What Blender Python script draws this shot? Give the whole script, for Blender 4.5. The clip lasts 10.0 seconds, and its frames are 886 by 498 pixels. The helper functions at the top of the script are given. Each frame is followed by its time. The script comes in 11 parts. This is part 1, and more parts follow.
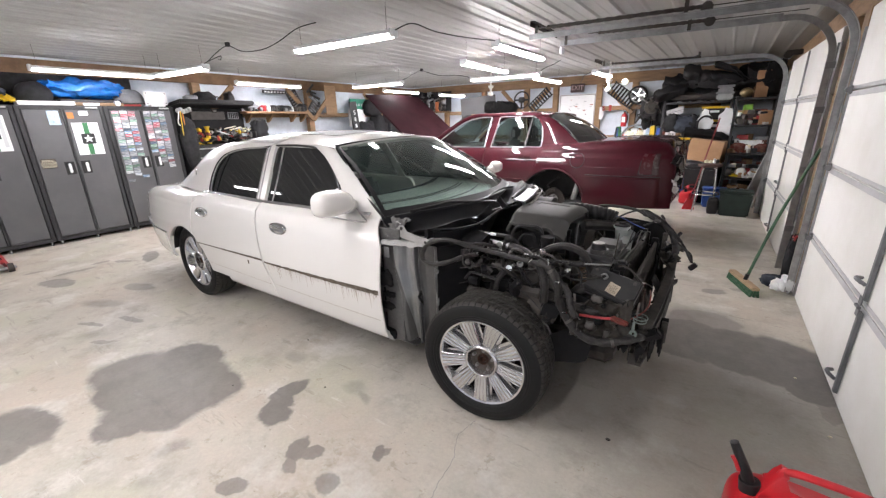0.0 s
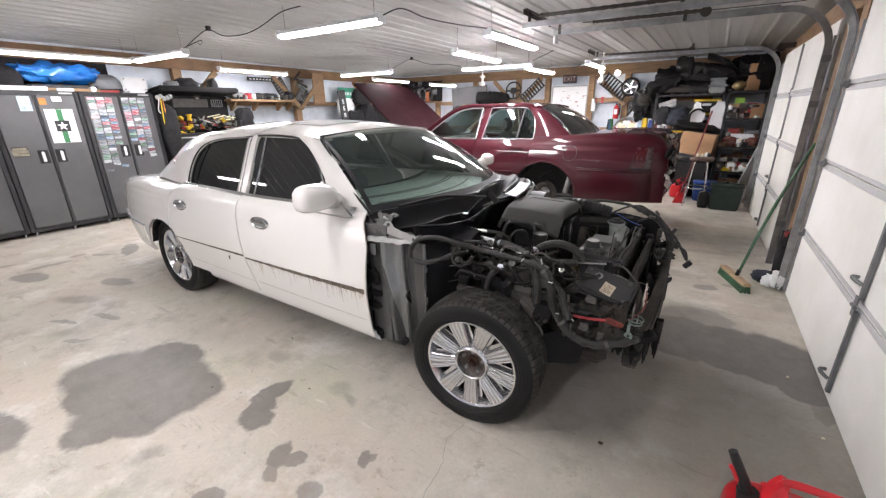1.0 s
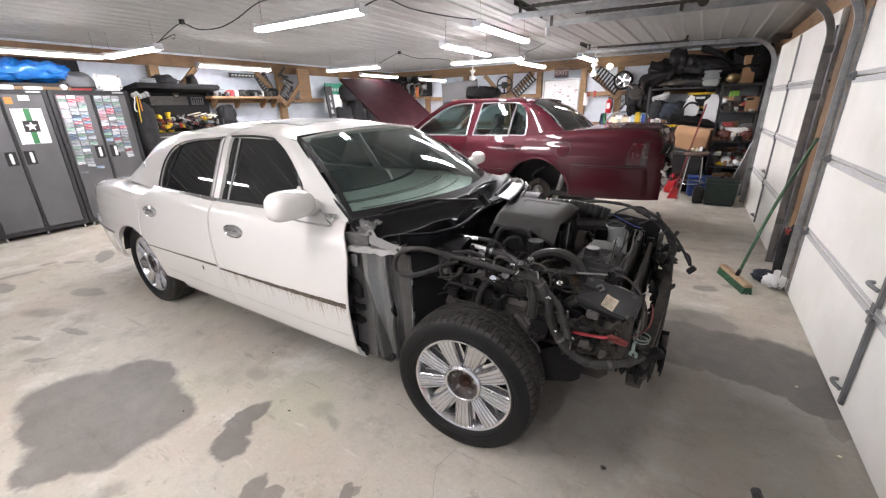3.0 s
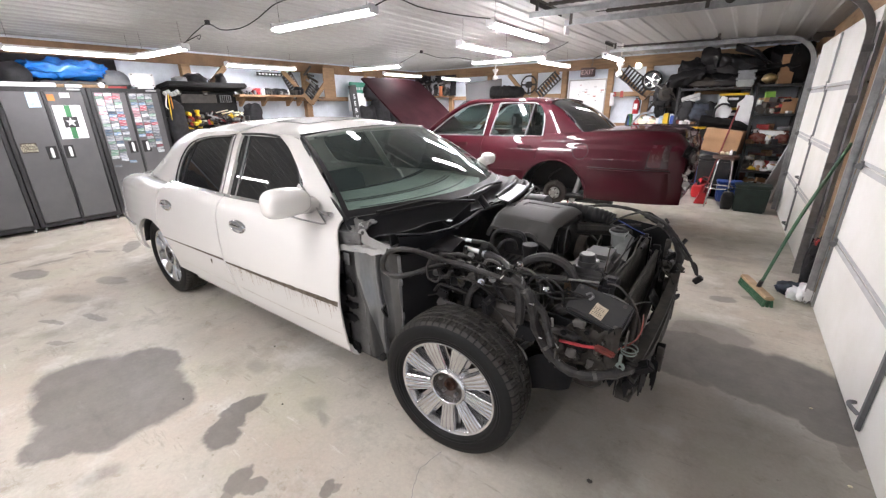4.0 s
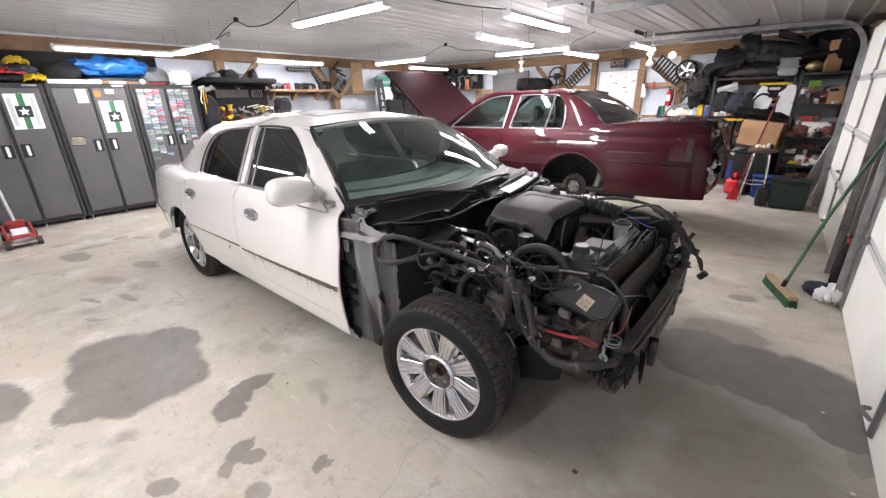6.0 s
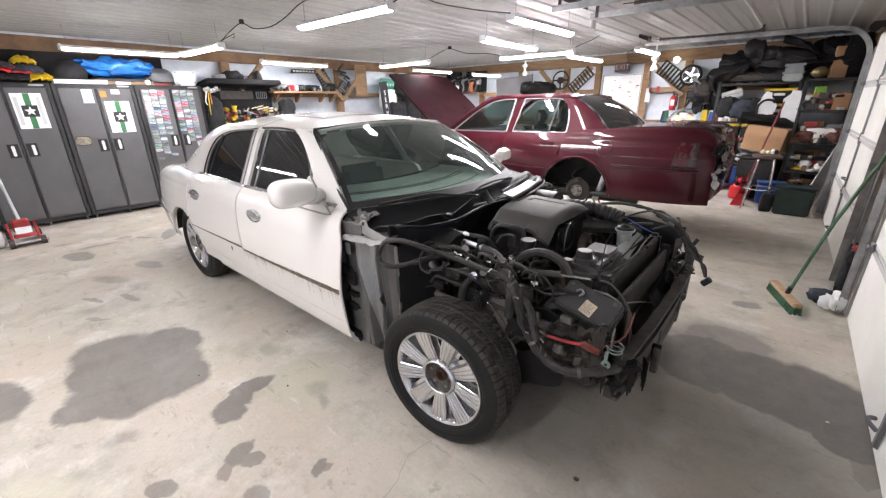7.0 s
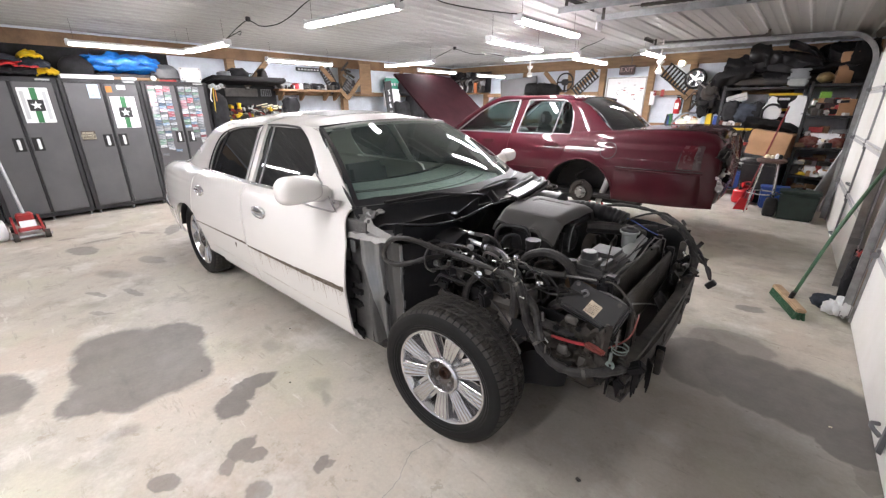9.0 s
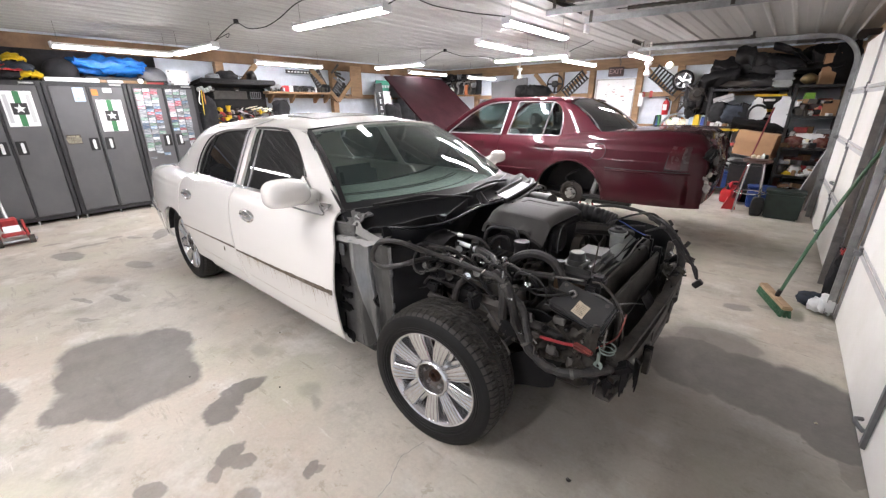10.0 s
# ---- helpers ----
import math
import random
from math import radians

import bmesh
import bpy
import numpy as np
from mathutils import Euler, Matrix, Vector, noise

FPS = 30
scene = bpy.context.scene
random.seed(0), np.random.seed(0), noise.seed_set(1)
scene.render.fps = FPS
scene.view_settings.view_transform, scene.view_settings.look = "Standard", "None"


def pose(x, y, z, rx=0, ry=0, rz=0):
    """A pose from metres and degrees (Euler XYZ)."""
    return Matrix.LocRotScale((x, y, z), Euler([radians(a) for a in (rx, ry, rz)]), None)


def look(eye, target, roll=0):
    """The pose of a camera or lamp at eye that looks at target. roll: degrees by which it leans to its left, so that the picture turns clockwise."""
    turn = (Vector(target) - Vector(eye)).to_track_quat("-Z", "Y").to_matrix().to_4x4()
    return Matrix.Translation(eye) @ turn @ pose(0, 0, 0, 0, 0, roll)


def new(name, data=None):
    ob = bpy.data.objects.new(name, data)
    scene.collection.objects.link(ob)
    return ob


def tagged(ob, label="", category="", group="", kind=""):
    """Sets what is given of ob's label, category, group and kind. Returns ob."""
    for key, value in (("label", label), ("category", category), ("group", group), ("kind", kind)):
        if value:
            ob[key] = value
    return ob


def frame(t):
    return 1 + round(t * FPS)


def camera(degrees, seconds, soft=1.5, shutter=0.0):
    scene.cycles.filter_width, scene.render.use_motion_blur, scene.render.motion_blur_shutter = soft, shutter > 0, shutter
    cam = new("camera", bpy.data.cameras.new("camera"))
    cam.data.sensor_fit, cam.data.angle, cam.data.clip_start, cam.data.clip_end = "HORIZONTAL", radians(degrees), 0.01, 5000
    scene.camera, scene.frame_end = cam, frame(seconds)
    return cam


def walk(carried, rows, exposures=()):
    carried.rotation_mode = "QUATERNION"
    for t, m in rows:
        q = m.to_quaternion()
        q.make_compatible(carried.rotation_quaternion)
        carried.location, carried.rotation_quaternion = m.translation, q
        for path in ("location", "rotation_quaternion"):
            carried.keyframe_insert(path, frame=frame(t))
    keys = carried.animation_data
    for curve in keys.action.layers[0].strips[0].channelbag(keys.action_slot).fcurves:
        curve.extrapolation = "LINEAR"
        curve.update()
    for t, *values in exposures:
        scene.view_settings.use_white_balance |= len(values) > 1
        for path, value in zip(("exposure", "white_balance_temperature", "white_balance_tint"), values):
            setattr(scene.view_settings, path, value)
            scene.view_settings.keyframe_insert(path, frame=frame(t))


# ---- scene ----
cam = camera(96.3, 10.0, soft=1.3)
PATH = [
    (0, (0.019, -0.012, 1.529), (-1.065, 1.553, 0.915), -1.3),
    (0.5, (0.012, 0.034, 1.522), (-1.051, 1.604, 0.885), -1.0),
    (1, (-0.026, 0.072, 1.532), (-1.064, 1.65, 0.875), -0.7),
    (1.5, (-0.075, 0.142, 1.548), (-1.084, 1.734, 0.878), -0.6),
    (2, (-0.111, 0.186, 1.551), (-1.093, 1.79, 0.87), -0.9),
    (3.5, (-0.076, 0.284, 1.541), (-1.119, 1.851, 0.865), -1.3),
    (4, (0.025, 0.347, 1.545), (-1.085, 1.865, 0.865), -0.8),
    (4.5, (0.113, 0.386, 1.535), (-1.054, 1.854, 0.84), -0.7),
    (5, (0.165, 0.403, 1.53), (-1.036, 1.838, 0.823), -1.1),
    (5.5, (0.187, 0.412, 1.529), (-1.03, 1.834, 0.823), -1.4),
    (7, (0.181, 0.426, 1.533), (-1.053, 1.839, 0.841), -0.8),
    (7.5, (0.175, 0.426, 1.535), (-1.057, 1.844, 0.851), -0.5),
    (8, (0.17, 0.418, 1.535), (-1.065, 1.835, 0.852), -0.4),
    (8.5, (0.168, 0.41, 1.535), (-1.072, 1.821, 0.849), -0.3),
    (9, (0.17, 0.41, 1.526), (-1.069, 1.821, 0.836), -0.0),
    (9.5, (0.175, 0.415, 1.527), (-1.052, 1.837, 0.841), -0.0),
    (10, (0.185, 0.425, 1.528), (-1.03, 1.86, 0.846), -0.2),
]
walk(cam, [(t, look(eye, target, roll)) for t, eye, target, roll in PATH], [(0.0, -0.12), (2.0, -0.12), (3.5, -0.05), (4.5, 0.03), (10.0, 0.03)])

# ---- light ----
world = bpy.data.worlds.new("night_outside")
scene.world = world
world.use_nodes = True
world.node_tree.nodes["Background"].inputs[0].default_value = (0.02, 0.025, 0.035, 1)
world.node_tree.nodes["Background"].inputs[1].default_value = 0.2
LED_STRENGTH, LED_BRIGHT = 102.0, 186.0
scene.view_settings.exposure = 0.0


# ---- materials ----
def mat(name, color, rough=0.5, metal=0.0, var=0.12, scale=6.0, fine=60.0, bump=0.0, coat=0.0, second=None, amount=0.35, edge=0.08,
        emit=0.0, alpha=1.0, trans=0.0, rvar=0.12, stretch=(1, 1, 1), spec=0.5, rand=0.0):
    """Principled material with broad staining and fine grain in colour, roughness and relief, in metres."""
    m = bpy.data.materials.new(name)
    m.use_nodes = True
    nt = m.node_tree
    N, K = nt.nodes, nt.links
    b = N["Principled BSDF"]
    tc = N.new("ShaderNodeTexCoord")
    mp = N.new("ShaderNodeMapping")
    mp.inputs["Scale"].default_value = stretch
    K.new(tc.outputs["Object"], mp.inputs["Vector"])
    big = N.new("ShaderNodeTexNoise")
    big.inputs["Scale"].default_value, big.inputs["Detail"].default_value, big.inputs["Roughness"].default_value = scale, 6, 0.62
    K.new(mp.outputs[0], big.inputs["Vector"])
    sml = N.new("ShaderNodeTexNoise")
    sml.inputs["Scale"].default_value, sml.inputs["Detail"].default_value = fine, 4
    K.new(mp.outputs[0], sml.inputs["Vector"])
    ramp = N.new("ShaderNodeMapRange")
    ramp.inputs["From Min"].default_value, ramp.inputs["From Max"].default_value = 0.5 - edge - 0.02, 0.5 + edge + 0.1
    K.new(big.outputs[0], ramp.inputs["Value"])
    c2 = second or tuple(c * (1 - 2.2 * var) for c in color)
    mix = N.new("ShaderNodeMix")
    mix.data_type = "RGBA"
    mul = N.new("ShaderNodeMath")
    mul.operation = "MULTIPLY"
    mul.inputs[1].default_value = amount if second else 1.0
    K.new(ramp.outputs[0], mul.inputs[0])
    K.new(mul.outputs[0], mix.inputs["Factor"])
    mix.inputs["A"].default_value, mix.inputs["B"].default_value = (*color, 1), (*c2, 1)
    hsv = N.new("ShaderNodeHueSaturation")
    v = N.new("ShaderNodeMapRange")
    v.inputs["To Min"].default_value, v.inputs["To Max"].default_value = 1 - var, 1 + var
    K.new(sml.outputs[0], v.inputs["Value"])
    last = v.outputs[0]
    if rand:
        info = N.new("ShaderNodeObjectInfo")
        rr = N.new("ShaderNodeMapRange")
        rr.inputs["To Min"].default_value, rr.inputs["To Max"].default_value = 1 - rand, 1 + rand
        K.new(info.outputs["Random"], rr.inputs["Value"])
        mm = N.new("ShaderNodeMath")
        mm.operation = "MULTIPLY"
        K.new(last, mm.inputs[0]), K.new(rr.outputs[0], mm.inputs[1])
        last = mm.outputs[0]
    K.new(last, hsv.inputs["Value"])
    K.new(mix.outputs["Result"], hsv.inputs["Color"])
    K.new(hsv.outputs[0], b.inputs["Base Color"])
    r = N.new("ShaderNodeMapRange")
    r.inputs["To Min"].default_value, r.inputs["To Max"].default_value = max(0.02, rough - rvar * rough), min(1, rough + rvar)
    K.new(big.outputs[0], r.inputs["Value"])
    K.new(r.outputs[0], b.inputs["Roughness"])
    b.inputs["Metallic"].default_value = metal
    b.inputs["Specular IOR Level"].default_value = spec
    if coat:
        b.inputs["Coat Weight"].default_value, b.inputs["Coat Roughness"].default_value = coat, 0.06
    if trans:
        b.inputs["Transmission Weight"].default_value = trans
    if emit:
        b.inputs["Emission Color"].default_value, b.inputs["Emission Strength"].default_value = (*color, 1), emit
    if bump:
        bp = N.new("ShaderNodeBump")
        bp.inputs["Strength"].default_value, bp.inputs["Distance"].default_value = bump, 0.004
        K.new(sml.outputs[0], bp.inputs["Height"])
        K.new(bp.outputs[0], b.inputs["Normal"])
    return m


M = {}
M["white_paint"] = mat("white_car_paint", (0.65, 0.636, 0.608), 0.22, 0, 0.015, 2.5, 300, coat=0.6, second=(0.70, 0.67, 0.60), amount=0.06, rvar=0.02)
M["red_paint"] = mat("maroon_paint", (0.040, 0.0022, 0.0070), 0.55, 0, 0.06, 3, 400, coat=0.55, rvar=0.03, spec=0.10)
M["hood_paint"] = mat("dull_maroon", (0.026, 0.0065, 0.0095), 0.80, 0, 0.14, 4, 200, spec=0.10)
M["tint"] = mat("tinted_glass", (0.016, 0.0165, 0.017), 0.015, 0, 0.02, 2, 50, rvar=0.0, spec=0.5)
M["chrome"] = mat("chrome", (0.75, 0.75, 0.76), 0.12, 1.0, 0.03, 12, 200)
M["black_plastic"] = mat("black_plastic", (0.0105, 0.0105, 0.0118), 0.42, 0, 0.25, 14, 220, bump=0.15, second=(0.032, 0.029, 0.026), amount=0.4, spec=0.32)
M["black_rubber"] = mat("black_rubber", (0.0135, 0.0132, 0.0135), 0.50, 0, 0.3, 22, 150, bump=0.3, second=(0.062, 0.055, 0.048), amount=0.50, spec=0.34)
M["tyre"] = mat("tyre_rubber", (0.008, 0.008, 0.0085), 0.55, 0, 0.15, 6, 160, bump=0.12, second=(0.020, 0.018, 0.015), amount=0.3, spec=0.2)
M["tread"] = mat("tyre_tread", (0.022, 0.020, 0.0175), 0.75, 0, 0.25, 12, 160, bump=0.2, second=(0.048, 0.042, 0.034), amount=0.5)
M["alloy"] = mat("alloy_wheel", (0.62, 0.62, 0.63), 0.20, 0.95, 0.05, 14, 200, second=(0.38, 0.37, 0.36), amount=0.25)
M["recess_steel"] = mat("grimy_recess", (0.10, 0.085, 0.075), 0.40, 0.6, 0.3, 40, 160, bump=0.3, second=(0.03, 0.022, 0.018), amount=0.7)
M["steel_dark"] = mat("dull_steel", (0.26, 0.26, 0.255), 0.34, 0.85, 0.15, 20, 150, second=(0.08, 0.07, 0.06), amount=0.4)
M["rust"] = mat("rusty_iron", (0.065, 0.026, 0.014), 0.8, 0.3, 0.35, 30, 200, bump=0.4)
M["disc_rust"] = mat("rusty_disc", (0.022, 0.018, 0.016), 0.7, 0.2, 0.3, 12, 160, bump=0.3, second=(0.05, 0.028, 0.016), amount=0.4)
M["pillar_grey"] = mat("dull_chrome", (0.26, 0.26, 0.26), 0.30, 0.8, 0.1, 10, 200)
M["iron"] = mat("dark_iron", (0.055, 0.051, 0.047), 0.55, 0.45, 0.3, 12, 160, bump=0.3, second=(0.055, 0.038, 0.025), amount=0.45)
M["bright_pipe"] = mat("bright_aluminium", (0.74, 0.74, 0.74), 0.38, 0.6, 0.06, 20, 200)
M["track_steel"] = mat("dull_galvanized", (0.36, 0.365, 0.37), 0.36, 0.75, 0.15, 9, 120, bump=0.05)
M["grey_metal"] = mat("grey_body_steel", (0.44, 0.44, 0.43), 0.28, 0.6, 0.1, 9, 90, second=(0.10, 0.095, 0.09), amount=0.5)
M["shade_grey"] = mat("grey_joint_shade", (0.56, 0.56, 0.57), 0.45, 0.1, 0.05, 6, 120)
M["stile_grey"] = mat("grey_door_steel", (0.22, 0.225, 0.235), 0.45, 0.6, 0.12, 14, 120, bump=0.05, second=(0.11, 0.10, 0.09), amount=0.3)
M["steel"] = mat("galvanized_steel", (0.42, 0.43, 0.44), 0.38, 0.85, 0.12, 12, 120, bump=0.05)
M["engine_cover"] = mat("grey_engine_cover", (0.058, 0.057, 0.055), 0.62, 0, 0.10, 7, 260, bump=0.12, second=(0.070, 0.066, 0.060), amount=0.4, spec=0.22)
M["wood"] = mat("pine_timber", (0.29, 0.18, 0.095), 0.65, 0, 0.15, 3, 40, bump=0.2, stretch=(1, 1, 6), rand=0.15)
M["dark_wood"] = mat("brown_timber", (0.20, 0.115, 0.055), 0.65, 0, 0.2, 3, 40, bump=0.2, stretch=(6, 1, 1), rand=0.15)
M["wall_sheet"] = mat("white_foil_insulation", (0.62, 0.68, 0.76), 0.32, 0.0, 0.07, 5, 30, bump=0.5)
M["door_white"] = mat("white_garage_door", (0.90, 0.895, 0.865), 0.42, 0, 0.03, 1.6, 120, bump=0.05, second=(0.66, 0.64, 0.56), amount=0.35)
M["cabinet_frame"] = mat("black_powder_coat", (0.022, 0.022, 0.024), 0.5, 0.2, 0.1, 8, 300, bump=0.1)
M["cabinet_door"] = mat("charcoal_powder_coat", (0.088, 0.088, 0.092), 0.55, 0.1, 0.06, 3, 300, bump=0.06)
M["paper"] = mat("paper_white", (0.80, 0.81, 0.82), 0.6, 0, 0.03, 8, 100)
M["green"] = mat("sign_green", (0.03, 0.16, 0.06), 0.5, 0, 0.05, 8, 100)
M["green_paint"] = mat("broom_green", (0.035, 0.11, 0.055), 0.5, 0, 0.12, 20, 120)
M["red_plastic"] = mat("red_plastic", (0.52, 0.018, 0.026), 0.26, 0, 0.06, 8, 160)
M["red_steel"] = mat("red_enamel", (0.36, 0.03, 0.03), 0.4, 0.1, 0.12, 14, 160, second=(0.12, 0.04, 0.03), amount=0.5)
M["cardboard"] = mat("cardboard", (0.36, 0.21, 0.11), 0.75, 0, 0.08, 4, 80)
M["blue_tarp"] = mat("blue_tarp", (0.012, 0.16, 0.55), 0.12, 0, 0.12, 14, 120, bump=0.2, coat=0.8)
M["black_cloth"] = mat("black_cloth", (0.010, 0.010, 0.0125), 0.85, 0, 0.3, 12, 120, bump=0.5)
M["yellow"] = mat("yellow_plastic", (0.62, 0.42, 0.015), 0.4, 0, 0.08, 9, 120)
M["matte_black"] = mat("matte_black_plastic", (0.0075, 0.0075, 0.0085), 0.60, 0, 0.25, 12, 200, bump=0.2, second=(0.020, 0.0185, 0.0165), amount=0.4, spec=0.16)
M["amber"] = mat("amber_coolant_bottle", (0.20, 0.13, 0.075), 0.3, 0, 0.1, 14, 120, trans=0.25)
M["bottle_dark"] = mat("smoky_bottle", (0.058, 0.057, 0.056), 0.38, 0, 0.1, 12, 120)
M["bottle_grey"] = mat("grey_translucent_plastic", (0.30, 0.32, 0.31), 0.4, 0, 0.08, 12, 120)
M["tail_grey"] = mat("smoky_lamp", (0.055, 0.030, 0.034), 0.22, 0, 0.12, 12, 90, coat=0.4)
M["tail_red"] = mat("tail_lamp_red", (0.065, 0.008, 0.013), 0.22, 0, 0.12, 10, 90, coat=0.4)
M["led"] = mat("led_tube", (1.0, 0.955, 0.985), 0.4, emit=LED_STRENGTH, var=0.0)
M["led_bright"] = mat("bright_led_tube", (1.0, 0.955, 0.985), 0.4, emit=LED_BRIGHT, var=0.0)
M["led_dim"] = mat("aged_led_tube", (1.0, 0.955, 0.985), 0.4, emit=80.0, var=0.0)
M["bulb"] = mat("warm_bulb", (1.0, 0.92, 0.8), 0.4, emit=14, var=0.0)
M["porcelain"] = mat("porcelain", (0.75, 0.74, 0.70), 0.3, 0, 0.03)
M["red_wire"] = mat("red_cable", (0.34, 0.026, 0.034), 0.45, 0, 0.1, 20, 160)
M["white_plastic"] = mat("white_plastic", (0.72, 0.73, 0.74), 0.4, 0, 0.04, 9, 120)
M["blue_plastic"] = mat("blue_plastic", (0.02, 0.06, 0.26), 0.4, 0, 0.1, 9, 120)
M["dark_green"] = mat("dark_green_plastic", (0.018, 0.035, 0.030), 0.45, 0, 0.15, 9, 120, bump=0.2)
M["lime"] = mat("lime_box", (0.20, 0.42, 0.05), 0.5, 0, 0.08)
M["seat_grey"] = mat("grey_seat_cloth", (0.10, 0.10, 0.105), 0.9, 0, 0.12, 20, 200, bump=0.3)
M["brass"] = mat("brass_gold", (0.26, 0.20, 0.10), 0.3, 0.6, 0.25, 12, 100)
M["grey_plastic"] = mat("grey_plastic", (0.20, 0.21, 0.22), 0.5, 0, 0.1, 9, 120)
M["orange"] = mat("orange_cable", (0.50, 0.17, 0.02), 0.5, 0, 0.1)


def ceiling_material():
    """Painted steel liner: pale, satin, slightly oil-canned along the ribs."""
    m = mat("ribbed_white_steel", (0.40, 0.405, 0.40), 0.42, 0.15, 0.04, 0.9, 5.0, bump=0.20, second=(0.38, 0.37, 0.35), amount=0.45, rvar=0.2, stretch=(1.0, 0.22, 1))
    return m


def glass_material(name="car_glass", tone=(0.62, 0.68, 0.66), ior=1.55, haze=None, share=0.0):
    """Lightly tinted car glass: clear and mirror mixed, gloss by Fresnel; optionally a share of dull greenish diffuse
    colour painting the reflected haze.
    """
    m = bpy.data.materials.new(name)
    m.use_nodes = True
    N, K = m.node_tree.nodes, m.node_tree.links
    out = N["Material Output"]
    N.remove(N["Principled BSDF"])
    tr, gl, mx, fr = N.new("ShaderNodeBsdfTransparent"), N.new("ShaderNodeBsdfGlossy"), N.new("ShaderNodeMixShader"), N.new("ShaderNodeLayerWeight")
    tr.inputs[0].default_value = (*tone, 1)
    gl.inputs["Roughness"].default_value = 0.02
    # gloss grows with the angle: base share f0, then the fifth power of facing
    f0 = ((ior - 1) / (ior + 1)) ** 2
    pw, mr = N.new("ShaderNodeMath"), N.new("ShaderNodeMapRange")
    pw.operation, pw.inputs[1].default_value = "POWER", 5.0
    fr.inputs["Blend"].default_value = 0.5
    mr.inputs["To Min"].default_value = f0
    K.new(fr.outputs["Facing"], pw.inputs[0]), K.new(pw.outputs[0], mr.inputs["Value"])
    clear = tr.outputs[0]
    if haze:
        df, m2 = N.new("ShaderNodeBsdfDiffuse"), N.new("ShaderNodeMixShader")
        df.inputs[0].default_value, m2.inputs[0].default_value = (*haze, 1), share
        K.new(clear, m2.inputs[1]), K.new(df.outputs[0], m2.inputs[2])
        clear = m2.outputs[0]
    K.new(mr.outputs[0], mx.inputs[0]), K.new(clear, mx.inputs[1]), K.new(gl.outputs[0], mx.inputs[2])
    K.new(mx.outputs[0], out.inputs["Surface"])
    return m


def concrete_material(stains_and_shade):
    """Trowelled concrete: clouds, grain, hairline marks, oily patches with ragged edges and soft painted shade. Each
    entry: x, y, half length, half width, turn, depth.
    """
    m = bpy.data.materials.new("concrete_floor")
    m.use_nodes = True
    N, K = m.node_tree.nodes, m.node_tree.links
    b = N["Principled BSDF"]
    geo = N.new("ShaderNodeNewGeometry")
    P = geo.outputs["Position"]

    def noise_node(scale, detail=5, rough=0.6, src=P):
        n = N.new("ShaderNodeTexNoise")
        n.inputs["Scale"].default_value, n.inputs["Detail"].default_value, n.inputs["Roughness"].default_value = scale, detail, rough
        K.new(src, n.inputs["Vector"])
        return n

    def rng(v, a, c, lo=0.0, hi=1.0, smooth=False):
        r = N.new("ShaderNodeMapRange")
        r.interpolation_type = "SMOOTHSTEP" if smooth else "LINEAR"
        for k, x in zip(("From Min", "From Max", "To Min", "To Max"), (a, c, lo, hi)):
            r.inputs[k].default_value = x
        K.new(v, r.inputs["Value"])
        return r.outputs[0]

    def mix(f, a, c):
        x = N.new("ShaderNodeMix")
        x.data_type = "RGBA"
        K.new(f, x.inputs["Factor"])
        for k, v in (("A", a), ("B", c)):
            if isinstance(v, tuple):
                x.inputs[k].default_value = (*v, 1)
            else:
                K.new(v, x.inputs[k])
        return x.outputs["Result"]

    cloud = noise_node(1.1, 6, 0.65)
    blot = noise_node(3.6, 6, 0.7)
    grain = noise_node(55, 5, 0.7)
    col = mix(rng(cloud.outputs[0], 0.35, 0.68), (0.55, 0.512, 0.442), (0.37, 0.346, 0.302))
    col = mix(rng(blot.outputs[0], 0.50, 0.66, 0, 0.6), col, (0.25, 0.228, 0.19))
    warm = noise_node(0.75, 4, 0.6)
    col = mix(rng(warm.outputs[0], 0.46, 0.62, 0, 0.5), col, (0.46, 0.37, 0.30))
    moss = noise_node(1.3, 5, 0.6)
    col = mix(rng(moss.outputs[0], 0.52, 0.64, 0, 0.65), col, (0.46, 0.45, 0.345))
    pale = noise_node(2.1, 5, 0.65)
    col = mix(rng(pale.outputs[0], 0.54, 0.66, 0, 0.8), col, (0.62, 0.595, 0.555))
    mott = noise_node(8.5, 7, 0.72)
    col = mix(rng(mott.outputs[0], 0.42, 0.62, 0.0, 0.42), col, (0.42, 0.40, 0.345))
    brown = noise_node(6.5, 6, 0.75)
    col = mix(rng(brown.outputs[0], 0.60, 0.66, 0, 0.55), col, (0.29, 0.245, 0.185))
    # trowel and tyre scuffs: short streaks along two directions
    for turn, lo, tone in ((28, 0.66, (0.26, 0.235, 0.20)), (-12, 0.68, (0.64, 0.62, 0.58)), (62, 0.69, (0.30, 0.27, 0.23))):
        mp = N.new("ShaderNodeMapping")
        mp.inputs["Rotation"].default_value, mp.inputs["Scale"].default_value = (0, 0, radians(turn)), (1.6, 9.0, 1)
        K.new(P, mp.inputs["Vector"])
        sc = noise_node(1.4, 5, 0.7, mp.outputs[0])
        col = mix(rng(sc.outputs[0], lo - 0.05, lo + 0.02, 0, 0.55), col, tone)
    # distorted coordinates for the patches
    wob = noise_node(4.5, 4, 0.6)
    sub = N.new("ShaderNodeVectorMath")
    sub.operation = "SUBTRACT"
    K.new(wob.outputs["Color"], sub.inputs[0])
    sub.inputs[1].default_value = (0.5, 0.5, 0.5)
    scl = N.new("ShaderNodeVectorMath")
    scl.operation = "SCALE"
    scl.inputs["Scale"].default_value = 0.15
    K.new(sub.outputs[0], scl.inputs[0])
    add = N.new("ShaderNodeVectorMath")
    add.operation = "ADD"
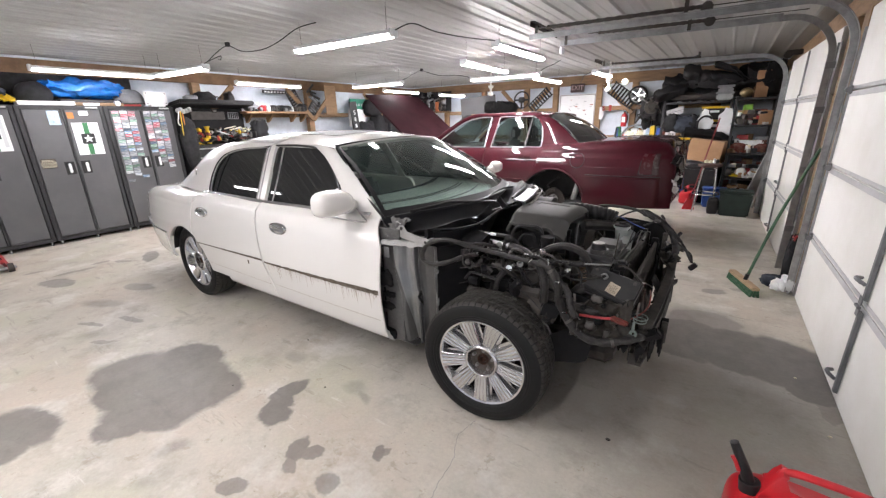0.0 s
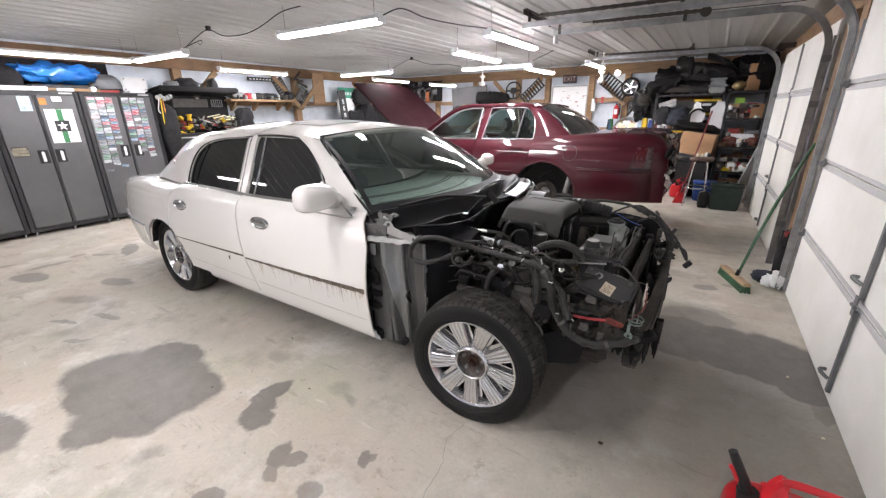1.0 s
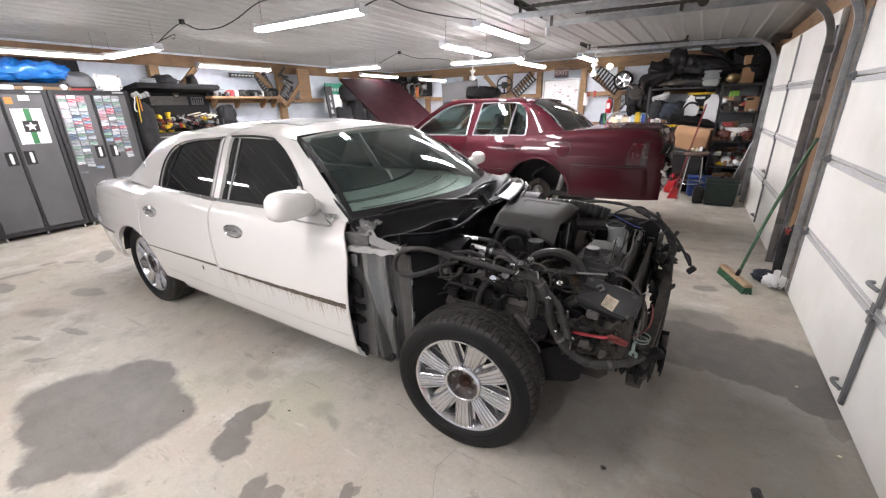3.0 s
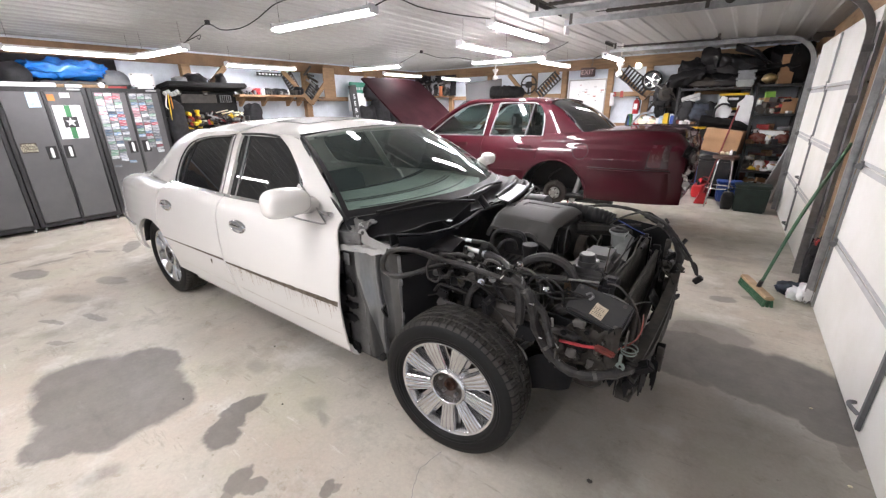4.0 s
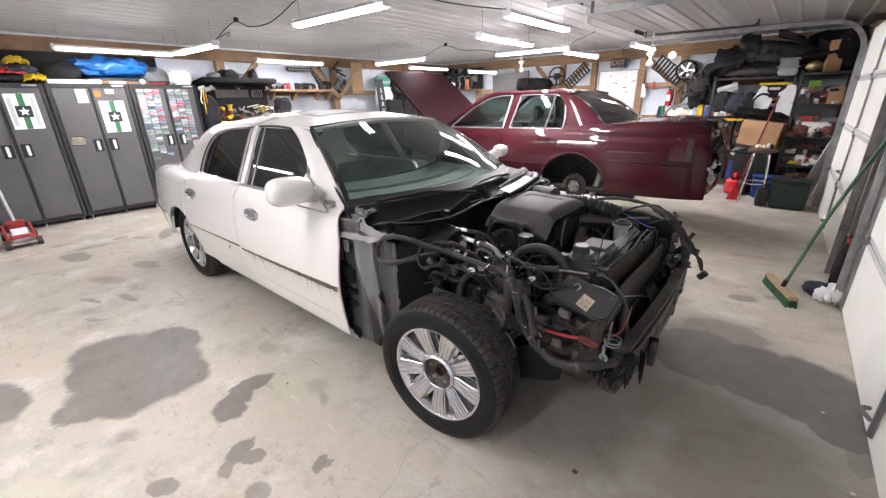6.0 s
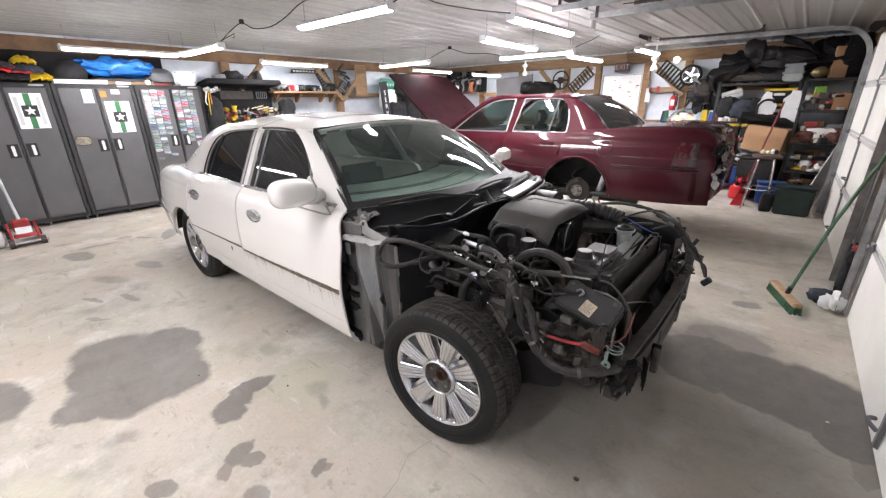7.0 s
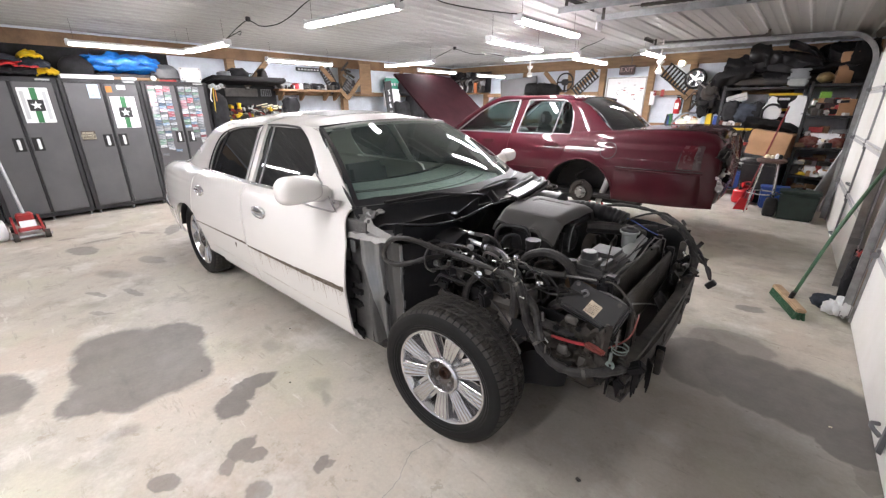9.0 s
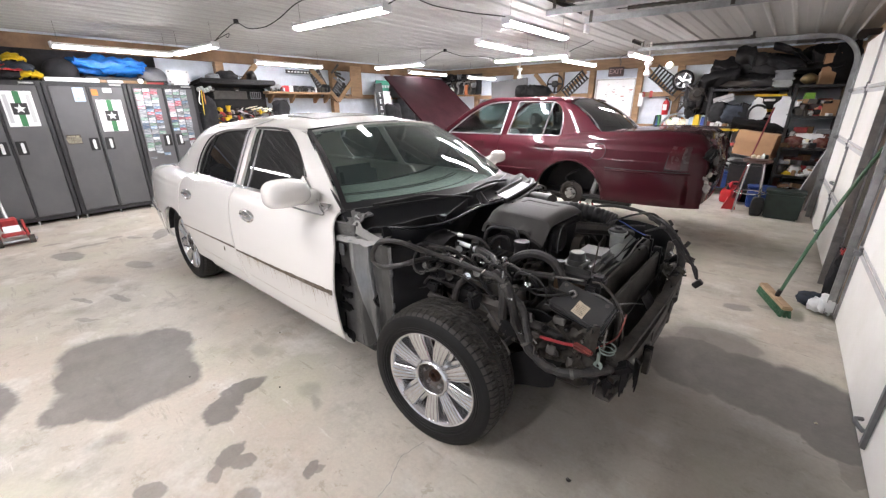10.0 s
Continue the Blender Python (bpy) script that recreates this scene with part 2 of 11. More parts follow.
    K.new(P, add.inputs[0]), K.new(scl.outputs[0], add.inputs[1])
    total = None
    for x, y, hx, hy, turn, depth in stains_and_shade:
        mp = N.new("ShaderNodeMapping")
        mp.vector_type = "TEXTURE"
        mp.inputs["Location"].default_value, mp.inputs["Rotation"].default_value = (x, y, 0), (0, 0, radians(turn))
        mp.inputs["Scale"].default_value = (hx, hy, 1)
        K.new(add.outputs[0], mp.inputs["Vector"])
        ln = N.new("ShaderNodeVectorMath")
        ln.operation = "LENGTH"
        K.new(mp.outputs[0], ln.inputs[0])
        # soft edge: faint stains, and the shade painted round the car's nose
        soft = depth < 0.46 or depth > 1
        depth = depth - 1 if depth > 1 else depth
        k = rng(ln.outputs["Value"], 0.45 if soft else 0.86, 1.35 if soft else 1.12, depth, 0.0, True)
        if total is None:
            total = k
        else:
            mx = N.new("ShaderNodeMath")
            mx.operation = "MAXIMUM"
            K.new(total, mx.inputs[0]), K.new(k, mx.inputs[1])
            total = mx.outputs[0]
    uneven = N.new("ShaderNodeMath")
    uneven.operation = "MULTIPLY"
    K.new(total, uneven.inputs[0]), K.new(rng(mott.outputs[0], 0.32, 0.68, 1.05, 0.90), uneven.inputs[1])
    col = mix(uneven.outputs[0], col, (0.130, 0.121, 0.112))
    speck = noise_node(24, 3, 0.6)
    col = mix(rng(speck.outputs[0], 0.70, 0.74, 0, 0.5), col, (0.12, 0.105, 0.085))
    hsv = N.new("ShaderNodeHueSaturation")
    K.new(rng(grain.outputs[0], 0.2, 0.8, 0.9, 1.1), hsv.inputs["Value"])
    K.new(col, hsv.inputs["Color"])
    K.new(hsv.outputs[0], b.inputs["Base Color"])
    K.new(rng(blot.outputs[0], 0.3, 0.7, 0.30, 0.52), b.inputs["Roughness"])
    b.inputs["Specular IOR Level"].default_value = 0.4
    bp = N.new("ShaderNodeBump")
    bp.inputs["Strength"].default_value, bp.inputs["Distance"].default_value = 0.12, 0.003
    K.new(grain.outputs[0], bp.inputs["Height"])
    K.new(bp.outputs[0], b.inputs["Normal"])
    return m


M["ceiling"] = ceiling_material()
M["glass"] = glass_material()


# ---- mesh helpers ----
WORLD_OF = {}


def thing(name, label, category, at, group="", kind=""):
    """An empty at the thing's base; its parts are modelled in world coordinates."""
    e = new(name)
    e.empty_display_size = 0.1
    e.location = at
    WORLD_OF[e] = Matrix.Translation(at)
    return tagged(e, label, category, group, kind)


def finish(me, smooth):
    if smooth:
        me.shade_smooth()
        me.set_sharp_from_angle(angle=radians(smooth))


SOFT = set()  # lumpy bodies that are shaded round


def part(name, bm, material, parent=None, label="", smooth=32):
    if bm in SOFT:
        SOFT.discard(bm)
        smooth = 75
    me = bpy.data.meshes.new(name)
    if parent is not None:
        bm.transform(WORLD_OF[parent].inverted())
    bmesh.ops.recalc_face_normals(bm, faces=bm.faces)
    bm.to_mesh(me)
    bm.free()
    finish(me, smooth)
    mats = material if isinstance(material, (list, tuple)) else [material]
    for x in mats:
        me.materials.append(M[x] if isinstance(x, str) else x)
    ob = new(name, me)
    if parent is not None:
        ob.parent = parent
        WORLD_OF[ob] = WORLD_OF[parent]
    return tagged(ob, label)


def solo(name, bm, material, label, category, group="", kind="", smooth=32, base=True):
    """A thing that is one mesh; its origin goes to its base."""
    if base:
        lo = [min(v.co[k] for v in bm.verts) for k in range(3)]
        hi = [max(v.co[k] for v in bm.verts) for k in range(3)]
        c = Vector(((lo[0] + hi[0]) / 2, (lo[1] + hi[1]) / 2, lo[2]))
        bm.transform(Matrix.Translation(-c))
    ob = part(name, bm, material, None, "", smooth)
    if base:
        ob.location = c
        WORLD_OF[ob] = Matrix.Translation(c)
    else:
        WORLD_OF[ob] = Matrix.Identity(4)
    return tagged(ob, label, category, group, kind)


def B():
    return bmesh.new()


def box(bm, x0, x1, y0, y1, z0, z1, bevel=0.0, m=None, seg=1, mi=0):
    c = Matrix.Translation(((x0 + x1) / 2, (y0 + y1) / 2, (z0 + z1) / 2)) @ Matrix.Diagonal((abs(x1 - x0), abs(y1 - y0), abs(z1 - z0), 1))
    r = bmesh.ops.create_cube(bm, size=1, matrix=(m @ c) if m else c)
    vs = r["verts"]
    fs = {f for v in vs for f in v.link_faces}
    for f in fs:
        f.material_index = mi
    if bevel:
        es = list({e for v in vs for e in v.link_edges})
        bmesh.ops.bevel(bm, geom=es, offset=min(bevel, 0.45 * min(abs(x1 - x0), abs(y1 - y0), abs(z1 - z0))), segments=seg, affect="EDGES", material=-1)
    return bm


def frame_of(d):
    d = Vector(d).normalized()
    a = Vector((0, 0, 1)) if abs(d.z) < 0.9 else Vector((1, 0, 0))
    u = d.cross(a).normalized()
    return u, d.cross(u).normalized()


def ring(bm, c, u, v, r, n):
    return [bm.verts.new(Vector(c) + (u * math.cos(2 * math.pi * i / n) + v * math.sin(2 * math.pi * i / n)) * r) for i in range(n)]


def bridge(bm, a, b, mi=0, close=True):
    n = len(a)
    for i in range(n if close else n - 1):
        f = bm.faces.new((a[i], a[(i + 1) % n], b[(i + 1) % n], b[i]))
        f.material_index = mi


def cyl(bm, p0, p1, r0, r1=None, n=14, caps=True, mi=0):
    u, v = frame_of(Vector(p1) - Vector(p0))
    a, b = ring(bm, p0, u, v, r0, n), ring(bm, p1, u, v, r0 if r1 is None else r1, n)
    bridge(bm, a, b, mi)
    if caps:
        for k in (a, b):
            bm.faces.new(k).material_index = mi
    return bm


def spline(pts, per=8):
    P = [Vector(p) for p in pts]
    if len(P) < 3:
        return P
    out = []
    for i in range(len(P) - 1):
        a, b, c, d = P[max(i - 1, 0)], P[i], P[i + 1], P[min(i + 2, len(P) - 1)]
        for k in range(per):
            t = k / per
            out.append(0.5 * ((2 * b) + (c - a) * t + (2 * a - 5 * b + 4 * c - d) * t * t + (3 * b - a - 3 * c + d) * t ** 3))
    return out + [P[-1]]


def tube(bm, pts, r, n=8, per=7, caps=True, rr=None, mi=0):
    """A round bar swept along a smooth line; rr(s) scales its radius."""
    S = spline(pts, per)
    u = None
    rings = []
    for i, p in enumerate(S):
        d = (S[min(i + 1, len(S) - 1)] - S[max(i - 1, 0)])
        if d.length < 1e-6:
            d = Vector((0, 0, 1))
        d.normalize()
        if u is None:
            u, _ = frame_of(d)
        u = (u - d * u.dot(d)).normalized()
        v = d.cross(u)
        rings.append(ring(bm, p, u, v, r * (rr(i / (len(S) - 1)) if rr else 1), n))
    for a, b in zip(rings, rings[1:]):
        bridge(bm, a, b, mi)
    if caps:
        bm.faces.new(rings[0]).material_index = mi
        bm.faces.new(rings[-1]).material_index = mi
    return bm


def revolve(bm, prof, m, n=32, closed=False, mi=0, wob=None):
    """Turns a profile of (radius, height) about the local z axis of m."""
    rows = []
    for j, (r, h) in enumerate(prof):
        if r < 1e-5:
            rows.append([bm.verts.new(m @ Vector((0, 0, h)))])
        else:
            rows.append([bm.verts.new(m @ Vector((r * math.cos(2 * math.pi * i / n), r * math.sin(2 * math.pi * i / n), h))) for i in range(n)])
    pairs = list(zip(rows, rows[1:])) + ([(rows[-1], rows[0])] if closed else [])
    for a, b in pairs:
        if len(a) == 1 and len(b) == 1:
            continue
        if len(a) == 1 or len(b) == 1:
            o, k = (a[0], b) if len(a) == 1 else (b[0], a)
            for i in range(n):
                bm.faces.new((o, k[i], k[(i + 1) % n])).material_index = mi
        else:
            bridge(bm, a, b, mi)
    return bm


CORE = [None]  # the middle of the thing being built, towards which sheets thicken


def sheet(bm, F, nu, nv, thick=0.0, mi=0, core=None):
    """A curved sheet F(u, v) with u and v from 0 to 1; thick: solid, to the side away from the normal."""
    G = [[Vector(F(i / nu, j / nv)) for j in range(nv + 1)] for i in range(nu + 1)]
    V = [[bm.verts.new(p) for p in row] for row in G]

    def quads(W, fl):
        for i in range(nu):
            for j in range(nv):
                q = [W[i][j], W[i + 1][j], W[i + 1][j + 1], W[i][j + 1]]
                f = bm.faces.new(q[::-1] if fl else q)
                f.material_index = mi
    quads(V, False)
    if thick:
        T, last, vote, NV = [], Vector((0, 0, 1)), 0.0, []
        core = core or CORE[0]
        for i in range(nu + 1):
            row = []
            for j in range(nv + 1):
                n = (G[min(i + 1, nu)][j] - G[max(i - 1, 0)][j]).cross(G[i][min(j + 1, nv)] - G[i][max(j - 1, 0)])
                last = n.normalized() if n.length > 1e-10 else last
                row.append(last)
                if core is not None:
                    vote += (G[i][j] - core).dot(last)
            NV.append(row)
        turn = -1 if vote < 0 else 1
        for i in range(nu + 1):
            T.append([bm.verts.new(G[i][j] - NV[i][j] * thick * turn) for j in range(nv + 1)])
        quads(T, True)
        rim = [(i, 0) for i in range(nu + 1)] + [(nu, j) for j in range(1, nv + 1)] + [(i, nv) for i in range(nu - 1, -1, -1)] + [(0, j) for j in range(nv - 1, 0, -1)]
        for (a, b), (c, d) in zip(rim, rim[1:] + rim[:1]):
            bm.faces.new((V[c][d], V[a][b], T[a][b], T[c][d])).material_index = mi
    return bm


def prism(bm, poly, m, depth, bevel=0.0, mi=0):
    """A flat outline (x, y), pushed out by depth along the local z axis of m."""
    a = [bm.verts.new(m @ Vector((x, y, 0))) for x, y in poly]
    b = [bm.verts.new(m @ Vector((x, y, depth))) for x, y in poly]
    bridge(bm, a, b, mi)
    f1, f2 = bm.faces.new(a), bm.faces.new(b)
    f1.material_index = f2.material_index = mi
    if bevel:
        bmesh.ops.bevel(bm, geom=list(f2.edges), offset=bevel, segments=1, affect="EDGES", material=-1)
    return bm


def lerp_table(tab, x):
    """Piecewise smooth line through (x, value) pairs in rising x."""
    if x <= tab[0][0]:
        return tab[0][1]
    for (a, va), (b, vb) in zip(tab, tab[1:]):
        if x <= b:
            return va + (vb - va) * (x - a) / (b - a)
    return tab[-1][1]


def crumple(bm, amount, scale=6.0, seed=0.0):
    for v in bm.verts:
        o = v.co * scale + Vector((seed, seed * 1.7, -seed))
        v.co += Vector((noise.noise(o), noise.noise(o + Vector((9, 3, 1))), noise.noise(o + Vector((2, 8, 5))))) * amount
    return bm


def words(name, text, size, m, material, parent=None, depth=0.001, label=""):
    """Lettering in the built-in font as a mesh, centred on the pose m, reading along its x axis."""
    cu = bpy.data.curves.new(name, "FONT")
    cu.body, cu.size, cu.align_x, cu.align_y, cu.extrude = text, size, "CENTER", "CENTER", depth
    tmp = bpy.data.objects.new(name, cu)
    me = bpy.data.meshes.new_from_object(tmp)
    bpy.data.objects.remove(tmp)
    bpy.data.curves.remove(cu)
    bm = B()
    bm.from_mesh(me)
    bpy.data.meshes.remove(me)
    bm.transform(m)
    return part(name, bm, material, parent, label, smooth=0)


def rot(x=0, y=0, z=0):
    return Euler((radians(x), radians(y), radians(z))).to_matrix().to_4x4()


def heap(bm, c, size, e=0.8, crumpled=0.15, seed=0, seg=18):
    """A soft, lumpy body: bag, cloth or cover."""
    for v in bmesh.ops.create_uvsphere(bm, u_segments=seg, v_segments=seg // 2 + 2, radius=1)["verts"]:
        f = lambda q: math.copysign(abs(q) ** e, q)
        p = Vector((f(v.co.x), f(v.co.y), f(v.co.z)))
        n = noise.noise(p * 2.2 + Vector((seed, 0, 0))) + 0.5 * noise.noise(p * 5 + Vector((0, seed, 0)))
        p *= 1 + crumpled * n
        v.co = Vector(c) + Vector((p.x * size[0], p.y * size[1], p.z * size[2]))
    SOFT.add(bm)
    return bm


# ---- the garage ----
XW, XE, YS, YN, ZC = -7.95, 0.80, -4.5, 10.0, 2.47  # inner faces and ceiling
STAINS_AND_SHADE = [  # x, y, half length, half width, turn, depth
    (-2.66, 0.80, 0.46, 0.27, 6, 0.86), (-2.98, 0.66, 0.24, 0.22, 20, 0.86), (-2.42, 0.58, 0.28, 0.17, 28, 0.86), (-2.36, 0.82, 0.21, 0.23, 0, 0.86), (-2.82, 0.98, 0.26, 0.13, 18, 0.86), (-2.42, 0.42, 0.14, 0.09, 10, 0.84),
    (-1.91, 1.12, 0.07, 0.13, -14, 0.86), (-1.80, 0.95, 0.085, 0.085, 20, 0.86), (-1.85, 1.03, 0.08, 0.08, 0, 0.84),
    (-1.48, 0.86, 0.055, 0.075, 20, 0.74), (-1.40, 0.88, 0.06, 0.035, 30, 0.70), (-1.44, 0.78, 0.03, 0.05, 40, 0.6), (-1.13, 1.06, 0.035, 0.055, 40, 0.72), (-1.10, 1.08, 0.03, 0.03, 0, 0.6), (-1.55, 0.56, 0.07, 0.04, 30, 0.68), (-1.21, 0.82, 0.06, 0.055, 50, 0.60), (-1.50, 1.32, 0.07, 0.03, -30, 0.4),
    (-2.88, 0.14, 0.24, 0.12, 10, 0.85), (-2.74, 0.02, 0.14, 0.12, 0, 0.8), (-2.72, 0.56, 0.24, 0.16, 10, 0.86), (-2.02, 0.50, 0.05, 0.10, -30, 0.3),
    (-5.50, 0.87, 0.21, 0.11, 20, 0.68), (-5.80, 1.10, 0.05, 0.18, 0, 0.58), (-5.93, 1.35, 0.04, 0.09, 0, 0.6), (-5.75, 1.52, 0.13, 0.04, 25, 0.6), (-5.67, 1.78, 0.24, 0.085, -25, 0.68), (-6.18, 0.80, 0.035, 0.09, 0, 0.55), (-4.45, 0.95, 0.22, 0.07, 25, 0.4), (-4.62, 1.30, 0.18, 0.08, 20, 0.5), (-3.16, 0.63, 0.10, 0.06, 40, 0.45), (-4.05, 0.75, 0.12, 0.03, 30, 0.55), (-3.85, 0.98, 0.14, 0.03, 20, 0.5), (-3.60, 0.70, 0.10, 0.025, 35, 0.48),
    # damp patches by the door; the broad soft ones also paint the nose's shade
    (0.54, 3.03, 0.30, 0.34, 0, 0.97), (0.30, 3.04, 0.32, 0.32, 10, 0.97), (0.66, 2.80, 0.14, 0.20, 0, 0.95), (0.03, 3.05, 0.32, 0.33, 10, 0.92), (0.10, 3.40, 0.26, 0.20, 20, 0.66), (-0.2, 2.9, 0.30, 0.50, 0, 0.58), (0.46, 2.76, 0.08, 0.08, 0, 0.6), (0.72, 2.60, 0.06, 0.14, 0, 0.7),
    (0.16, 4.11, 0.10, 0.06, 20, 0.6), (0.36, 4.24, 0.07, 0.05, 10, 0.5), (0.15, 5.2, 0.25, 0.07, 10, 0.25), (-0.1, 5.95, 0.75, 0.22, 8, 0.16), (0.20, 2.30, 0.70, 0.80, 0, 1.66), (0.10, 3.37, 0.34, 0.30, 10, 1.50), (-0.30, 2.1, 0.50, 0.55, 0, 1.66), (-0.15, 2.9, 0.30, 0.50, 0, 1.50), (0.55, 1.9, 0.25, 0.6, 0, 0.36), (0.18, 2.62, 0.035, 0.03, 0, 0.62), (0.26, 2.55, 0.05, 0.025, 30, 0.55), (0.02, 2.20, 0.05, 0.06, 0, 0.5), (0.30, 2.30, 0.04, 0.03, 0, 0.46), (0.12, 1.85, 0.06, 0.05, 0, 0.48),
    (-2.2, 1.35, 0.09, 0.05, 10, 0.35), (-1.6, 1.35, 0.08, 0.06, 10, 0.3),
]
M["concrete"] = concrete_material(STAINS_AND_SHADE)


def floor_slab():
    bm = B()
    box(bm, XW - 0.2, XE + 0.2, YS - 0.2, YN + 0.2, -0.12, 0)
    solo("floor", bm, "concrete", "stained trowelled concrete garage floor with oily patches and painted shade by the car nose", "floor", kind="structure", base=False)
    bm = B()
    box(bm, -60, 60, -60, 60, -0.4, -0.15)
    solo("ground", bm, "black_rubber", "dark ground outside the garage", "ground", kind="structure", base=False)
    for pts, w in (([(-0.70, 0.55), (-0.74, 0.85), (-0.78, 1.05), (-0.80, 1.22), (-0.86, 1.36), (-0.84, 1.5)], 0.0022),):
        bm = B()
        S = spline([(x + 0.006 * math.sin(40 * y), y, 0.0012) for x, y in pts], 10)
        for i, (a, b) in enumerate(zip(S, S[1:])):
            j = 0.008 * (noise.noise(a * 40))
            k = 0.008 * (noise.noise(b * 40))
            bm.faces.new([bm.verts.new(p) for p in ((a.x - w / 2 + j, a.y, a.z), (a.x + w / 2 + j, a.y, a.z), (b.x + w / 2 + k, b.y, b.z), (b.x - w / 2 + k, b.y, b.z))])
        solo("floor_crack", bm, "grey_plastic", "hairline crack in the concrete floor", "crack", kind="structure", base=False)


def ceiling_sheet():
    """White steel liner with raised ribs running along y."""
    bm = B()
    xs, x = [], XW - 0.1
    while x < XE + 0.2:
        xs += [(x, 0), (x + 0.078, 0.0), (x + 0.084, 0.003), (x + 0.096, 0.003), (x + 0.102, 0.0), (x + 0.176, 0), (x + 0.196, 0.014), (x + 0.210, 0.014)]
        x += 0.2286
    prev = None
    for px, dz in xs:
        cur = (bm.verts.new((px, YS - 0.1, ZC - dz + 0.018)), bm.verts.new((px, YN + 0.1, ZC - dz + 0.018)))
        if prev:
            bm.faces.new((prev[0], prev[1], cur[1], cur[0]))
        prev = cur
    box(bm, XW - 0.2, XE + 0.2, YS - 0.2, YN + 0.2, ZC + 0.06, ZC + 0.12)
    solo("ceiling", bm, "ceiling", "white ribbed steel liner ceiling, slightly glossy", "ceiling", kind="structure", smooth=0, base=False)


def walls():
    bm = B()
    box(bm, XW - 0.15, XW, YS, YN, 0, ZC + 0.05)
    solo("wall_west", bm, "wall_sheet", "wall lined with white foil insulation", "wall", kind="structure", base=False)
    bm = B()
    box(bm, XW - 0.15, XE + 0.15, YN, YN + 0.15, 0, ZC + 0.05)
    solo("wall_north", bm, "wall_sheet", "wall lined with white foil insulation", "wall", kind="structure", base=False)
    bm = B()
    box(bm, XW - 0.15, XE + 0.15, YS - 0.15, YS, 0, ZC + 0.05)
    solo("wall_south", bm, "wall_sheet", "wall lined with white foil insulation", "wall", kind="structure", base=False)
    # door wall with two openings
    for y0, y1, z0, z1 in ((YS, 1.10, 0, ZC), (4.30, 5.00, 0, ZC), (7.90, YN, 0, ZC), (1.10, 4.30, 2.22, ZC), (5.00, 7.90, 2.22, ZC)):
        bm = B()
        box(bm, XE, XE + 0.14, y0, y1, z0, z1 + 0.05)
        solo("wall_east", bm, "dark_wood" if y0 > 4 else "wall_sheet", "brown boarded wall round the garage doors", "wall", kind="structure", base=False)
    # timber header along the walls and the posts
    def timber(x0, x1, y0, y1, z0, z1, w="wood", name="trim", label="rough pine framing timber on the wall"):
        bm = B()
        box(bm, x0, x1, y0, y1, z0, z1, 0.004)
        solo(name, bm, w, label, "timber", kind="structure", base=False)
    timber(XW + 0.002, XW + 0.045, YS, YN, 2.26, ZC - 0.02, "dark_wood")
    timber(XW + 0.05, XE, YN - 0.045, YN - 0.002, 2.24, ZC - 0.02, "wood")
    timber(XE - 0.04, XE - 0.002, YS, YN - 0.06, 2.245, ZC - 0.02, "wood")
    for y in (0.3, 2.0, 3.75, 6.15, 8.4):
        timber(XW + 0.046, XW + 0.16, y - 0.07, y + 0.07, 0, 2.26)
    for x in (-6.6, -5.4, -4.2, -3.46, -2.46, -1.72, -0.2):
        timber(x - 0.06, x + 0.06, YN - 0.15, YN - 0.046, 0, 2.24)
    for z in (1.72, 1.1):
        timber(XW + 0.161, XW + 0.2, 0.0, YN - 0.2, z - 0.045, z + 0.045)
        timber(-6.5, -3.5, YN - 0.19, YN - 0.151, z - 0.045, z + 0.045)
        timber(-2.42, -0.2, YN - 0.19, YN - 0.151, z - 0.045, z + 0.045)
    timber(XW + 0.201, XW + 0.215, -1.5, 2.75, 1.80, 2.25, "black_cloth", "wall_board", "dark felt-covered board above the cabinets")
    # timber posts beside the doors
    timber(XE - 0.06, XE - 0.002, 4.34, 4.52, 0, 2.24)
    timber(XE - 0.06, XE - 0.002, 4.74, 4.94, 0, 2.24, "dark_wood")
    # knee braces

    def brace(p0, p1):
        bm = B()
        a, b = Vector(p0), Vector(p1)
        d = b - a
        m = Matrix.Translation((a + b) / 2) @ d.to_track_quat("X", "Z").to_matrix().to_4x4()
        box(bm, -d.length / 2, d.length / 2, -0.022, 0.022, -0.045, 0.045, 0.003, m)
        solo("brace", bm, "wood", "diagonal pine knee brace", "timber", kind="structure", base=False)
    for y, s in ((3.75, 1), (6.15, -1), (6.15, 1), (8.4, -1)):
        brace((XW + 0.23, y, 1.62), (XW + 0.23, y + s * 0.62, 2.24))
    for x, s in ((-4.2, -1), (-4.2, 1), (-1.72, -1)):
        brace((x, YN - 0.215, 1.60), (x + s * 0.62, YN - 0.215, 2.22))


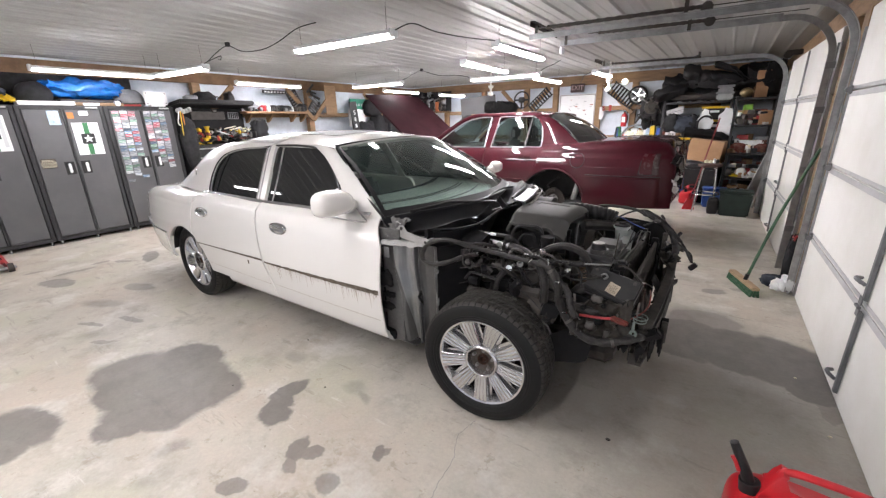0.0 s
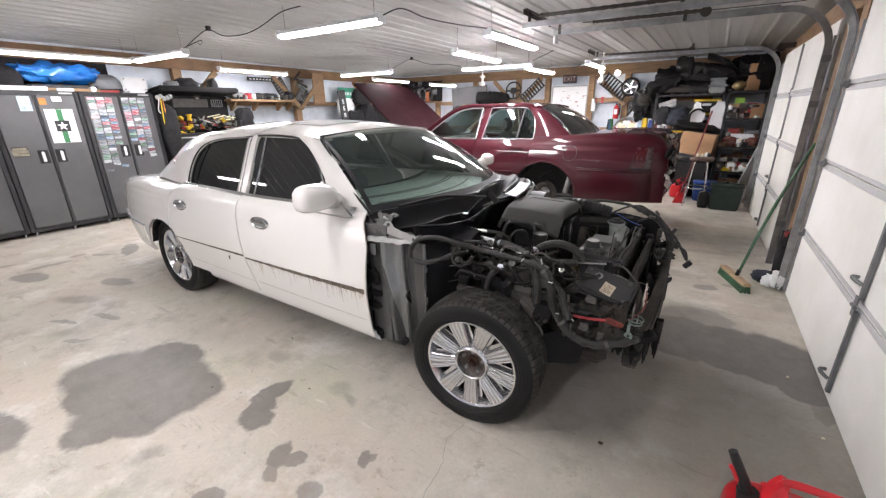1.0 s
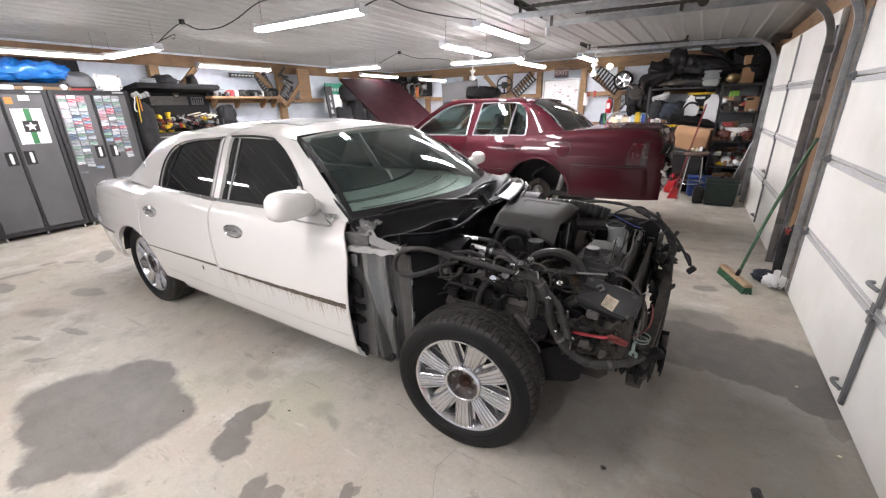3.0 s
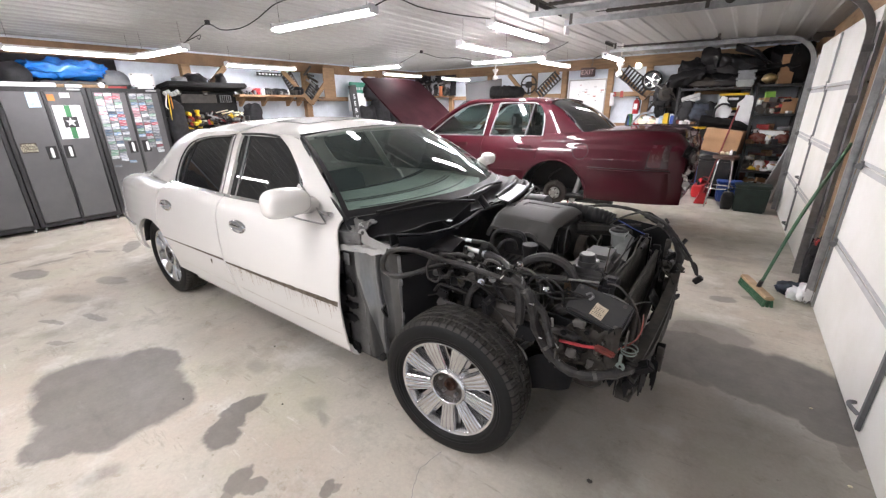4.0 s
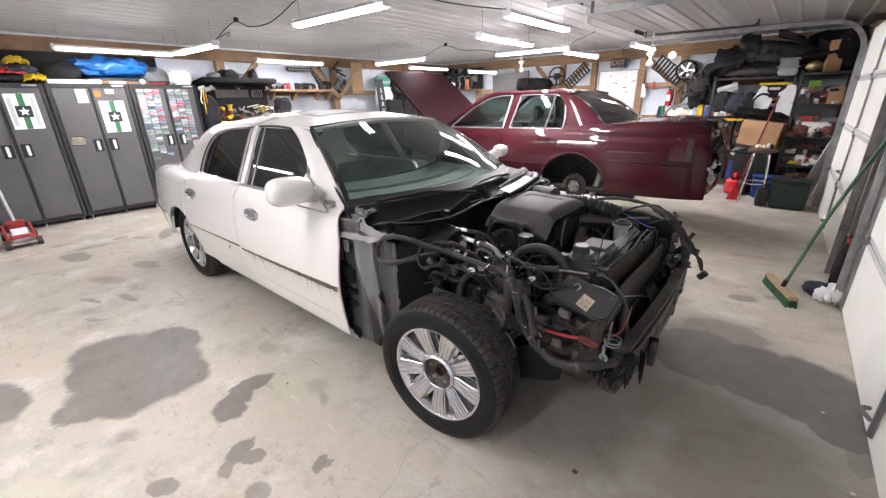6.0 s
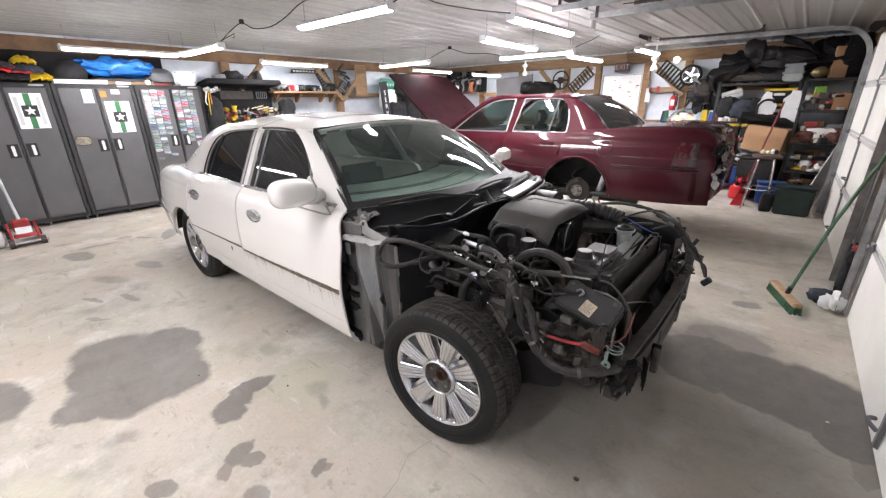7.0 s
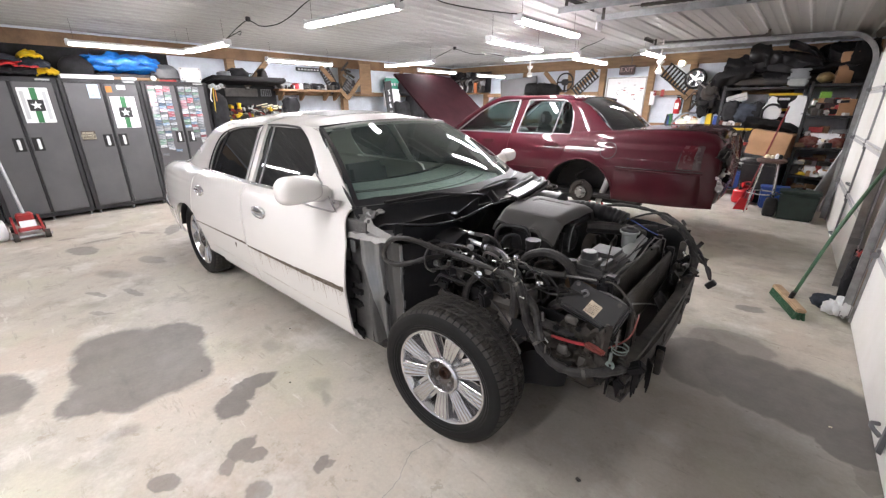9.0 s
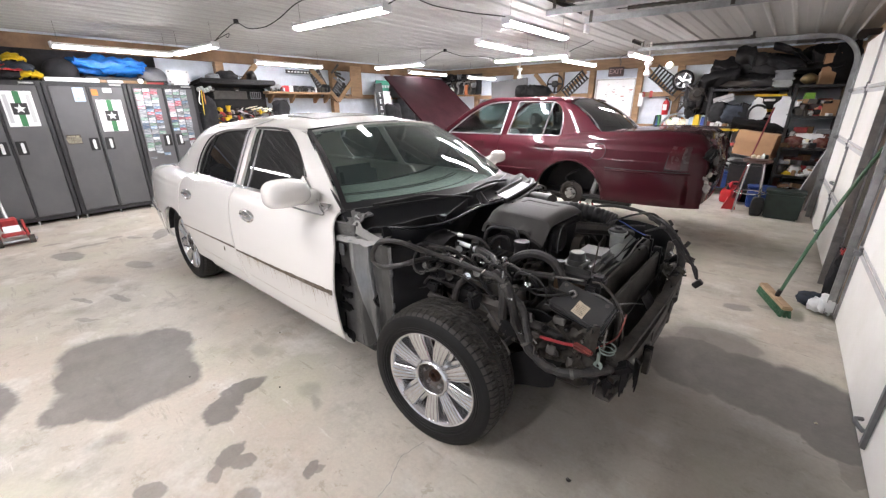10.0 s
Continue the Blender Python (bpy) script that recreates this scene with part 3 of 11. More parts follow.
def garage_door(name, y0, y1, stile, label, turn=0.0):
    """Four flush insulated slabs with pale grey bands painting the joints' shade, one grey centre stile with hinges and
    lift handles; turn: the wall runs slightly askew.
    """
    at = Vector((0.75, 4.28, 0))
    t = thing(name, label, "garage door", at, kind="structure")
    t.rotation_euler = (0, 0, radians(turn))
    n, h = 4, 0.553
    for i in range(n):
        z0, z1 = 0.022 + i * h - (0.016 if i == 0 else 0), 0.022 + (i + 1) * h
        bm = B()
        box(bm, 0.735, 0.778, y0, y1, z0, z1 - 0.007, 0.007, None, 2)
        part("panel", bm, "door_white", t)
        if i < n - 1:
            # flat grey bands either side of the joint, painting its shade lines
            for a, b, lab in ((z1 - 0.046, z1 - 0.009, "upper"), (z1 + 0.003, z1 + 0.026, "lower")):
                bm = B()
                box(bm, 0.7322, 0.7348, y0 + 0.004, y1 - 0.004, a, b, 0.001)
                part("joint_strip", bm, M["shade_grey"], t)
    for i in range(n):
        bm = B()
        z0, z1 = 0.06 + i * h, 0.022 + (i + 1) * h - 0.03
        prism(bm, [(-0.021, 0), (0.021, 0), (0.021, 0.004), (0.013, 0.016), (-0.013, 0.016), (-0.021, 0.004)], Matrix.Translation((0.7315, stile, z0)) @ Matrix(((0, -1, 0, 0), (1, 0, 0, 0), (0, 0, 1, 0), (0, 0, 0, 1))), z1 - z0)
        part("stile", bm, M["stile_grey"], t)
    for i in range(1, n):
        z = 0.022 + i * h
        bm = B()
        box(bm, 0.708, 0.7145, stile - 0.024, stile + 0.024, z - 0.055, z - 0.008, 0.003)
        box(bm, 0.708, 0.7145, stile - 0.024, stile + 0.024, z + 0.010, z + 0.055, 0.003)
        cyl(bm, (0.706, stile - 0.026, z), (0.706, stile + 0.026, z), 0.009, n=10)
        part("hinge", bm, M["stile_grey"], t)
        for y in (y0 + 0.05, y1 - 0.05):
            bm = B()
            box(bm, 0.712, 0.7315, y - 0.03, y + 0.03, z - 0.03, z + 0.03, 0.005)
            cyl(bm, (0.70, y - 0.06, z), (0.70, y + 0.045, z), 0.008, n=10)
            cyl(bm, (0.70, y - 0.082, z), (0.70, y - 0.06, z), 0.020, n=14)
            part("roller_hinge", bm, M["stile_grey"], t)
    for z in (0.14, 0.70):
        bm = B()
        tube(bm, [(0.716, stile + 0.02, z - 0.015), (0.690, stile + 0.05, z), (0.690, stile + 0.08, z + 0.004), (0.716, stile + 0.10, z)], 0.010, 8)
        part("lift_handle", bm, M["stile_grey"], t)
    bm = B()
    box(bm, 0.745, 0.772, y0, y1, 0.0, 0.0055)
    part("bottom_seal", bm, "grey_plastic", t)
    return t


def door_track(y, side, turn=0.0, zt=2.325, x_end=-1.83):
    """One track of a sectional door: upright, bend and long level run, with jamb angle, brackets and hangers. side: to the door."""
    t = thing("door_track", "galvanized steel garage door track with brackets", "door track", (0.75, 4.28, 0), "door tracks")
    t.rotation_euler = (0, 0, radians(turn))
    bm = B()
    R, x0 = 0.34, 0.69
    zb = zt - R
    path = [(x0, 0.03), (x0, zb)] + [(x0 - R + R * math.cos(a), zb + R * math.sin(a)) for a in [math.pi / 2 * k / 12 for k in range(1, 13)]] + [(x_end, zt + 0.012)]
    # a rolled J section, open towards the door
    prof = [(-0.025, -0.016), (0.022, -0.016), (0.027, -0.010), (0.027, 0.012), (0.0235, 0.012), (0.0235, -0.009), (0.020, -0.0125), (-0.0215, -0.0125), (-0.0215, 0.004), (-0.025, 0.004)]
    rows = []
    for i, (x, z) in enumerate(path):
        a, b = path[max(i - 1, 0)], path[min(i + 1, len(path) - 1)]
        d = Vector((b[0] - a[0], 0, b[1] - a[1])).normalized()
        nrm = Vector((d.z, 0, -d.x))
        rows.append([bm.verts.new(Vector((x, y, z)) + nrm * p + Vector((0, side * q, 0))) for p, q in prof])
    for a, b in zip(rows, rows[1:]):
        bridge(bm, a, b)
    bm.faces.new(rows[0]), bm.faces.new(rows[-1])
    part("track", bm, "track_steel", t)
    # jamb angle behind the upright
    bm = B()
    box(bm, 0.718, 0.733, y + side * 0.030, y + side * 0.034, 0.02, 2.10, 0.001)
    box(bm, 0.7335, 0.737, y - side * 0.045, y + side * 0.034, 0.02, 2.10, 0.001)
    part("jamb_angle", bm, "track_steel", t)
    for z in (0.45, 1.02, 1.55, 1.92):
        bm = B()
        box(bm, 0.664, 0.733, y - side * 0.017 - 0.003, y - side * 0.017 + 0.003, z - 0.028, z + 0.028, 0.002)
        cyl(bm, (0.69, y - side * 0.026, z), (0.69, y - side * 0.018, z), 0.009, n=8)
        part("bracket", bm, M["stile_grey"], t)
    # perforated angle along the level run and its hangers
    bm = B()
    box(bm, x_end, 0.30, y - side * 0.020 - 0.0015, y - side * 0.020 + 0.0015, zt + 0.012, zt + 0.040, 0.001)
    part("run_angle", bm, "track_steel", t)
    for x in (x_end + 0.07, -0.42):
        bm = B()
        box(bm, x - 0.016, x + 0.016, y - side * 0.026 - 0.002, y - side * 0.026 + 0.002, zt - 0.01, ZC - 0.004, 0.001)
        part("hanger", bm, "iron", t)
    return t


def springs_and_hardware():
    door_track(4.315, -1)
    door_track(1.10, 1)
    door_track(5.03, 1, 1.3, 2.335, -1.70)
    door_track(7.86, -1, 1.3, 2.335, -1.90)
    for y, x1, x0 in ((4.355, -1.70, 0.45), (4.985, -1.35, 0.45), (7.93, -1.85, 0.2)):
        bm = B()
        L = x0 - x1 - 0.75
        for k in range(1):
            tube(bm, [(x1 + 0.05, y, 2.415), (x1 + L * 0.5, y, 2.405), (x1 + L, y, 2.395)], 0.017, 10, 24, True, lambda q: 1 + 0.14 * math.sin(q * 400))
        tube(bm, [(x1 + L, y, 2.395), (x0, y, 2.38)], 0.004, 6)
        tube(bm, [(x1 - 0.06, y, 2.42), (x1 + 0.05, y, 2.415)], 0.005, 6)
        solo("extension_spring", bm, "iron", "dark steel garage door extension spring under the ceiling", "spring", "springs")
        bm = B()
        cyl(bm, (x1 + L + 0.03, y - 0.012, 2.385), (x1 + L + 0.03, y + 0.012, 2.385), 0.045, n=20)
        solo("pulley", bm, "iron", "dark cable pulley at the end of a spring", "pulley", "pulleys")
    for x, y0, y1 in ((-1.76, 4.22, 5.02), (-1.97, 7.50, 7.98)):
        bm = B()
        box(bm, x - 0.020, x + 0.020, y0, y1, ZC - 0.010, ZC - 0.004, 0.001)
        box(bm, x - 0.020, x - 0.016, y0, y1, ZC - 0.05, ZC - 0.010, 0.001)
        solo("track_hanger_bar", bm, "iron", "dark angle iron hanger for the door tracks", "hanger", "hanger bars")
    for x, y, w in ((-1.70, 5.0, 0.055),):
        bm = B()
        box(bm, x - 0.012, x + 0.012, y - w, y + w, 2.235, 2.315, 0.006)
        solo("rail_tag", bm, "white_plastic", "small white tag at the end of a door rail", "tag", "rail tags")
    # drum bracket and cable drum over the post
    bm = B()
    cyl(bm, (0.60, 8.05, 2.34), (0.60, 8.11, 2.34), 0.055, n=18)
    box(bm, 0.57, 0.762, 8.06, 8.10, 2.33, 2.40, 0.004)
    solo("cable_drum", bm, "iron", "dark cable drum over the door corner", "drum")


def shop_light(x0, y0, x1, y1, z=2.2, tube_mat="led", slim=1.0):
    """A hanging twin LED strip with end caps, housing and two wires; slim: narrower body."""
    c = Vector(((x0 + x1) / 2, (y0 + y1) / 2, z))
    t = thing("shop_light", "white hanging LED strip shop light, lit", "shop light", c, "ceiling strip lights")
    a, b = Vector((x0, y0, z)), Vector((x1, y1, z))
    d = (b - a).normalized()
    m = Matrix.Translation(c) @ d.to_track_quat("X", "Z").to_matrix().to_4x4() @ Matrix.Diagonal((1, slim, slim, 1))
    L = (b - a).length / 2
    bm = B()
    prism(bm, [(-0.054, 0.004), (-0.032, 0.036), (0.032, 0.036), (0.054, 0.004), (0.050, 0.003), (0.030, 0.026), (-0.030, 0.026), (-0.050, 0.003)], m @ Matrix.Translation((-L, 0, 0)) @ Matrix(((0, 0, 1, 0), (1, 0, 0, 0), (0, 1, 0, 0), (0, 0, 0, 1))), 2 * L)
    part("housing", bm, "white_plastic", t, smooth=0)
    for s in (-0.0185, 0.0185):
        bm = B()
        cyl(bm, m @ Vector((-L + 0.02, s, -0.004)), m @ Vector((L - 0.02, s, -0.004)), 0.0195 * slim, n=12)
        part("tube", bm, tube_mat, t, "lit LED tube")
    for s in (-1, 1):
        bm = B()
        box(bm, s * L - 0.012, s * L + 0.012, -0.046, 0.046, -0.02, 0.046, 0.004, m)
        part("end_cap", bm, "white_plastic", t)
        bm = B()
        p = m @ Vector((s * (L - 0.07), 0, 0.045))
        tube(bm, [p, (p.x, p.y, ZC - 0.002)], 0.0016, 5)
        part("hanger_wire", bm, "iron", t)
    return t


def lights():
    for r in ((-3.62, 2.78, -2.38, 2.80, 2.22), (-1.99, 3.88, -1.99, 5.12, 2.23, "led_bright"), (-6.66, 1.42, -6.64, 2.66, 2.2), (-6.46, 2.66, -5.24, 2.68, 2.195),
              (-6.78, 3.92, -6.78, 5.16, 2.2), (-6.22, 6.02, -4.98, 6.02, 2.2), (-6.40, 7.10, -6.42, 8.34, 2.2), (-5.9, 8.55, -5.8, 9.5, 2.14),
              (-3.80, 6.50, -2.56, 6.52, 2.2, "led_bright"), (-2.78, 4.56, -2.80, 5.80, 2.2, "led_bright"), (-2.86, 7.05, -2.84, 8.29, 2.2, "led_bright"), (-1.95, 7.4, -1.93, 8.4, 2.25, "led_bright"),
              # the first four here are unseen, added to light the near side
              (-3.6, -0.7, -2.4, -0.7, 2.2), (-2.0, -0.3, -2.0, 0.93, 2.22), (-0.55, -1.5, -0.55, -0.27, 2.22, "led_bright"), (-4.7, -2.6, -4.7, -1.4, 2.2), (-6.25, 0.46, -5.05, 0.44, 2.2, "led_dim", 0.4)):
        shop_light(*r)
    # ceiling lampholders
    for x, y, z, lit in ((-4.21, 8.0, 2.215, False), (-1.84, 8.0, 2.17, False), (-1.93, 9.955, 2.25, True)):
        t = thing("lampholder", "white porcelain ceiling lampholder with a " + ("lit bulb" if lit else "bulb that is off"), "lamp", (x, y, z - 0.2), "lampholders")
        mm = Matrix.Translation((x, y, z)) @ (Matrix.Rotation(radians(-90), 4, "X") if lit else Matrix.Identity(4))
        bm = B()
        revolve(bm, [(0, 0), (0.055, 0), (0.058, -0.02), (0.04, -0.05), (0.024, -0.06), (0.024, -0.09), (0, -0.09)], mm, 20)
        part("base", bm, "porcelain", t)
        if not lit:
            bm = B()
            cyl(bm, (x, y, z - 0.002), (x, y, ZC - 0.002), 0.014, n=12)
            part("stem", bm, "porcelain", t, "pale conduit up to the ceiling")
        bm = B()
        revolve(bm, [(0.016, -0.088), (0.018, -0.10), (0.045, -0.14), (0.055, -0.17), (0.045, -0.195), (0, -0.205)], mm, 20)
        part("bulb", bm, "bulb" if lit else "porcelain", t, "glowing bulb" if lit else "")
    # hooks and cables on the ceiling
    def cable(pts, r=0.005, label="black power cable sagging under the ceiling"):
        bm = B()
        tube(bm, pts, r, 6, 9)
        solo("cable", bm, "black_rubber", label, "cable")
    cable([(-5.2, 2.68, 2.25), (-5.12, 2.78, 2.36), (-5.0, 2.86, 2.43), (-4.7, 2.85, 2.34), (-4.3, 2.83, 2.31), (-3.95, 2.8, 2.34), (-3.6, 2.79, 2.42), (-3.3, 2.78, 2.43)])
    cable([(-5.3, 2.7, 2.25), (-5.15, 2.76, 2.30), (-5.0, 2.76, 2.31), (-4.96, 2.72, 2.26), (-5.02, 2.73, 2.28)], 0.004)
    cable([(-2.36, 2.80, 2.25), (-2.25, 2.9, 2.30), (-2.2, 3.15, 2.27), (-2.1, 3.5, 2.26), (-1.99, 3.88, 2.27)])
    cable([(-5.0, 6.05, 2.25), (-4.9, 6.3, 2.38), (-4.85, 6.45, 2.43), (-4.5, 6.5, 2.33), (-4.1, 6.5, 2.30), (-3.8, 6.5, 2.24)])
    cable([(-2.55, 6.52, 2.25), (-2.5, 6.6, 2.3), (-2.45, 6.8, 2.36), (-2.4, 7.0, 2.44)])
    cable([(-1.95, 7.4, 2.27), (-2.2, 7.7, 2.24), (-2.6, 9.0, 2.3), (-2.9, 9.9, 2.3)], 0.006, "white power cable under the ceiling")
    for x, y in ((-5.0, 2.86), (-4.85, 6.45)):
        bm = B()
        box(bm, x - 0.025, x + 0.025, y - 0.02, y + 0.02, ZC - 0.05, ZC - 0.002, 0.004)
        solo("cable_clip", bm, "black_plastic", "black cable clip on the ceiling", "clip", "cable clips")


floor_slab()
ceiling_sheet()
walls()
garage_door("door_1", 1.12, 4.28, 2.715, "white insulated sectional garage door, closed, smudged", 0.55)
garage_door("door_2", 5.06, 7.83, 6.52, "white insulated sectional garage door, closed, dirty at the top", 1.3)
springs_and_hardware()
lights()


# ---- wheels ----
def wheel(parent, x, yc, z, out=-1, R=0.342, steer=0.0):
    """A road wheel under a car: tyre with cut tread, nine-spoke alloy rim, open rusty hub. yc: middle plane; out: -1 faces -y."""
    m = Matrix.Translation((x, yc, z)) @ Matrix.Rotation(radians(steer), 4, "Z") @ Matrix(((1, 0, 0, 0), (0, 0, out, 0), (0, -out, 0, 0), (0, 0, 0, 1)))
    w = B()
    cyl(w, m @ Vector((0, 0, -0.09)), m @ Vector((0, 0, -0.085)), 0.17, n=24)
    root = part("wheel", w, "matte_black", parent, "alloy road wheel with an all-season tyre")
    bm = B()
    side = [(0.232, 0.092), (0.238, 0.103), (0.245, 0.109), (0.250, 0.1115), (0.254, 0.1105), (0.262, 0.116), (0.268, 0.1145), (0.272, 0.117), (0.288, 0.1165), (0.292, 0.1150), (0.296, 0.1155), (0.318, 0.108), (0.330, 0.098), (R - 0.008, 0.086)]
    revolve(bm, side + [(R - 0.014, 0.08), (R - 0.014, -0.08)] + [(r, -h) for r, h in reversed(side)], m, 96)
    part("tyre", bm, "tyre", root, "black tyre with a dusty sidewall")
    bm = B()
    # ribs across the tread: shoulder blocks, two sipe ribs with slanted cuts, a ribbed middle, four round grooves
    hs = [-0.106, -0.100, -0.092, -0.084, -0.076, -0.068, -0.060, -0.0575, -0.0525, -0.050, -0.043, -0.036, -0.029, -0.0225, -0.020, -0.0155, -0.013, -0.0065, 0.0]
    hs = hs + [-h for h in reversed(hs[:-1])]
    seg = 480
    rows = []
    for h in hs:
        e = abs(h)
        row = []
        for i in range(seg):
            lean = h * 95 if e < 0.052 else (0.052 * 95 + (e - 0.052) * 20) * (1 if h > 0 else -1)
            a = 2 * math.pi * (i + lean) / seg
            r = R - 0.9 * h * h - (0.010 if e > 0.104 else 0.004 if e > 0.098 else 0)
            if 0.0520 < e < 0.0580 or 0.0150 < e < 0.0205:
                r -= 0.0085
            elif e > 0.058:
                r -= 0.0060 if i % 8 == 0 else (0.0022 if i % 8 == 4 and e < 0.09 else 0)
            elif e > 0.0205:
                r -= 0.0060 if i % 5 == 0 else 0
            elif i % 12 == 0:
                r -= 0.005
            row.append(bm.verts.new(m @ Vector((r * math.cos(a), r * math.sin(a), h))))
        rows.append(row)
    for a, b in zip(rows, rows[1:]):
        bridge(bm, a, b)
    part("tread", bm, "tread", root, "worn brown-black tyre tread", smooth=20)
    bm = B()
    revolve(bm, [(0.175, -0.09), (0.212, -0.085), (0.203, 0.02), (0.207, 0.055), (0.216, 0.080), (0.226, 0.0965), (0.2345, 0.1005), (0.2395, 0.099), (0.239, 0.088), (0.222, 0.05), (0.222, -0.09)], m, 72, True)
    part("rim", bm, "alloy", root, "bright alloy rim lip")
    # each spoke: a slab with four fluted ridges, widening to the rim, on deep sides
    for q9 in range(9):
        bm = B()
        rot = m @ Matrix.Rotation(2 * math.pi * (q9 + 0.78) / 9, 4, "Z")

        def spoke(u, v):
            r = 0.078 + 0.148 * u
            half = min(0.0265 + 0.0180 * u, 0.350 * r)
            q = 2 * v - 1
            ridge = 0.0021 * math.cos(q * math.pi * 4) if abs(q) < 0.90 else -0.004 - 0.004 * (abs(q) - 0.9) / 0.1
            if u < 0.10:
                ridge *= u / 0.10
            h = 0.076 + 0.020 * math.sin(u * 1.5) + ridge
            return rot @ Vector((r, q * half, h))
        sheet(bm, spoke, 8, 48, 0.040)
        part("spoke", bm, "alloy", root, smooth=28)
    bm = B()
    # dished web behind the spokes, open between them
    revolve(bm, [(0.075, 0.070), (0.098, 0.062), (0.108, 0.048), (0.104, 0.035), (0.075, 0.035)], m, 54)
    part("web", bm, "alloy", root)
    bm = B()
    revolve(bm, [(0.092, 0.060), (0.090, 0.084), (0.084, 0.0905), (0.079, 0.0900), (0.0755, 0.086), (0.072, 0.048)], m, 48)
    part("hub_rim", bm, "alloy", root, "bright rim of the centre recess")
    bm = B()
    revolve(bm, [(0.0735, 0.052), (0.056, 0.046), (0.034, 0.050), (0.030, 0.050)], m, 40)
    part("recess", bm, M["recess_steel"], root, "grimy open centre recess")
    for k in range(5):
        bm = B()
        a = 2 * math.pi * (k + 0.2) / 5
        c = Vector((0.054 * math.cos(a), 0.054 * math.sin(a), 0.045))
        cyl(bm, m @ c, m @ (c + Vector((0, 0, 0.021))), 0.0098, 0.0085, n=6)
        part("lug_nut", bm, "steel_dark", root)
    bm = B()
    revolve(bm, [(0, 0.040), (0.016, 0.040), (0.019, 0.060), (0.026, 0.066), (0.0295, 0.062), (0.031, 0.045)], m, 28)
    part("hub", bm, "rust", root, "rusty open hub")
    bm = B()
    revolve(bm, [(0.05, 0.012), (0.150, 0.012), (0.150, -0.012), (0.05, -0.012)], m, 40, True)
    part("brake_disc", bm, "disc_rust", root)
    bm = B()
    revolve(bm, [(0.02, -0.02), (0.186, -0.02), (0.186, -0.03), (0.02, -0.03)], m, 40, True)
    part("dust_shield", bm, "matte_black", root)
    return root


# ---- the white sedan ----
CY = 2.45


def side_off(x, z):
    """Half width of the white car's lower body."""
    d = lerp_table([(0.28, 0.915), (0.34, 0.945), (0.45, 0.962), (0.56, 0.972), (0.60, 0.975), (0.70, 0.968), (0.80, 0.954), (0.88, 0.938), (0.94, 0.915), (0.975, 0.885), (1.0, 0.845), (1.03, 0.80)], z)
    if x < -3.9:
        d -= 0.26 * ((-3.9 - x) / 1.3) ** 2.0
    if x > -2.2:
        d -= 0.012 * ((x + 2.2) / 0.8) ** 2
    return d


def green_off(z):
    """Half width of the glass plane."""
    return 0.812 - 0.56 * (z - 1.0) - 0.10 * max(0, z - 1.2) ** 2


def belt(x):
    return lerp_table([(-4.4, 0.99), (-3.6, 0.995), (-2.7, 0.985), (-1.9, 0.995), (-1.46, 1.015)], x)


def window_rear(z):
    """Rear edge of the rear side window: a smooth arc that turns into the roof line."""
    return lerp_table([(0.98, -3.50), (1.03, -3.53), (1.08, -3.550), (1.14, -3.560), (1.19, -3.557), (1.23, -3.543), (1.27, -3.51), (1.30, -3.465), (1.325, -3.395), (1.342, -3.30), (1.355, -3.188), (1.365, -3.02), (1.372, -2.86), (1.40, -2.80)], z)


def door_gap(z):
    return lerp_table([(0.3, -2.51), (0.45, -2.55), (0.58, -2.60), (0.8, -2.66), (1.0, -2.70)], z)


def rear_gap(z):
    """Rear edge of the rear door: along the wheel arch below, upright above."""
    z = min(max(z, 0.335), 1.0)
    if z < 0.645:
        return -3.831 + math.sqrt(0.368 ** 2 - (z - 0.33) ** 2) + 0.004
    return lerp_table([(0.645, -3.637), (0.70, -3.648), (0.80, -3.64), (1.0, -3.60)], z)


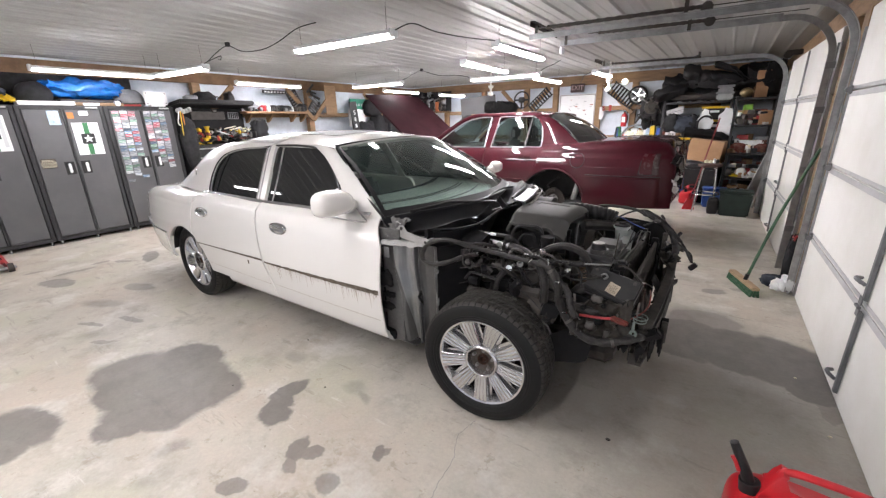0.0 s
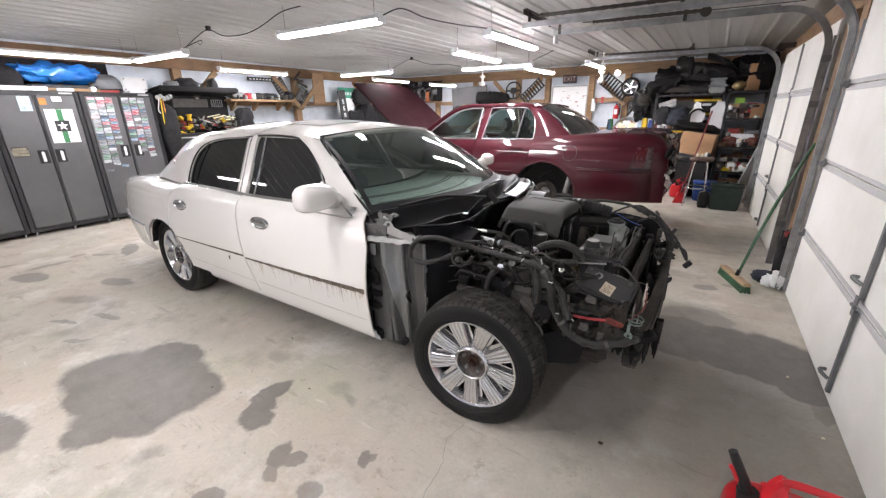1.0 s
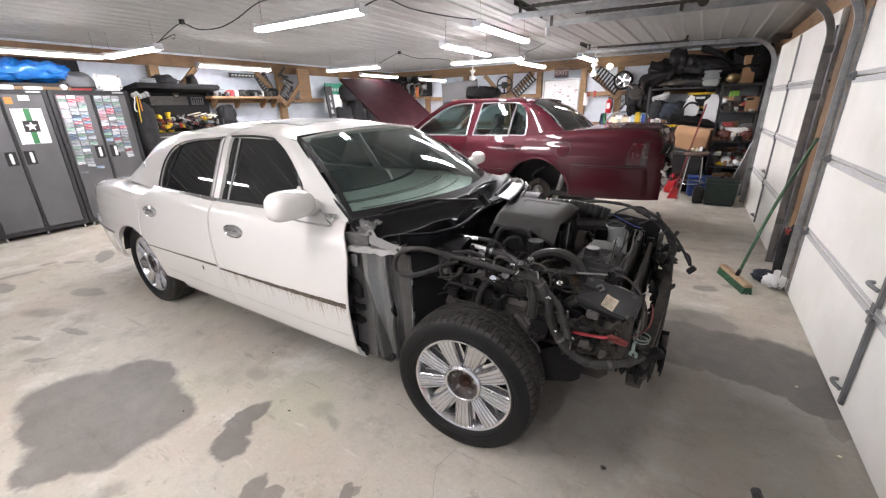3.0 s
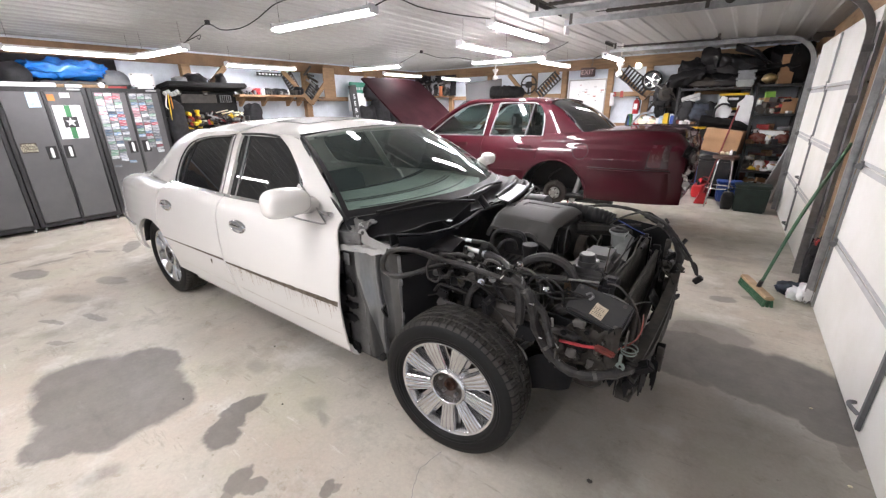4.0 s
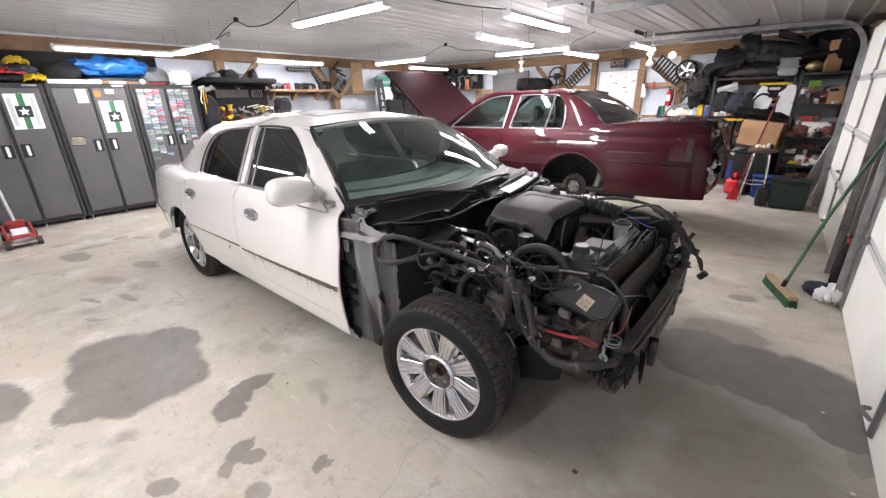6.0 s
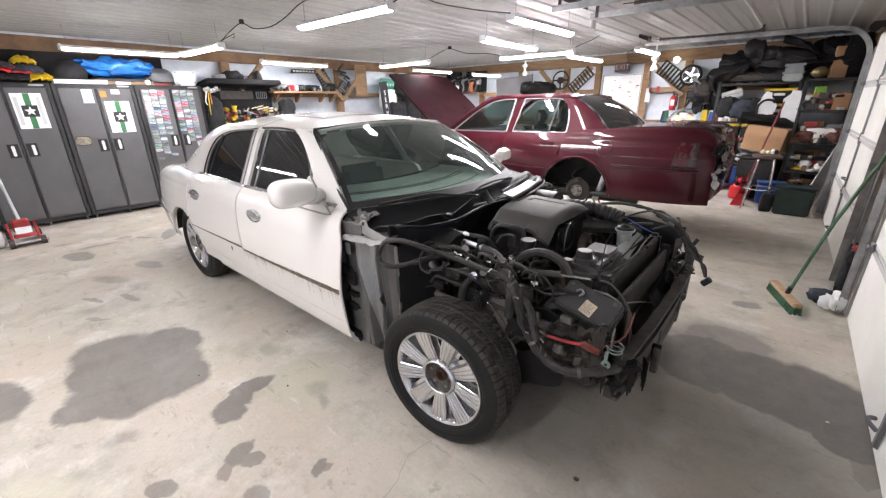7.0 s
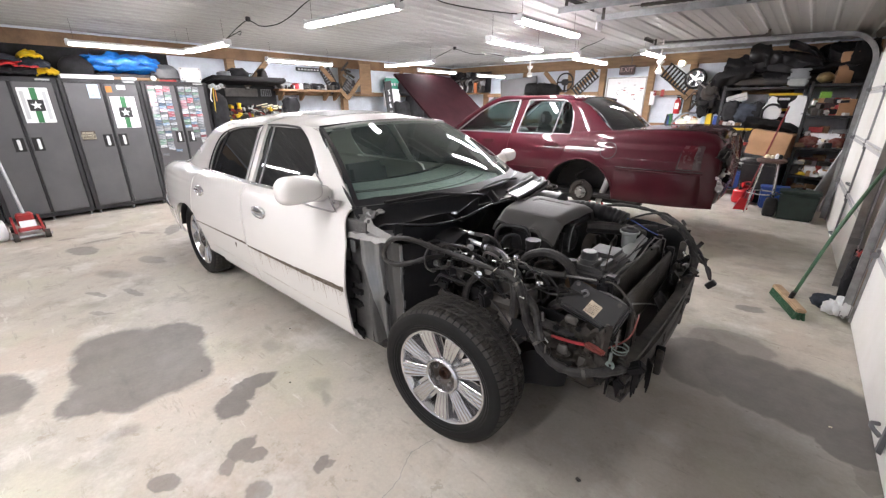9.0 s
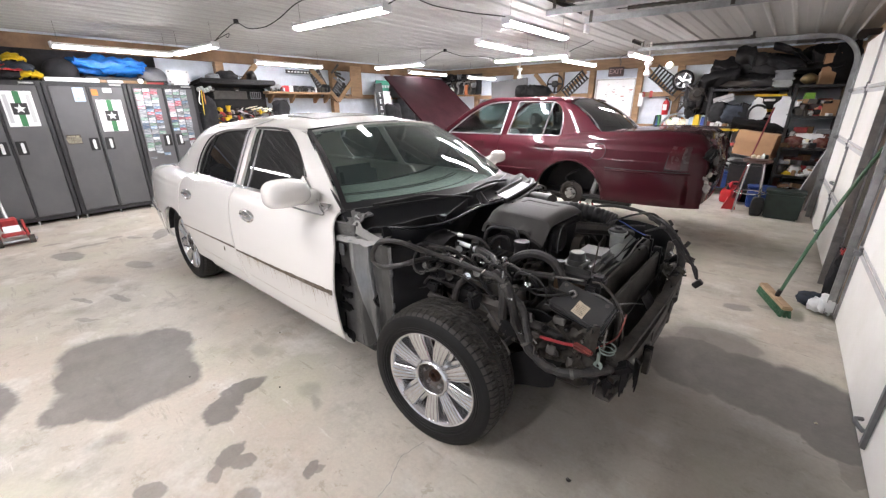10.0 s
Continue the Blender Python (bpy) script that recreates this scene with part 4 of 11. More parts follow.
def white_car():
    car = thing("sedan", "white sedan with its front end stripped off and peeling moulding lines", "car", (-2.6, CY, 0))
    CORE[0] = Vector((-2.6, CY, 0.6))
    for s in (-1, 1):
        def skin(xa, xb, z0, z1, out=0.0):
            def F(u, v):
                z = z0 + (z1 - z0) * v
                a, b = xa(z) if callable(xa) else xa, xb(z) if callable(xb) else xb
                x = a + (b - a) * u
                zz = min(z, belt(x) + 0.02)
                return Vector((x, CY + s * (side_off(x, zz) + out), zz))
            return F
        bm = B()
        sheet(bm, skin(lambda z: door_gap(z) + 0.0065, lambda z: -1.465 - 0.075 * max(0.0, (z - 0.84) / 0.155) ** 1.6, 0.335, 0.995), 26, 26, 0.010)
        fd = part("front_door", bm, "white_paint", car, "white front door with rust streaks below the moulding line")
        bm = B()
        sheet(bm, skin(lambda z: rear_gap(z) + 0.005, lambda z: door_gap(z) - 0.0065, 0.345, 0.985), 26, 26, 0.03)
        rd = part("rear_door", bm, "white_paint", car, "white rear door with a stripped moulding line")
        # dark line where the moulding was, ragged
        for nm, x0, x1, dr in (("front", -2.585, -1.475, fd), ("rear", -3.568, -2.61, rd)):
            bm = B()

            def scar(u, v):
                x = x0 + (x1 - x0) * u
                ht = 0.006 + 0.008 * u + 0.004 * noise.noise(Vector((x * 18, s, 0)))
                z = 0.588 + 0.012 * u + (v - 0.5) * 2 * ht * (0.55 if nm == "rear" else 1.0)
                return Vector((x, CY + s * (side_off(x, z) + 0.002), z))
            sheet(bm, scar, 90, 2, 0.0015)
            part("moulding_scar", bm, M["scar"], dr, "brown glue line of a missing moulding")
        bm = B()
        for k in range(95):
            x = -1.49 - 1.05 * (random.random() ** 1.3)
            ln = 0.014 + 0.095 * random.random() ** 2.2
            z1 = 0.592
            pts = [Vector((x - 0.0022, 0, z1)), Vector((x + 0.0022, 0, z1)), Vector((x + 0.0006, 0, z1 - ln)), Vector((x - 0.0006, 0, z1 - ln))]
            bm.faces.new([bm.verts.new((p.x, CY + s * (side_off(p.x, p.z) + 0.0015), p.z)) for p in pts])
        tagged(part("rust_streaks", bm, M["streak"], fd, "brown streaks running down the paint"), kind="stuff")
        # crease low on the doors, and a chip by the rear moulding
        for x0, x1, dr in ((-2.50, -1.49, fd), (-3.44, -2.56, rd)):
            bm = B()
            sheet(bm, lambda u, v: (lambda x, z: Vector((x, CY + s * (side_off(x, z) + 0.0012), z)))(x0 + (x1 - x0) * u, 0.425 - 0.012 * u + 0.005 * v), 20, 1, 0.001)
            part("door_crease", bm, M["crease"], dr, "darker line along a crease low on the door")
        bm = B()
        prism(bm, [(0, 0.012), (0.010, 0.006), (0.008, -0.012), (0.002, -0.024), (-0.006, -0.014), (-0.010, 0.004)], Matrix.Translation((-2.80, CY + s * (side_off(-2.80, 0.555) + 0.0005), 0.555)) @ Matrix.Rotation(radians(90), 4, "X"), 0.002)
        part("paint_chip", bm, M["scar"], rd, "dark chip in the paint")
        # sill
        bm = B()
        sheet(bm, lambda u, v: Vector((-3.22 + 1.76 * u, CY + s * (0.93 - 0.06 * v * v), 0.335 - 0.085 * v)), 12, 5, 0.02)
        part("sill", bm, "white_paint", car, "white sill with grime")
        bm = B()
        box(bm, -3.2, -1.3, CY + s * 0.80 - 0.05, CY + s * 0.80 + 0.05, 0.24, 0.31, 0.02)
        part("sill_flange", bm, "black_plastic", car)
        # door handles
        for hx, dr in ((-2.40, fd), (-3.45, rd)):
            bm = B()
            z = 0.855
            y = CY + s * (side_off(hx, z) + 0.001)
            mm = Matrix.Translation((hx, y, z)) @ Matrix(((1, 0, 0, 0), (0, 0, s, 0), (0, 1, 0, 0), (0, 0, 0, 1)))
            revolve(bm, [(0.044, -0.004), (0.046, 0.004), (0.054, 0.009), (0.062, 0.005), (0.064, -0.004)], mm @ Matrix.Diagonal((1.5, 0.66, 1.2, 1)), 32, True)
            hd = part("door_handle", bm, "chrome", dr, "chrome door handle")
            # nearly flat grey disc; its colour gives the recess its shade
            bm = B()
            revolve(bm, [(0.0, 0.0015), (0.045, 0.003)], mm @ Matrix.Diagonal((1.5, 0.66, 1.2, 1)), 28)
            part("dish", bm, "track_steel", hd, "grey disc painting the shade behind the handle")
            bm = B()
            box(bm, -0.066, 0.050, 0.002, 0.018, 0.006, 0.024, 0.006, mm, 2)
            part("pull_bar", bm, "chrome", hd)
        # belt moulding
        for x0, x1, dr in ((-2.71, -1.63, fd), (-3.57, -2.72, rd)):
            bm = B()

            def strip(u, v):
                x = x0 + (x1 - x0) * u
                z = belt(x) + 0.002 + 0.018 * v
                return Vector((x, CY + s * (green_off(z) + 0.030 - 0.012 * v), z))
            sheet(bm, strip, 14, 2, 0.006)
            part("belt_trim", bm, "chrome", dr, "chrome belt moulding")
            bm = B()
            sheet(bm, lambda u, v: Vector((x0 + (x1 - x0) * u, CY + s * (lerp_table([(0, 0.885), (1, green_off(1.0) + 0.03)], v)), belt(x0 + (x1 - x0) * u) - 0.02 + 0.026 * v)), 12, 3, 0.01)
            part("door_top", bm, "white_paint", dr)
        # side glass

        def pane(xr, xf, zt, name, dr, lab):
            bm = B()

            def F(u, v):
                x = xr(v) + (xf(v) - xr(v)) * u
                z = belt(x) + 0.005 + (zt(u) - belt(x) - 0.005) * v
                return Vector((x, CY + s * (green_off(z) - 0.012), z))
            sheet(bm, F, 16, 10, 0.004)
            return part(name, bm, "tint", dr, lab)
        rw_t = lambda u: 1.372
        fw_t = lambda u: 1.37 - 0.03 * max(0, (u - 0.6) / 0.4) ** 2
        pane(lambda v: window_rear(1.0 + 0.372 * v), lambda v: -2.80 - 0.085 * v, rw_t, "rear_side_window", rd, "dark tinted side window")
        pane(lambda v: -2.70 - 0.075 * v, lambda v: -1.80 - 0.40 * v, fw_t, "front_side_window", fd, "dark tinted side window")
        bm = B()
        tube(bm, [(-3.44, CY + s * (green_off(1.0) - 0.006), 1.0), (-3.455, CY + s * (green_off(1.15) - 0.006), 1.15), (-3.43, CY + s * (green_off(1.30) - 0.006), 1.305)], 0.005, 6)
        part("quarter_divider", bm, "black_plastic", rd)
        bm = B()
        tube(bm, [(-2.635, CY + s * (green_off(1.0) - 0.006), 0.99), (-2.665, CY + s * (green_off(1.2) - 0.006), 1.2), (-2.70, CY + s * (green_off(1.36) - 0.006), 1.365)], 0.006, 6)
        part("window_channel", bm, "grey_metal", fd)
        # B pillar
        bm = B()

        def bp(u, v):
            z = 0.985 + 0.398 * v
            x = -2.80 + 0.095 * u - 0.09 * v
            return Vector((x, CY + s * (green_off(z) + 0.010 - 0.012 * max(0, v - .9) * 10), z))
        sheet(bm, bp, 6, 12, 0.02)
        part("b_pillar", bm, "white_paint", car, "white door pillar with a chrome edge")
        bm = B()
        for q in (0.0, 0.36):
            tube(bm, [bp(q, v / 8) + Vector((0, s * 0.004, 0)) for v in range(9)], 0.005, 6, 2)
        part("pillar_chrome", bm, "chrome", car, "chrome pillar strips")
        # black window surround
        bm = B()
        tube(bm, [(window_rear(z), CY + s * (green_off(z) + 0.006), z) for z in (1.0, 1.05, 1.1, 1.15, 1.2, 1.24, 1.27, 1.30, 1.325, 1.342, 1.355, 1.365, 1.372)], 0.0055, 6)
        tube(bm, [(-2.79, CY + s * green_off(1.375), 1.378), (-2.5, CY + s * green_off(1.38), 1.382), (-2.26, CY + s * green_off(1.35), 1.35), (-2.05, CY + s * green_off(1.2), 1.21), (-1.88, CY + s * green_off(1.0), 1.03)], 0.0085, 6)
        part("window_seal", bm, "black_plastic", car, "black window seal")
        # A pillar and mirror foot
        bm = B()

        def ap(u, v):
            a = Vector((-1.545, CY + s * 0.803, 0.992)).lerp(Vector((-2.155, CY + s * 0.588, 1.380)), v)
            b = Vector((lerp_table([(0, -1.86), (0.33, -1.945), (0.6, -2.08), (0.8, -2.20), (1, -2.36)], v), CY + s * (0.822 - 0.222 * v), 1.0 + 0.395 * v))
            c = a.lerp(b, u)
            return c + Vector((0, s * 0.012 * math.sin(math.pi * u), 0.012 * math.sin(math.pi * v)))
        sheet(bm, ap, 6, 14, 0.025)
        part("a_pillar", bm, "white_paint", car)
        bm = B()
        tube(bm, [(-1.530, CY + s * 0.805, 0.992), (-1.745, CY + s * 0.738, 1.108), (-1.925, CY + s * 0.670, 1.230), (-2.135, CY + s * 0.592, 1.372)], 0.009, 8)
        part("windshield_seal", bm, "black_plastic", car)
        bm = B()

        def foot(u, v):
            z = 0.985 + 0.150 * v
            a, b = -1.98, -1.61 - 0.345 * v
            return Vector((a + (b - a) * u, CY + s * (0.876 - 0.118 * v + 0.010 * math.sin(math.pi * u) * (1 - v)), z))
        sheet(bm, foot, 12, 12, 0.02)
        part("mirror_foot", bm, "white_paint", fd, "white triangular mirror base")
        bm = B()
        tube(bm, [foot(u / 8, 0) + Vector((0, s * 0.005, -0.004)) for u in range(8)] + [foot(1, v / 8) + Vector((0.006, s * 0.004, 0.002)) for v in range(9)] + [(-2.02, CY + s * (green_off(1.19) + 0.008), 1.188), (-2.10, CY + s * (green_off(1.27) + 0.008), 1.262), (-2.18, CY + s * (green_off(1.33) + 0.008), 1.322), (-2.25, CY + s * (green_off(1.365) + 0.006), 1.362), (-2.34, CY + s * (green_off(1.385) + 0.004), 1.384)], 0.0050, 6, 2)
        part("mirror_foot_trim", bm, "chrome", fd, "chrome edge of the mirror base and window frame")
        # door corner that closes the gap to the windscreen pillar
        bm = B()
        sheet(bm, lambda u, v: Vector((-1.68 + (0.135 - 0.02 * v) * u, CY + s * (0.872 - 0.070 * v ** 1.3), 0.978 + 0.030 * v - 0.010 * u)), 10, 8, 0.012)
        part("door_corner", bm, "white_paint", fd)
        # mirror
        bm = B()
        bmesh.ops.create_uvsphere(bm, u_segments=28, v_segments=18, radius=1)
        for v in bm.verts:
            c = v.co
            f = lambda q, e: math.copysign(abs(q) ** e, q)
            c.x, c.y, c.z = f(c.x, 0.62), f(c.y, 0.60), f(c.z, 0.62)
            k = 1 - 0.22 * max(0, c.x) - 0.10 * max(0, -c.y * s)
            g = 1.0 if s < 0 else 0.72
            c.x, c.y, c.z = c.x * 0.078 * g, c.y * 0.118 * g, c.z * 0.075 * k * g
            if c.x < -0.03:
                c.x = -0.03 + (c.x + 0.03) * 0.35
        bm.transform(Matrix.Translation((-1.745, CY + s * 1.0, 1.10)) @ Matrix.Rotation(s * radians(8), 4, "Z"))
        part("door_mirror", bm, "white_paint", fd, "white door mirror")
        bm = B()
        tube(bm, [(-1.755, CY + s * 0.93, 1.075), (-1.765, CY + s * 0.88, 1.062), (-1.78, CY + s * 0.82, 1.05)], 0.050, 12, 7, True, lambda q: 1.0 - 0.12 * q)
        part("mirror_arm", bm, "white_paint", fd)
    # rear body: quarter panels, tail and boot lid
    def deck(x):
        return lerp_table([(-5.22, 0.74), (-5.19, 0.84), (-5.12, 0.90), (-4.9, 0.945), (-4.5, 0.985), (-4.25, 1.0), (-4.0, 0.992), (-3.7, 0.985), (-3.4, 0.98)], x)

    def arch(x):
        d = x + 3.831
        a = 0.33 + math.sqrt(max(0, 0.365 ** 2 - d * d)) if abs(d) < 0.365 else 0.33
        return max(a, 0.345 if x > -4.2 else 0.36)

    for s in (-1, 1):
        bm = B()

        def quarter(u, v):
            xs = rear_gap(0.70 + 0.28 * v) - 0.007
            x = xs + (-5.20 - xs) * u
            zt = deck(x)
            z0 = min(zt - 0.09, 0.93)
            if v < 0.6:
                z = 0.70 + (z0 - 0.70) * v / 0.6
                return Vector((x, CY + s * side_off(x, z), z))
            q = (v - 0.6) / 0.4 * math.pi / 2
            return Vector((x, CY + s * (side_off(x, z0) - 0.14 * (1 - math.cos(q))), z0 + (zt - z0) * math.sin(q)))
        sheet(bm, quarter, 60, 28, 0.02)
        part("quarter_panel", bm, "white_paint", car, "white rear quarter panel")
        bm = B()

        def quarter_low(u, v):
            x = -3.650 - 1.55 * u
            zb = min(arch(x), 0.698)
            z = zb + (0.701 - zb) * v
            return Vector((x, CY + s * side_off(x, z), z))
        sheet(bm, quarter_low, 90, 10, 0.02)
        part("quarter_lower", bm, "white_paint", car)
        bm = B()

        def lip(u, v):
            a = math.pi * (0.02 + 0.90 * u)
            x = -3.831 + 0.362 * math.cos(a)
            return Vector((x, CY + s * (side_off(x, 0.6) - 0.035 - 0.28 * v), 0.335 + 0.362 * math.sin(a)))
        sheet(bm, lip, 24, 3, 0.006)
        part("wheel_well", bm, "black_plastic", car)
        bm = B()

        def bumper(u, v):
            x = -4.205 - 1.025 * u
            z = 0.33 + 0.28 * v
            w = side_off(max(x, -5.2), 0.56) + 0.003 + 0.008 * math.sin(math.pi * v)
            if u > 0.8:
                k = (u - 0.8) / 0.2
                w -= 0.10 * k * k
            w -= 0.05 * (1 - v) ** 2
            return Vector((x, CY + s * w, z))
        sheet(bm, bumper, 30, 10, 0.02)
        part("rear_bumper_side", bm, "white_paint", car, "white rear bumper corner")
        bm = B()
        tube(bm, [(-4.15 - 0.1 * k, CY + s * (side_off(-4.15 - 0.1 * k, 0.58) + 0.012), 0.60) for k in range(10)], 0.010, 6)
        part("bumper_strip", bm, "chrome", car)
    bm = B()

    def boot(u, v):
        x = -4.28 - 0.93 * u
        y = (2 * v - 1) * (side_off(max(x, -5.2), 0.93) - 0.12)
        return Vector((x, CY + y, deck(x) + 0.012 - 0.03 * (y / 0.8) ** 2))
    sheet(bm, boot, 20, 16, 0.02)
    part("boot_lid", bm, "white_paint", car, "white boot lid")
    bm = B()
    sheet(bm, lambda u, v: Vector((-5.20 - 0.04 * math.sin(math.pi * v), CY + (2 * u - 1) * 0.66, 0.30 + 0.56 * v)), 16, 10, 0.02)
    part("tail_panel", bm, "white_paint", car)
    # roof with sail panels
    def roof_c(x):
        return lerp_table([(-3.72, 1.408), (-3.55, 1.432), (-3.3, 1.456), (-3.0, 1.470), (-2.6, 1.470), (-2.3, 1.453), (-2.02, 1.418)], x)
    bm = B()

    def roof(u, v):
        y = 2 * v - 1
        xr = -3.68 + 0.17 * y * y
        x = xr + (-2.02 - xr) * u
        zs = lerp_table([(-3.66, 1.335), (-3.45, 1.368), (-3.3, 1.380), (-3.0, 1.388), (-2.4, 1.39), (-2.15, 1.38), (-2.0, 1.372)], x)
        hw = green_off(zs) + 0.008
        xx = x - (0.11 * y * y if u > 0.5 else 0) * ((u - 0.5) * 2)
        zc = roof_c(x)
        return Vector((xx, CY + y * hw, zs + (zc - zs) * (1 - abs(y) ** 2.6)))
    sheet(bm, roof, 40, 28, 0.03)
    part("roof", bm, "white_paint", car, "white roof with a sunroof panel")
    bm = B()
    sheet(bm, lambda u, v: (lambda p: p + Vector((0, 0, 0.0025)))(roof(0.52 + 0.28 * u, 0.20 + 0.60 * v)), 12, 16, 0.002)
    part("sunroof", bm, "black_plastic", car, "dark sunroof glass")
    for s in (-1, 1):
        # the door pillar's bright strip runs on over the roof edge
        def band(u, v):
            q = 1 - 0.20 * v
            xr = -3.68 + 0.17 * q * q
            x = -2.872 + 0.075 * u * (1 - 0.7 * v) + 0.075 * v
            return roof((x - xr) / (-2.02 - xr), (s * q + 1) / 2) + Vector((0, s * 0.002, 0.004))
        bm = B()
        sheet(bm, band, 5, 8, 0.003)
        part("roof_band", bm, "pillar_grey", car, "dull chrome strip over the roof edge")
        bm = B()
        tube(bm, [band(1, 1) + Vector((0.004 + 0.03 * k, -s * 0.12 * k, 0.002 + 0.004 * k)) for k in range(4)], 0.003, 5, 2)
        part("roof_seam", bm, "grey_metal", car)
        bm = B()

        def sail(u, v):
            rear = lerp_table([(0, -4.21), (0.09, -4.175), (0.27, -4.09), (0.465, -4.005), (0.62, -3.945), (0.72, -3.89), (0.82, -3.81), (0.90, -3.71), (0.96, -3.60), (1, -3.50)], v)
            z = 0.995 + 0.40 * v
            front = window_rear(z) - 0.006
            x = front + (rear - front) * u
            return Vector((x, CY + s * (green_off(z) + 0.014 - 0.10 * u ** 2.5 * (1 - 0.4 * v)), z + 0.02 * u * (1 - v)))
        sheet(bm, sail, 16, 30, 0.03)
        part("sail_panel", bm, "white_paint", car, "white rear roof pillar")
    for s in (-1, 1):
        bm = B()
        box(bm, -0.008, 0.008, -0.004, 0.004, -0.04, 0.04, 0.002, Matrix.Translation((-3.845, CY + s * (green_off(1.12) - 0.004), 1.12)) @ Matrix.Rotation(radians(12), 4, "Y"))
        part("pillar_badge", bm, "chrome", car, "small chrome badge")
    bm = B()
    sheet(bm, lambda u, v: Vector((-4.22 + 0.55 * v + 0.16 * v * (2 * u - 1) ** 2, CY + (2 * u - 1) * (0.70 - 0.13 * v), 1.015 + 0.392 * v + 0.03 * math.sin(math.pi * v) - 0.045 * v * (2 * u - 1) ** 2)), 10, 8, 0.005)
    part("rear_window", bm, "tint", car)
    # windscreen: base bows forwards
    def screen(u, v):
        y = 2 * u - 1
        b = Vector((-1.29 - 0.255 * y * y, CY + y * 0.800, 1.01 - 0.012 * y ** 4))
        t = Vector((-2.03 - 0.11 * y * y, CY + y * 0.590, 1.415 - 0.033 * y * y))
        return b.lerp(t, v) + Vector((0.02, 0, 0.02)) * math.sin(math.pi * v)
    bm = B()
    sheet(bm, screen, 24, 14, 0.005)
    part("windscreen", bm, "screen_glass", car, "tinted windscreen reflecting the strip lights").visible_shadow = False
    bm = B()
    tube(bm, [screen(k / 16, 1.0) + Vector((0, 0, 0.004)) for k in range(17)], 0.006, 6, 2)
    tube(bm, [screen(k / 16, 0.0) + Vector((0.005, 0, 0.0)) for k in range(17)], 0.010, 6, 2)
    part("screen_seal", bm, "black_plastic", car)
    bm = B()
    sheet(bm, lambda u, v: screen(u, 0.075 * v) + Vector((0.002, 0, 0.0025)), 24, 2, 0.0012)
    part("screen_border", bm, "black_plastic", car, "black border along the screen's foot")
    for a, b in ((0.0, 0.016), (0.984, 1.0)):
        bm = B()
        sheet(bm, lambda u, v: screen(a + (b - a) * u, v) + Vector((0.002, 0, 0.0022)), 3, 14, 0.0012)
        part("screen_border", bm, "black_plastic", car)
    # dash: pale top with two dark vent slots, black face below
    def dash(u, v):
        y = 2 * u - 1
        return Vector((-1.44 - 0.20 * y * y - 0.56 * v, CY + 0.70 * y, 0.985 + 0.030 * v))
    bm = B()
    sheet(bm, dash, 24, 8, 0.02)
    db = part("dashboard", bm, "dash_grey", car, "pale grey-green dashboard top")
    for v0 in (0.22, 0.50, 0.56):
        bm = B()
        sheet(bm, lambda u, v: dash(0.10 + 0.8 * u, v0 + 0.022 * v) + Vector((0, 0, 0.003)), 20, 2, 0.002)
        part("vent_slot", bm, "matte_black", db, "dark defroster slot")
    bm = B()
    sheet(bm, lambda u, v: dash(u, 1.0) + Vector((-0.02 - 0.03 * v, 0, -0.45 * v)), 16, 6, 0.03)
    part("dash_face", bm, "matte_black", db)
    # cabin: floor, dash, seats in the dark
    bm = B()
    box(bm, -4.2, -1.3, CY - 0.75, CY + 0.75, 0.25, 0.35, 0.02)
    box(bm, -1.75, -1.3, CY - 0.72, CY + 0.72, 0.35, 0.90, 0.06)
    part("cabin_floor", bm, "matte_black", car)
    bm = B()
    sheet(bm, lambda u, v: Vector((-3.5 + 1.42 * u, CY + (2 * v - 1) * 0.52, 1.372 + 0.03 * math.sin(math.pi * v))), 8, 8, 0.01)
    part("headlining", bm, "seat_grey", car)
    for x in (-2.55, -3.55):
        for y in (CY - 0.36, CY + 0.36):
            bm = B()
            box(bm, x - 0.25, x + 0.28, y - 0.26, y + 0.26, 0.35, 0.56, 0.06, None, 2)
            box(bm, x - 0.36, x - 0.2, y - 0.25, y + 0.25, 0.5, 1.08, 0.06, Matrix.Translation((x, 0, 0.5)) @ Matrix.Rotation(radians(-14), 4, "Y") @ Matrix.Translation((-x, 0, -0.5)), 2)
            part("seat", bm, "seat_grey", car)
    for x, R in ((-0.845, 0.347), (-3.831, 0.343)):
        yw = 1.628 if x > -1 else 1.655
        wheel(car, x, yw, 0.342, -1, steer=5.0 if x > -1 else 0)
        wheel(car, x, 2 * CY - yw, 0.342, 1, steer=5.0 if x > -1 else 0)
    return car


M["scar"] = mat("old_glue", (0.060, 0.042, 0.028), 0.8, 0, 0.35, 30, 120, second=(0.28, 0.25, 0.20), amount=0.35)
M["streak"] = mat("rust_streak", (0.30, 0.24, 0.17), 0.6, 0, 0.2, 30, 120)
M["crease"] = mat("crease_tone", (0.33, 0.30, 0.25), 0.5, 0, 0.3, 14, 90, second=(0.6, 0.58, 0.54), amount=0.5)
# greenish diffuse share paints the grey-green reflection on the screen
M["screen_glass"] = glass_material("screen_glass", (0.80, 0.86, 0.84), 1.45, (0.10, 0.135, 0.13), 0.13)
M["dash_grey"] = mat("pale_green_dash", (0.36, 0.43, 0.38), 0.6, 0, 0.05, 6, 200, bump=0.1)
sedan = white_car()


# ---- the maroon sedan, raised on stands ----
RY, LIFT = 5.98, 0.165  # its middle line and how far it is raised


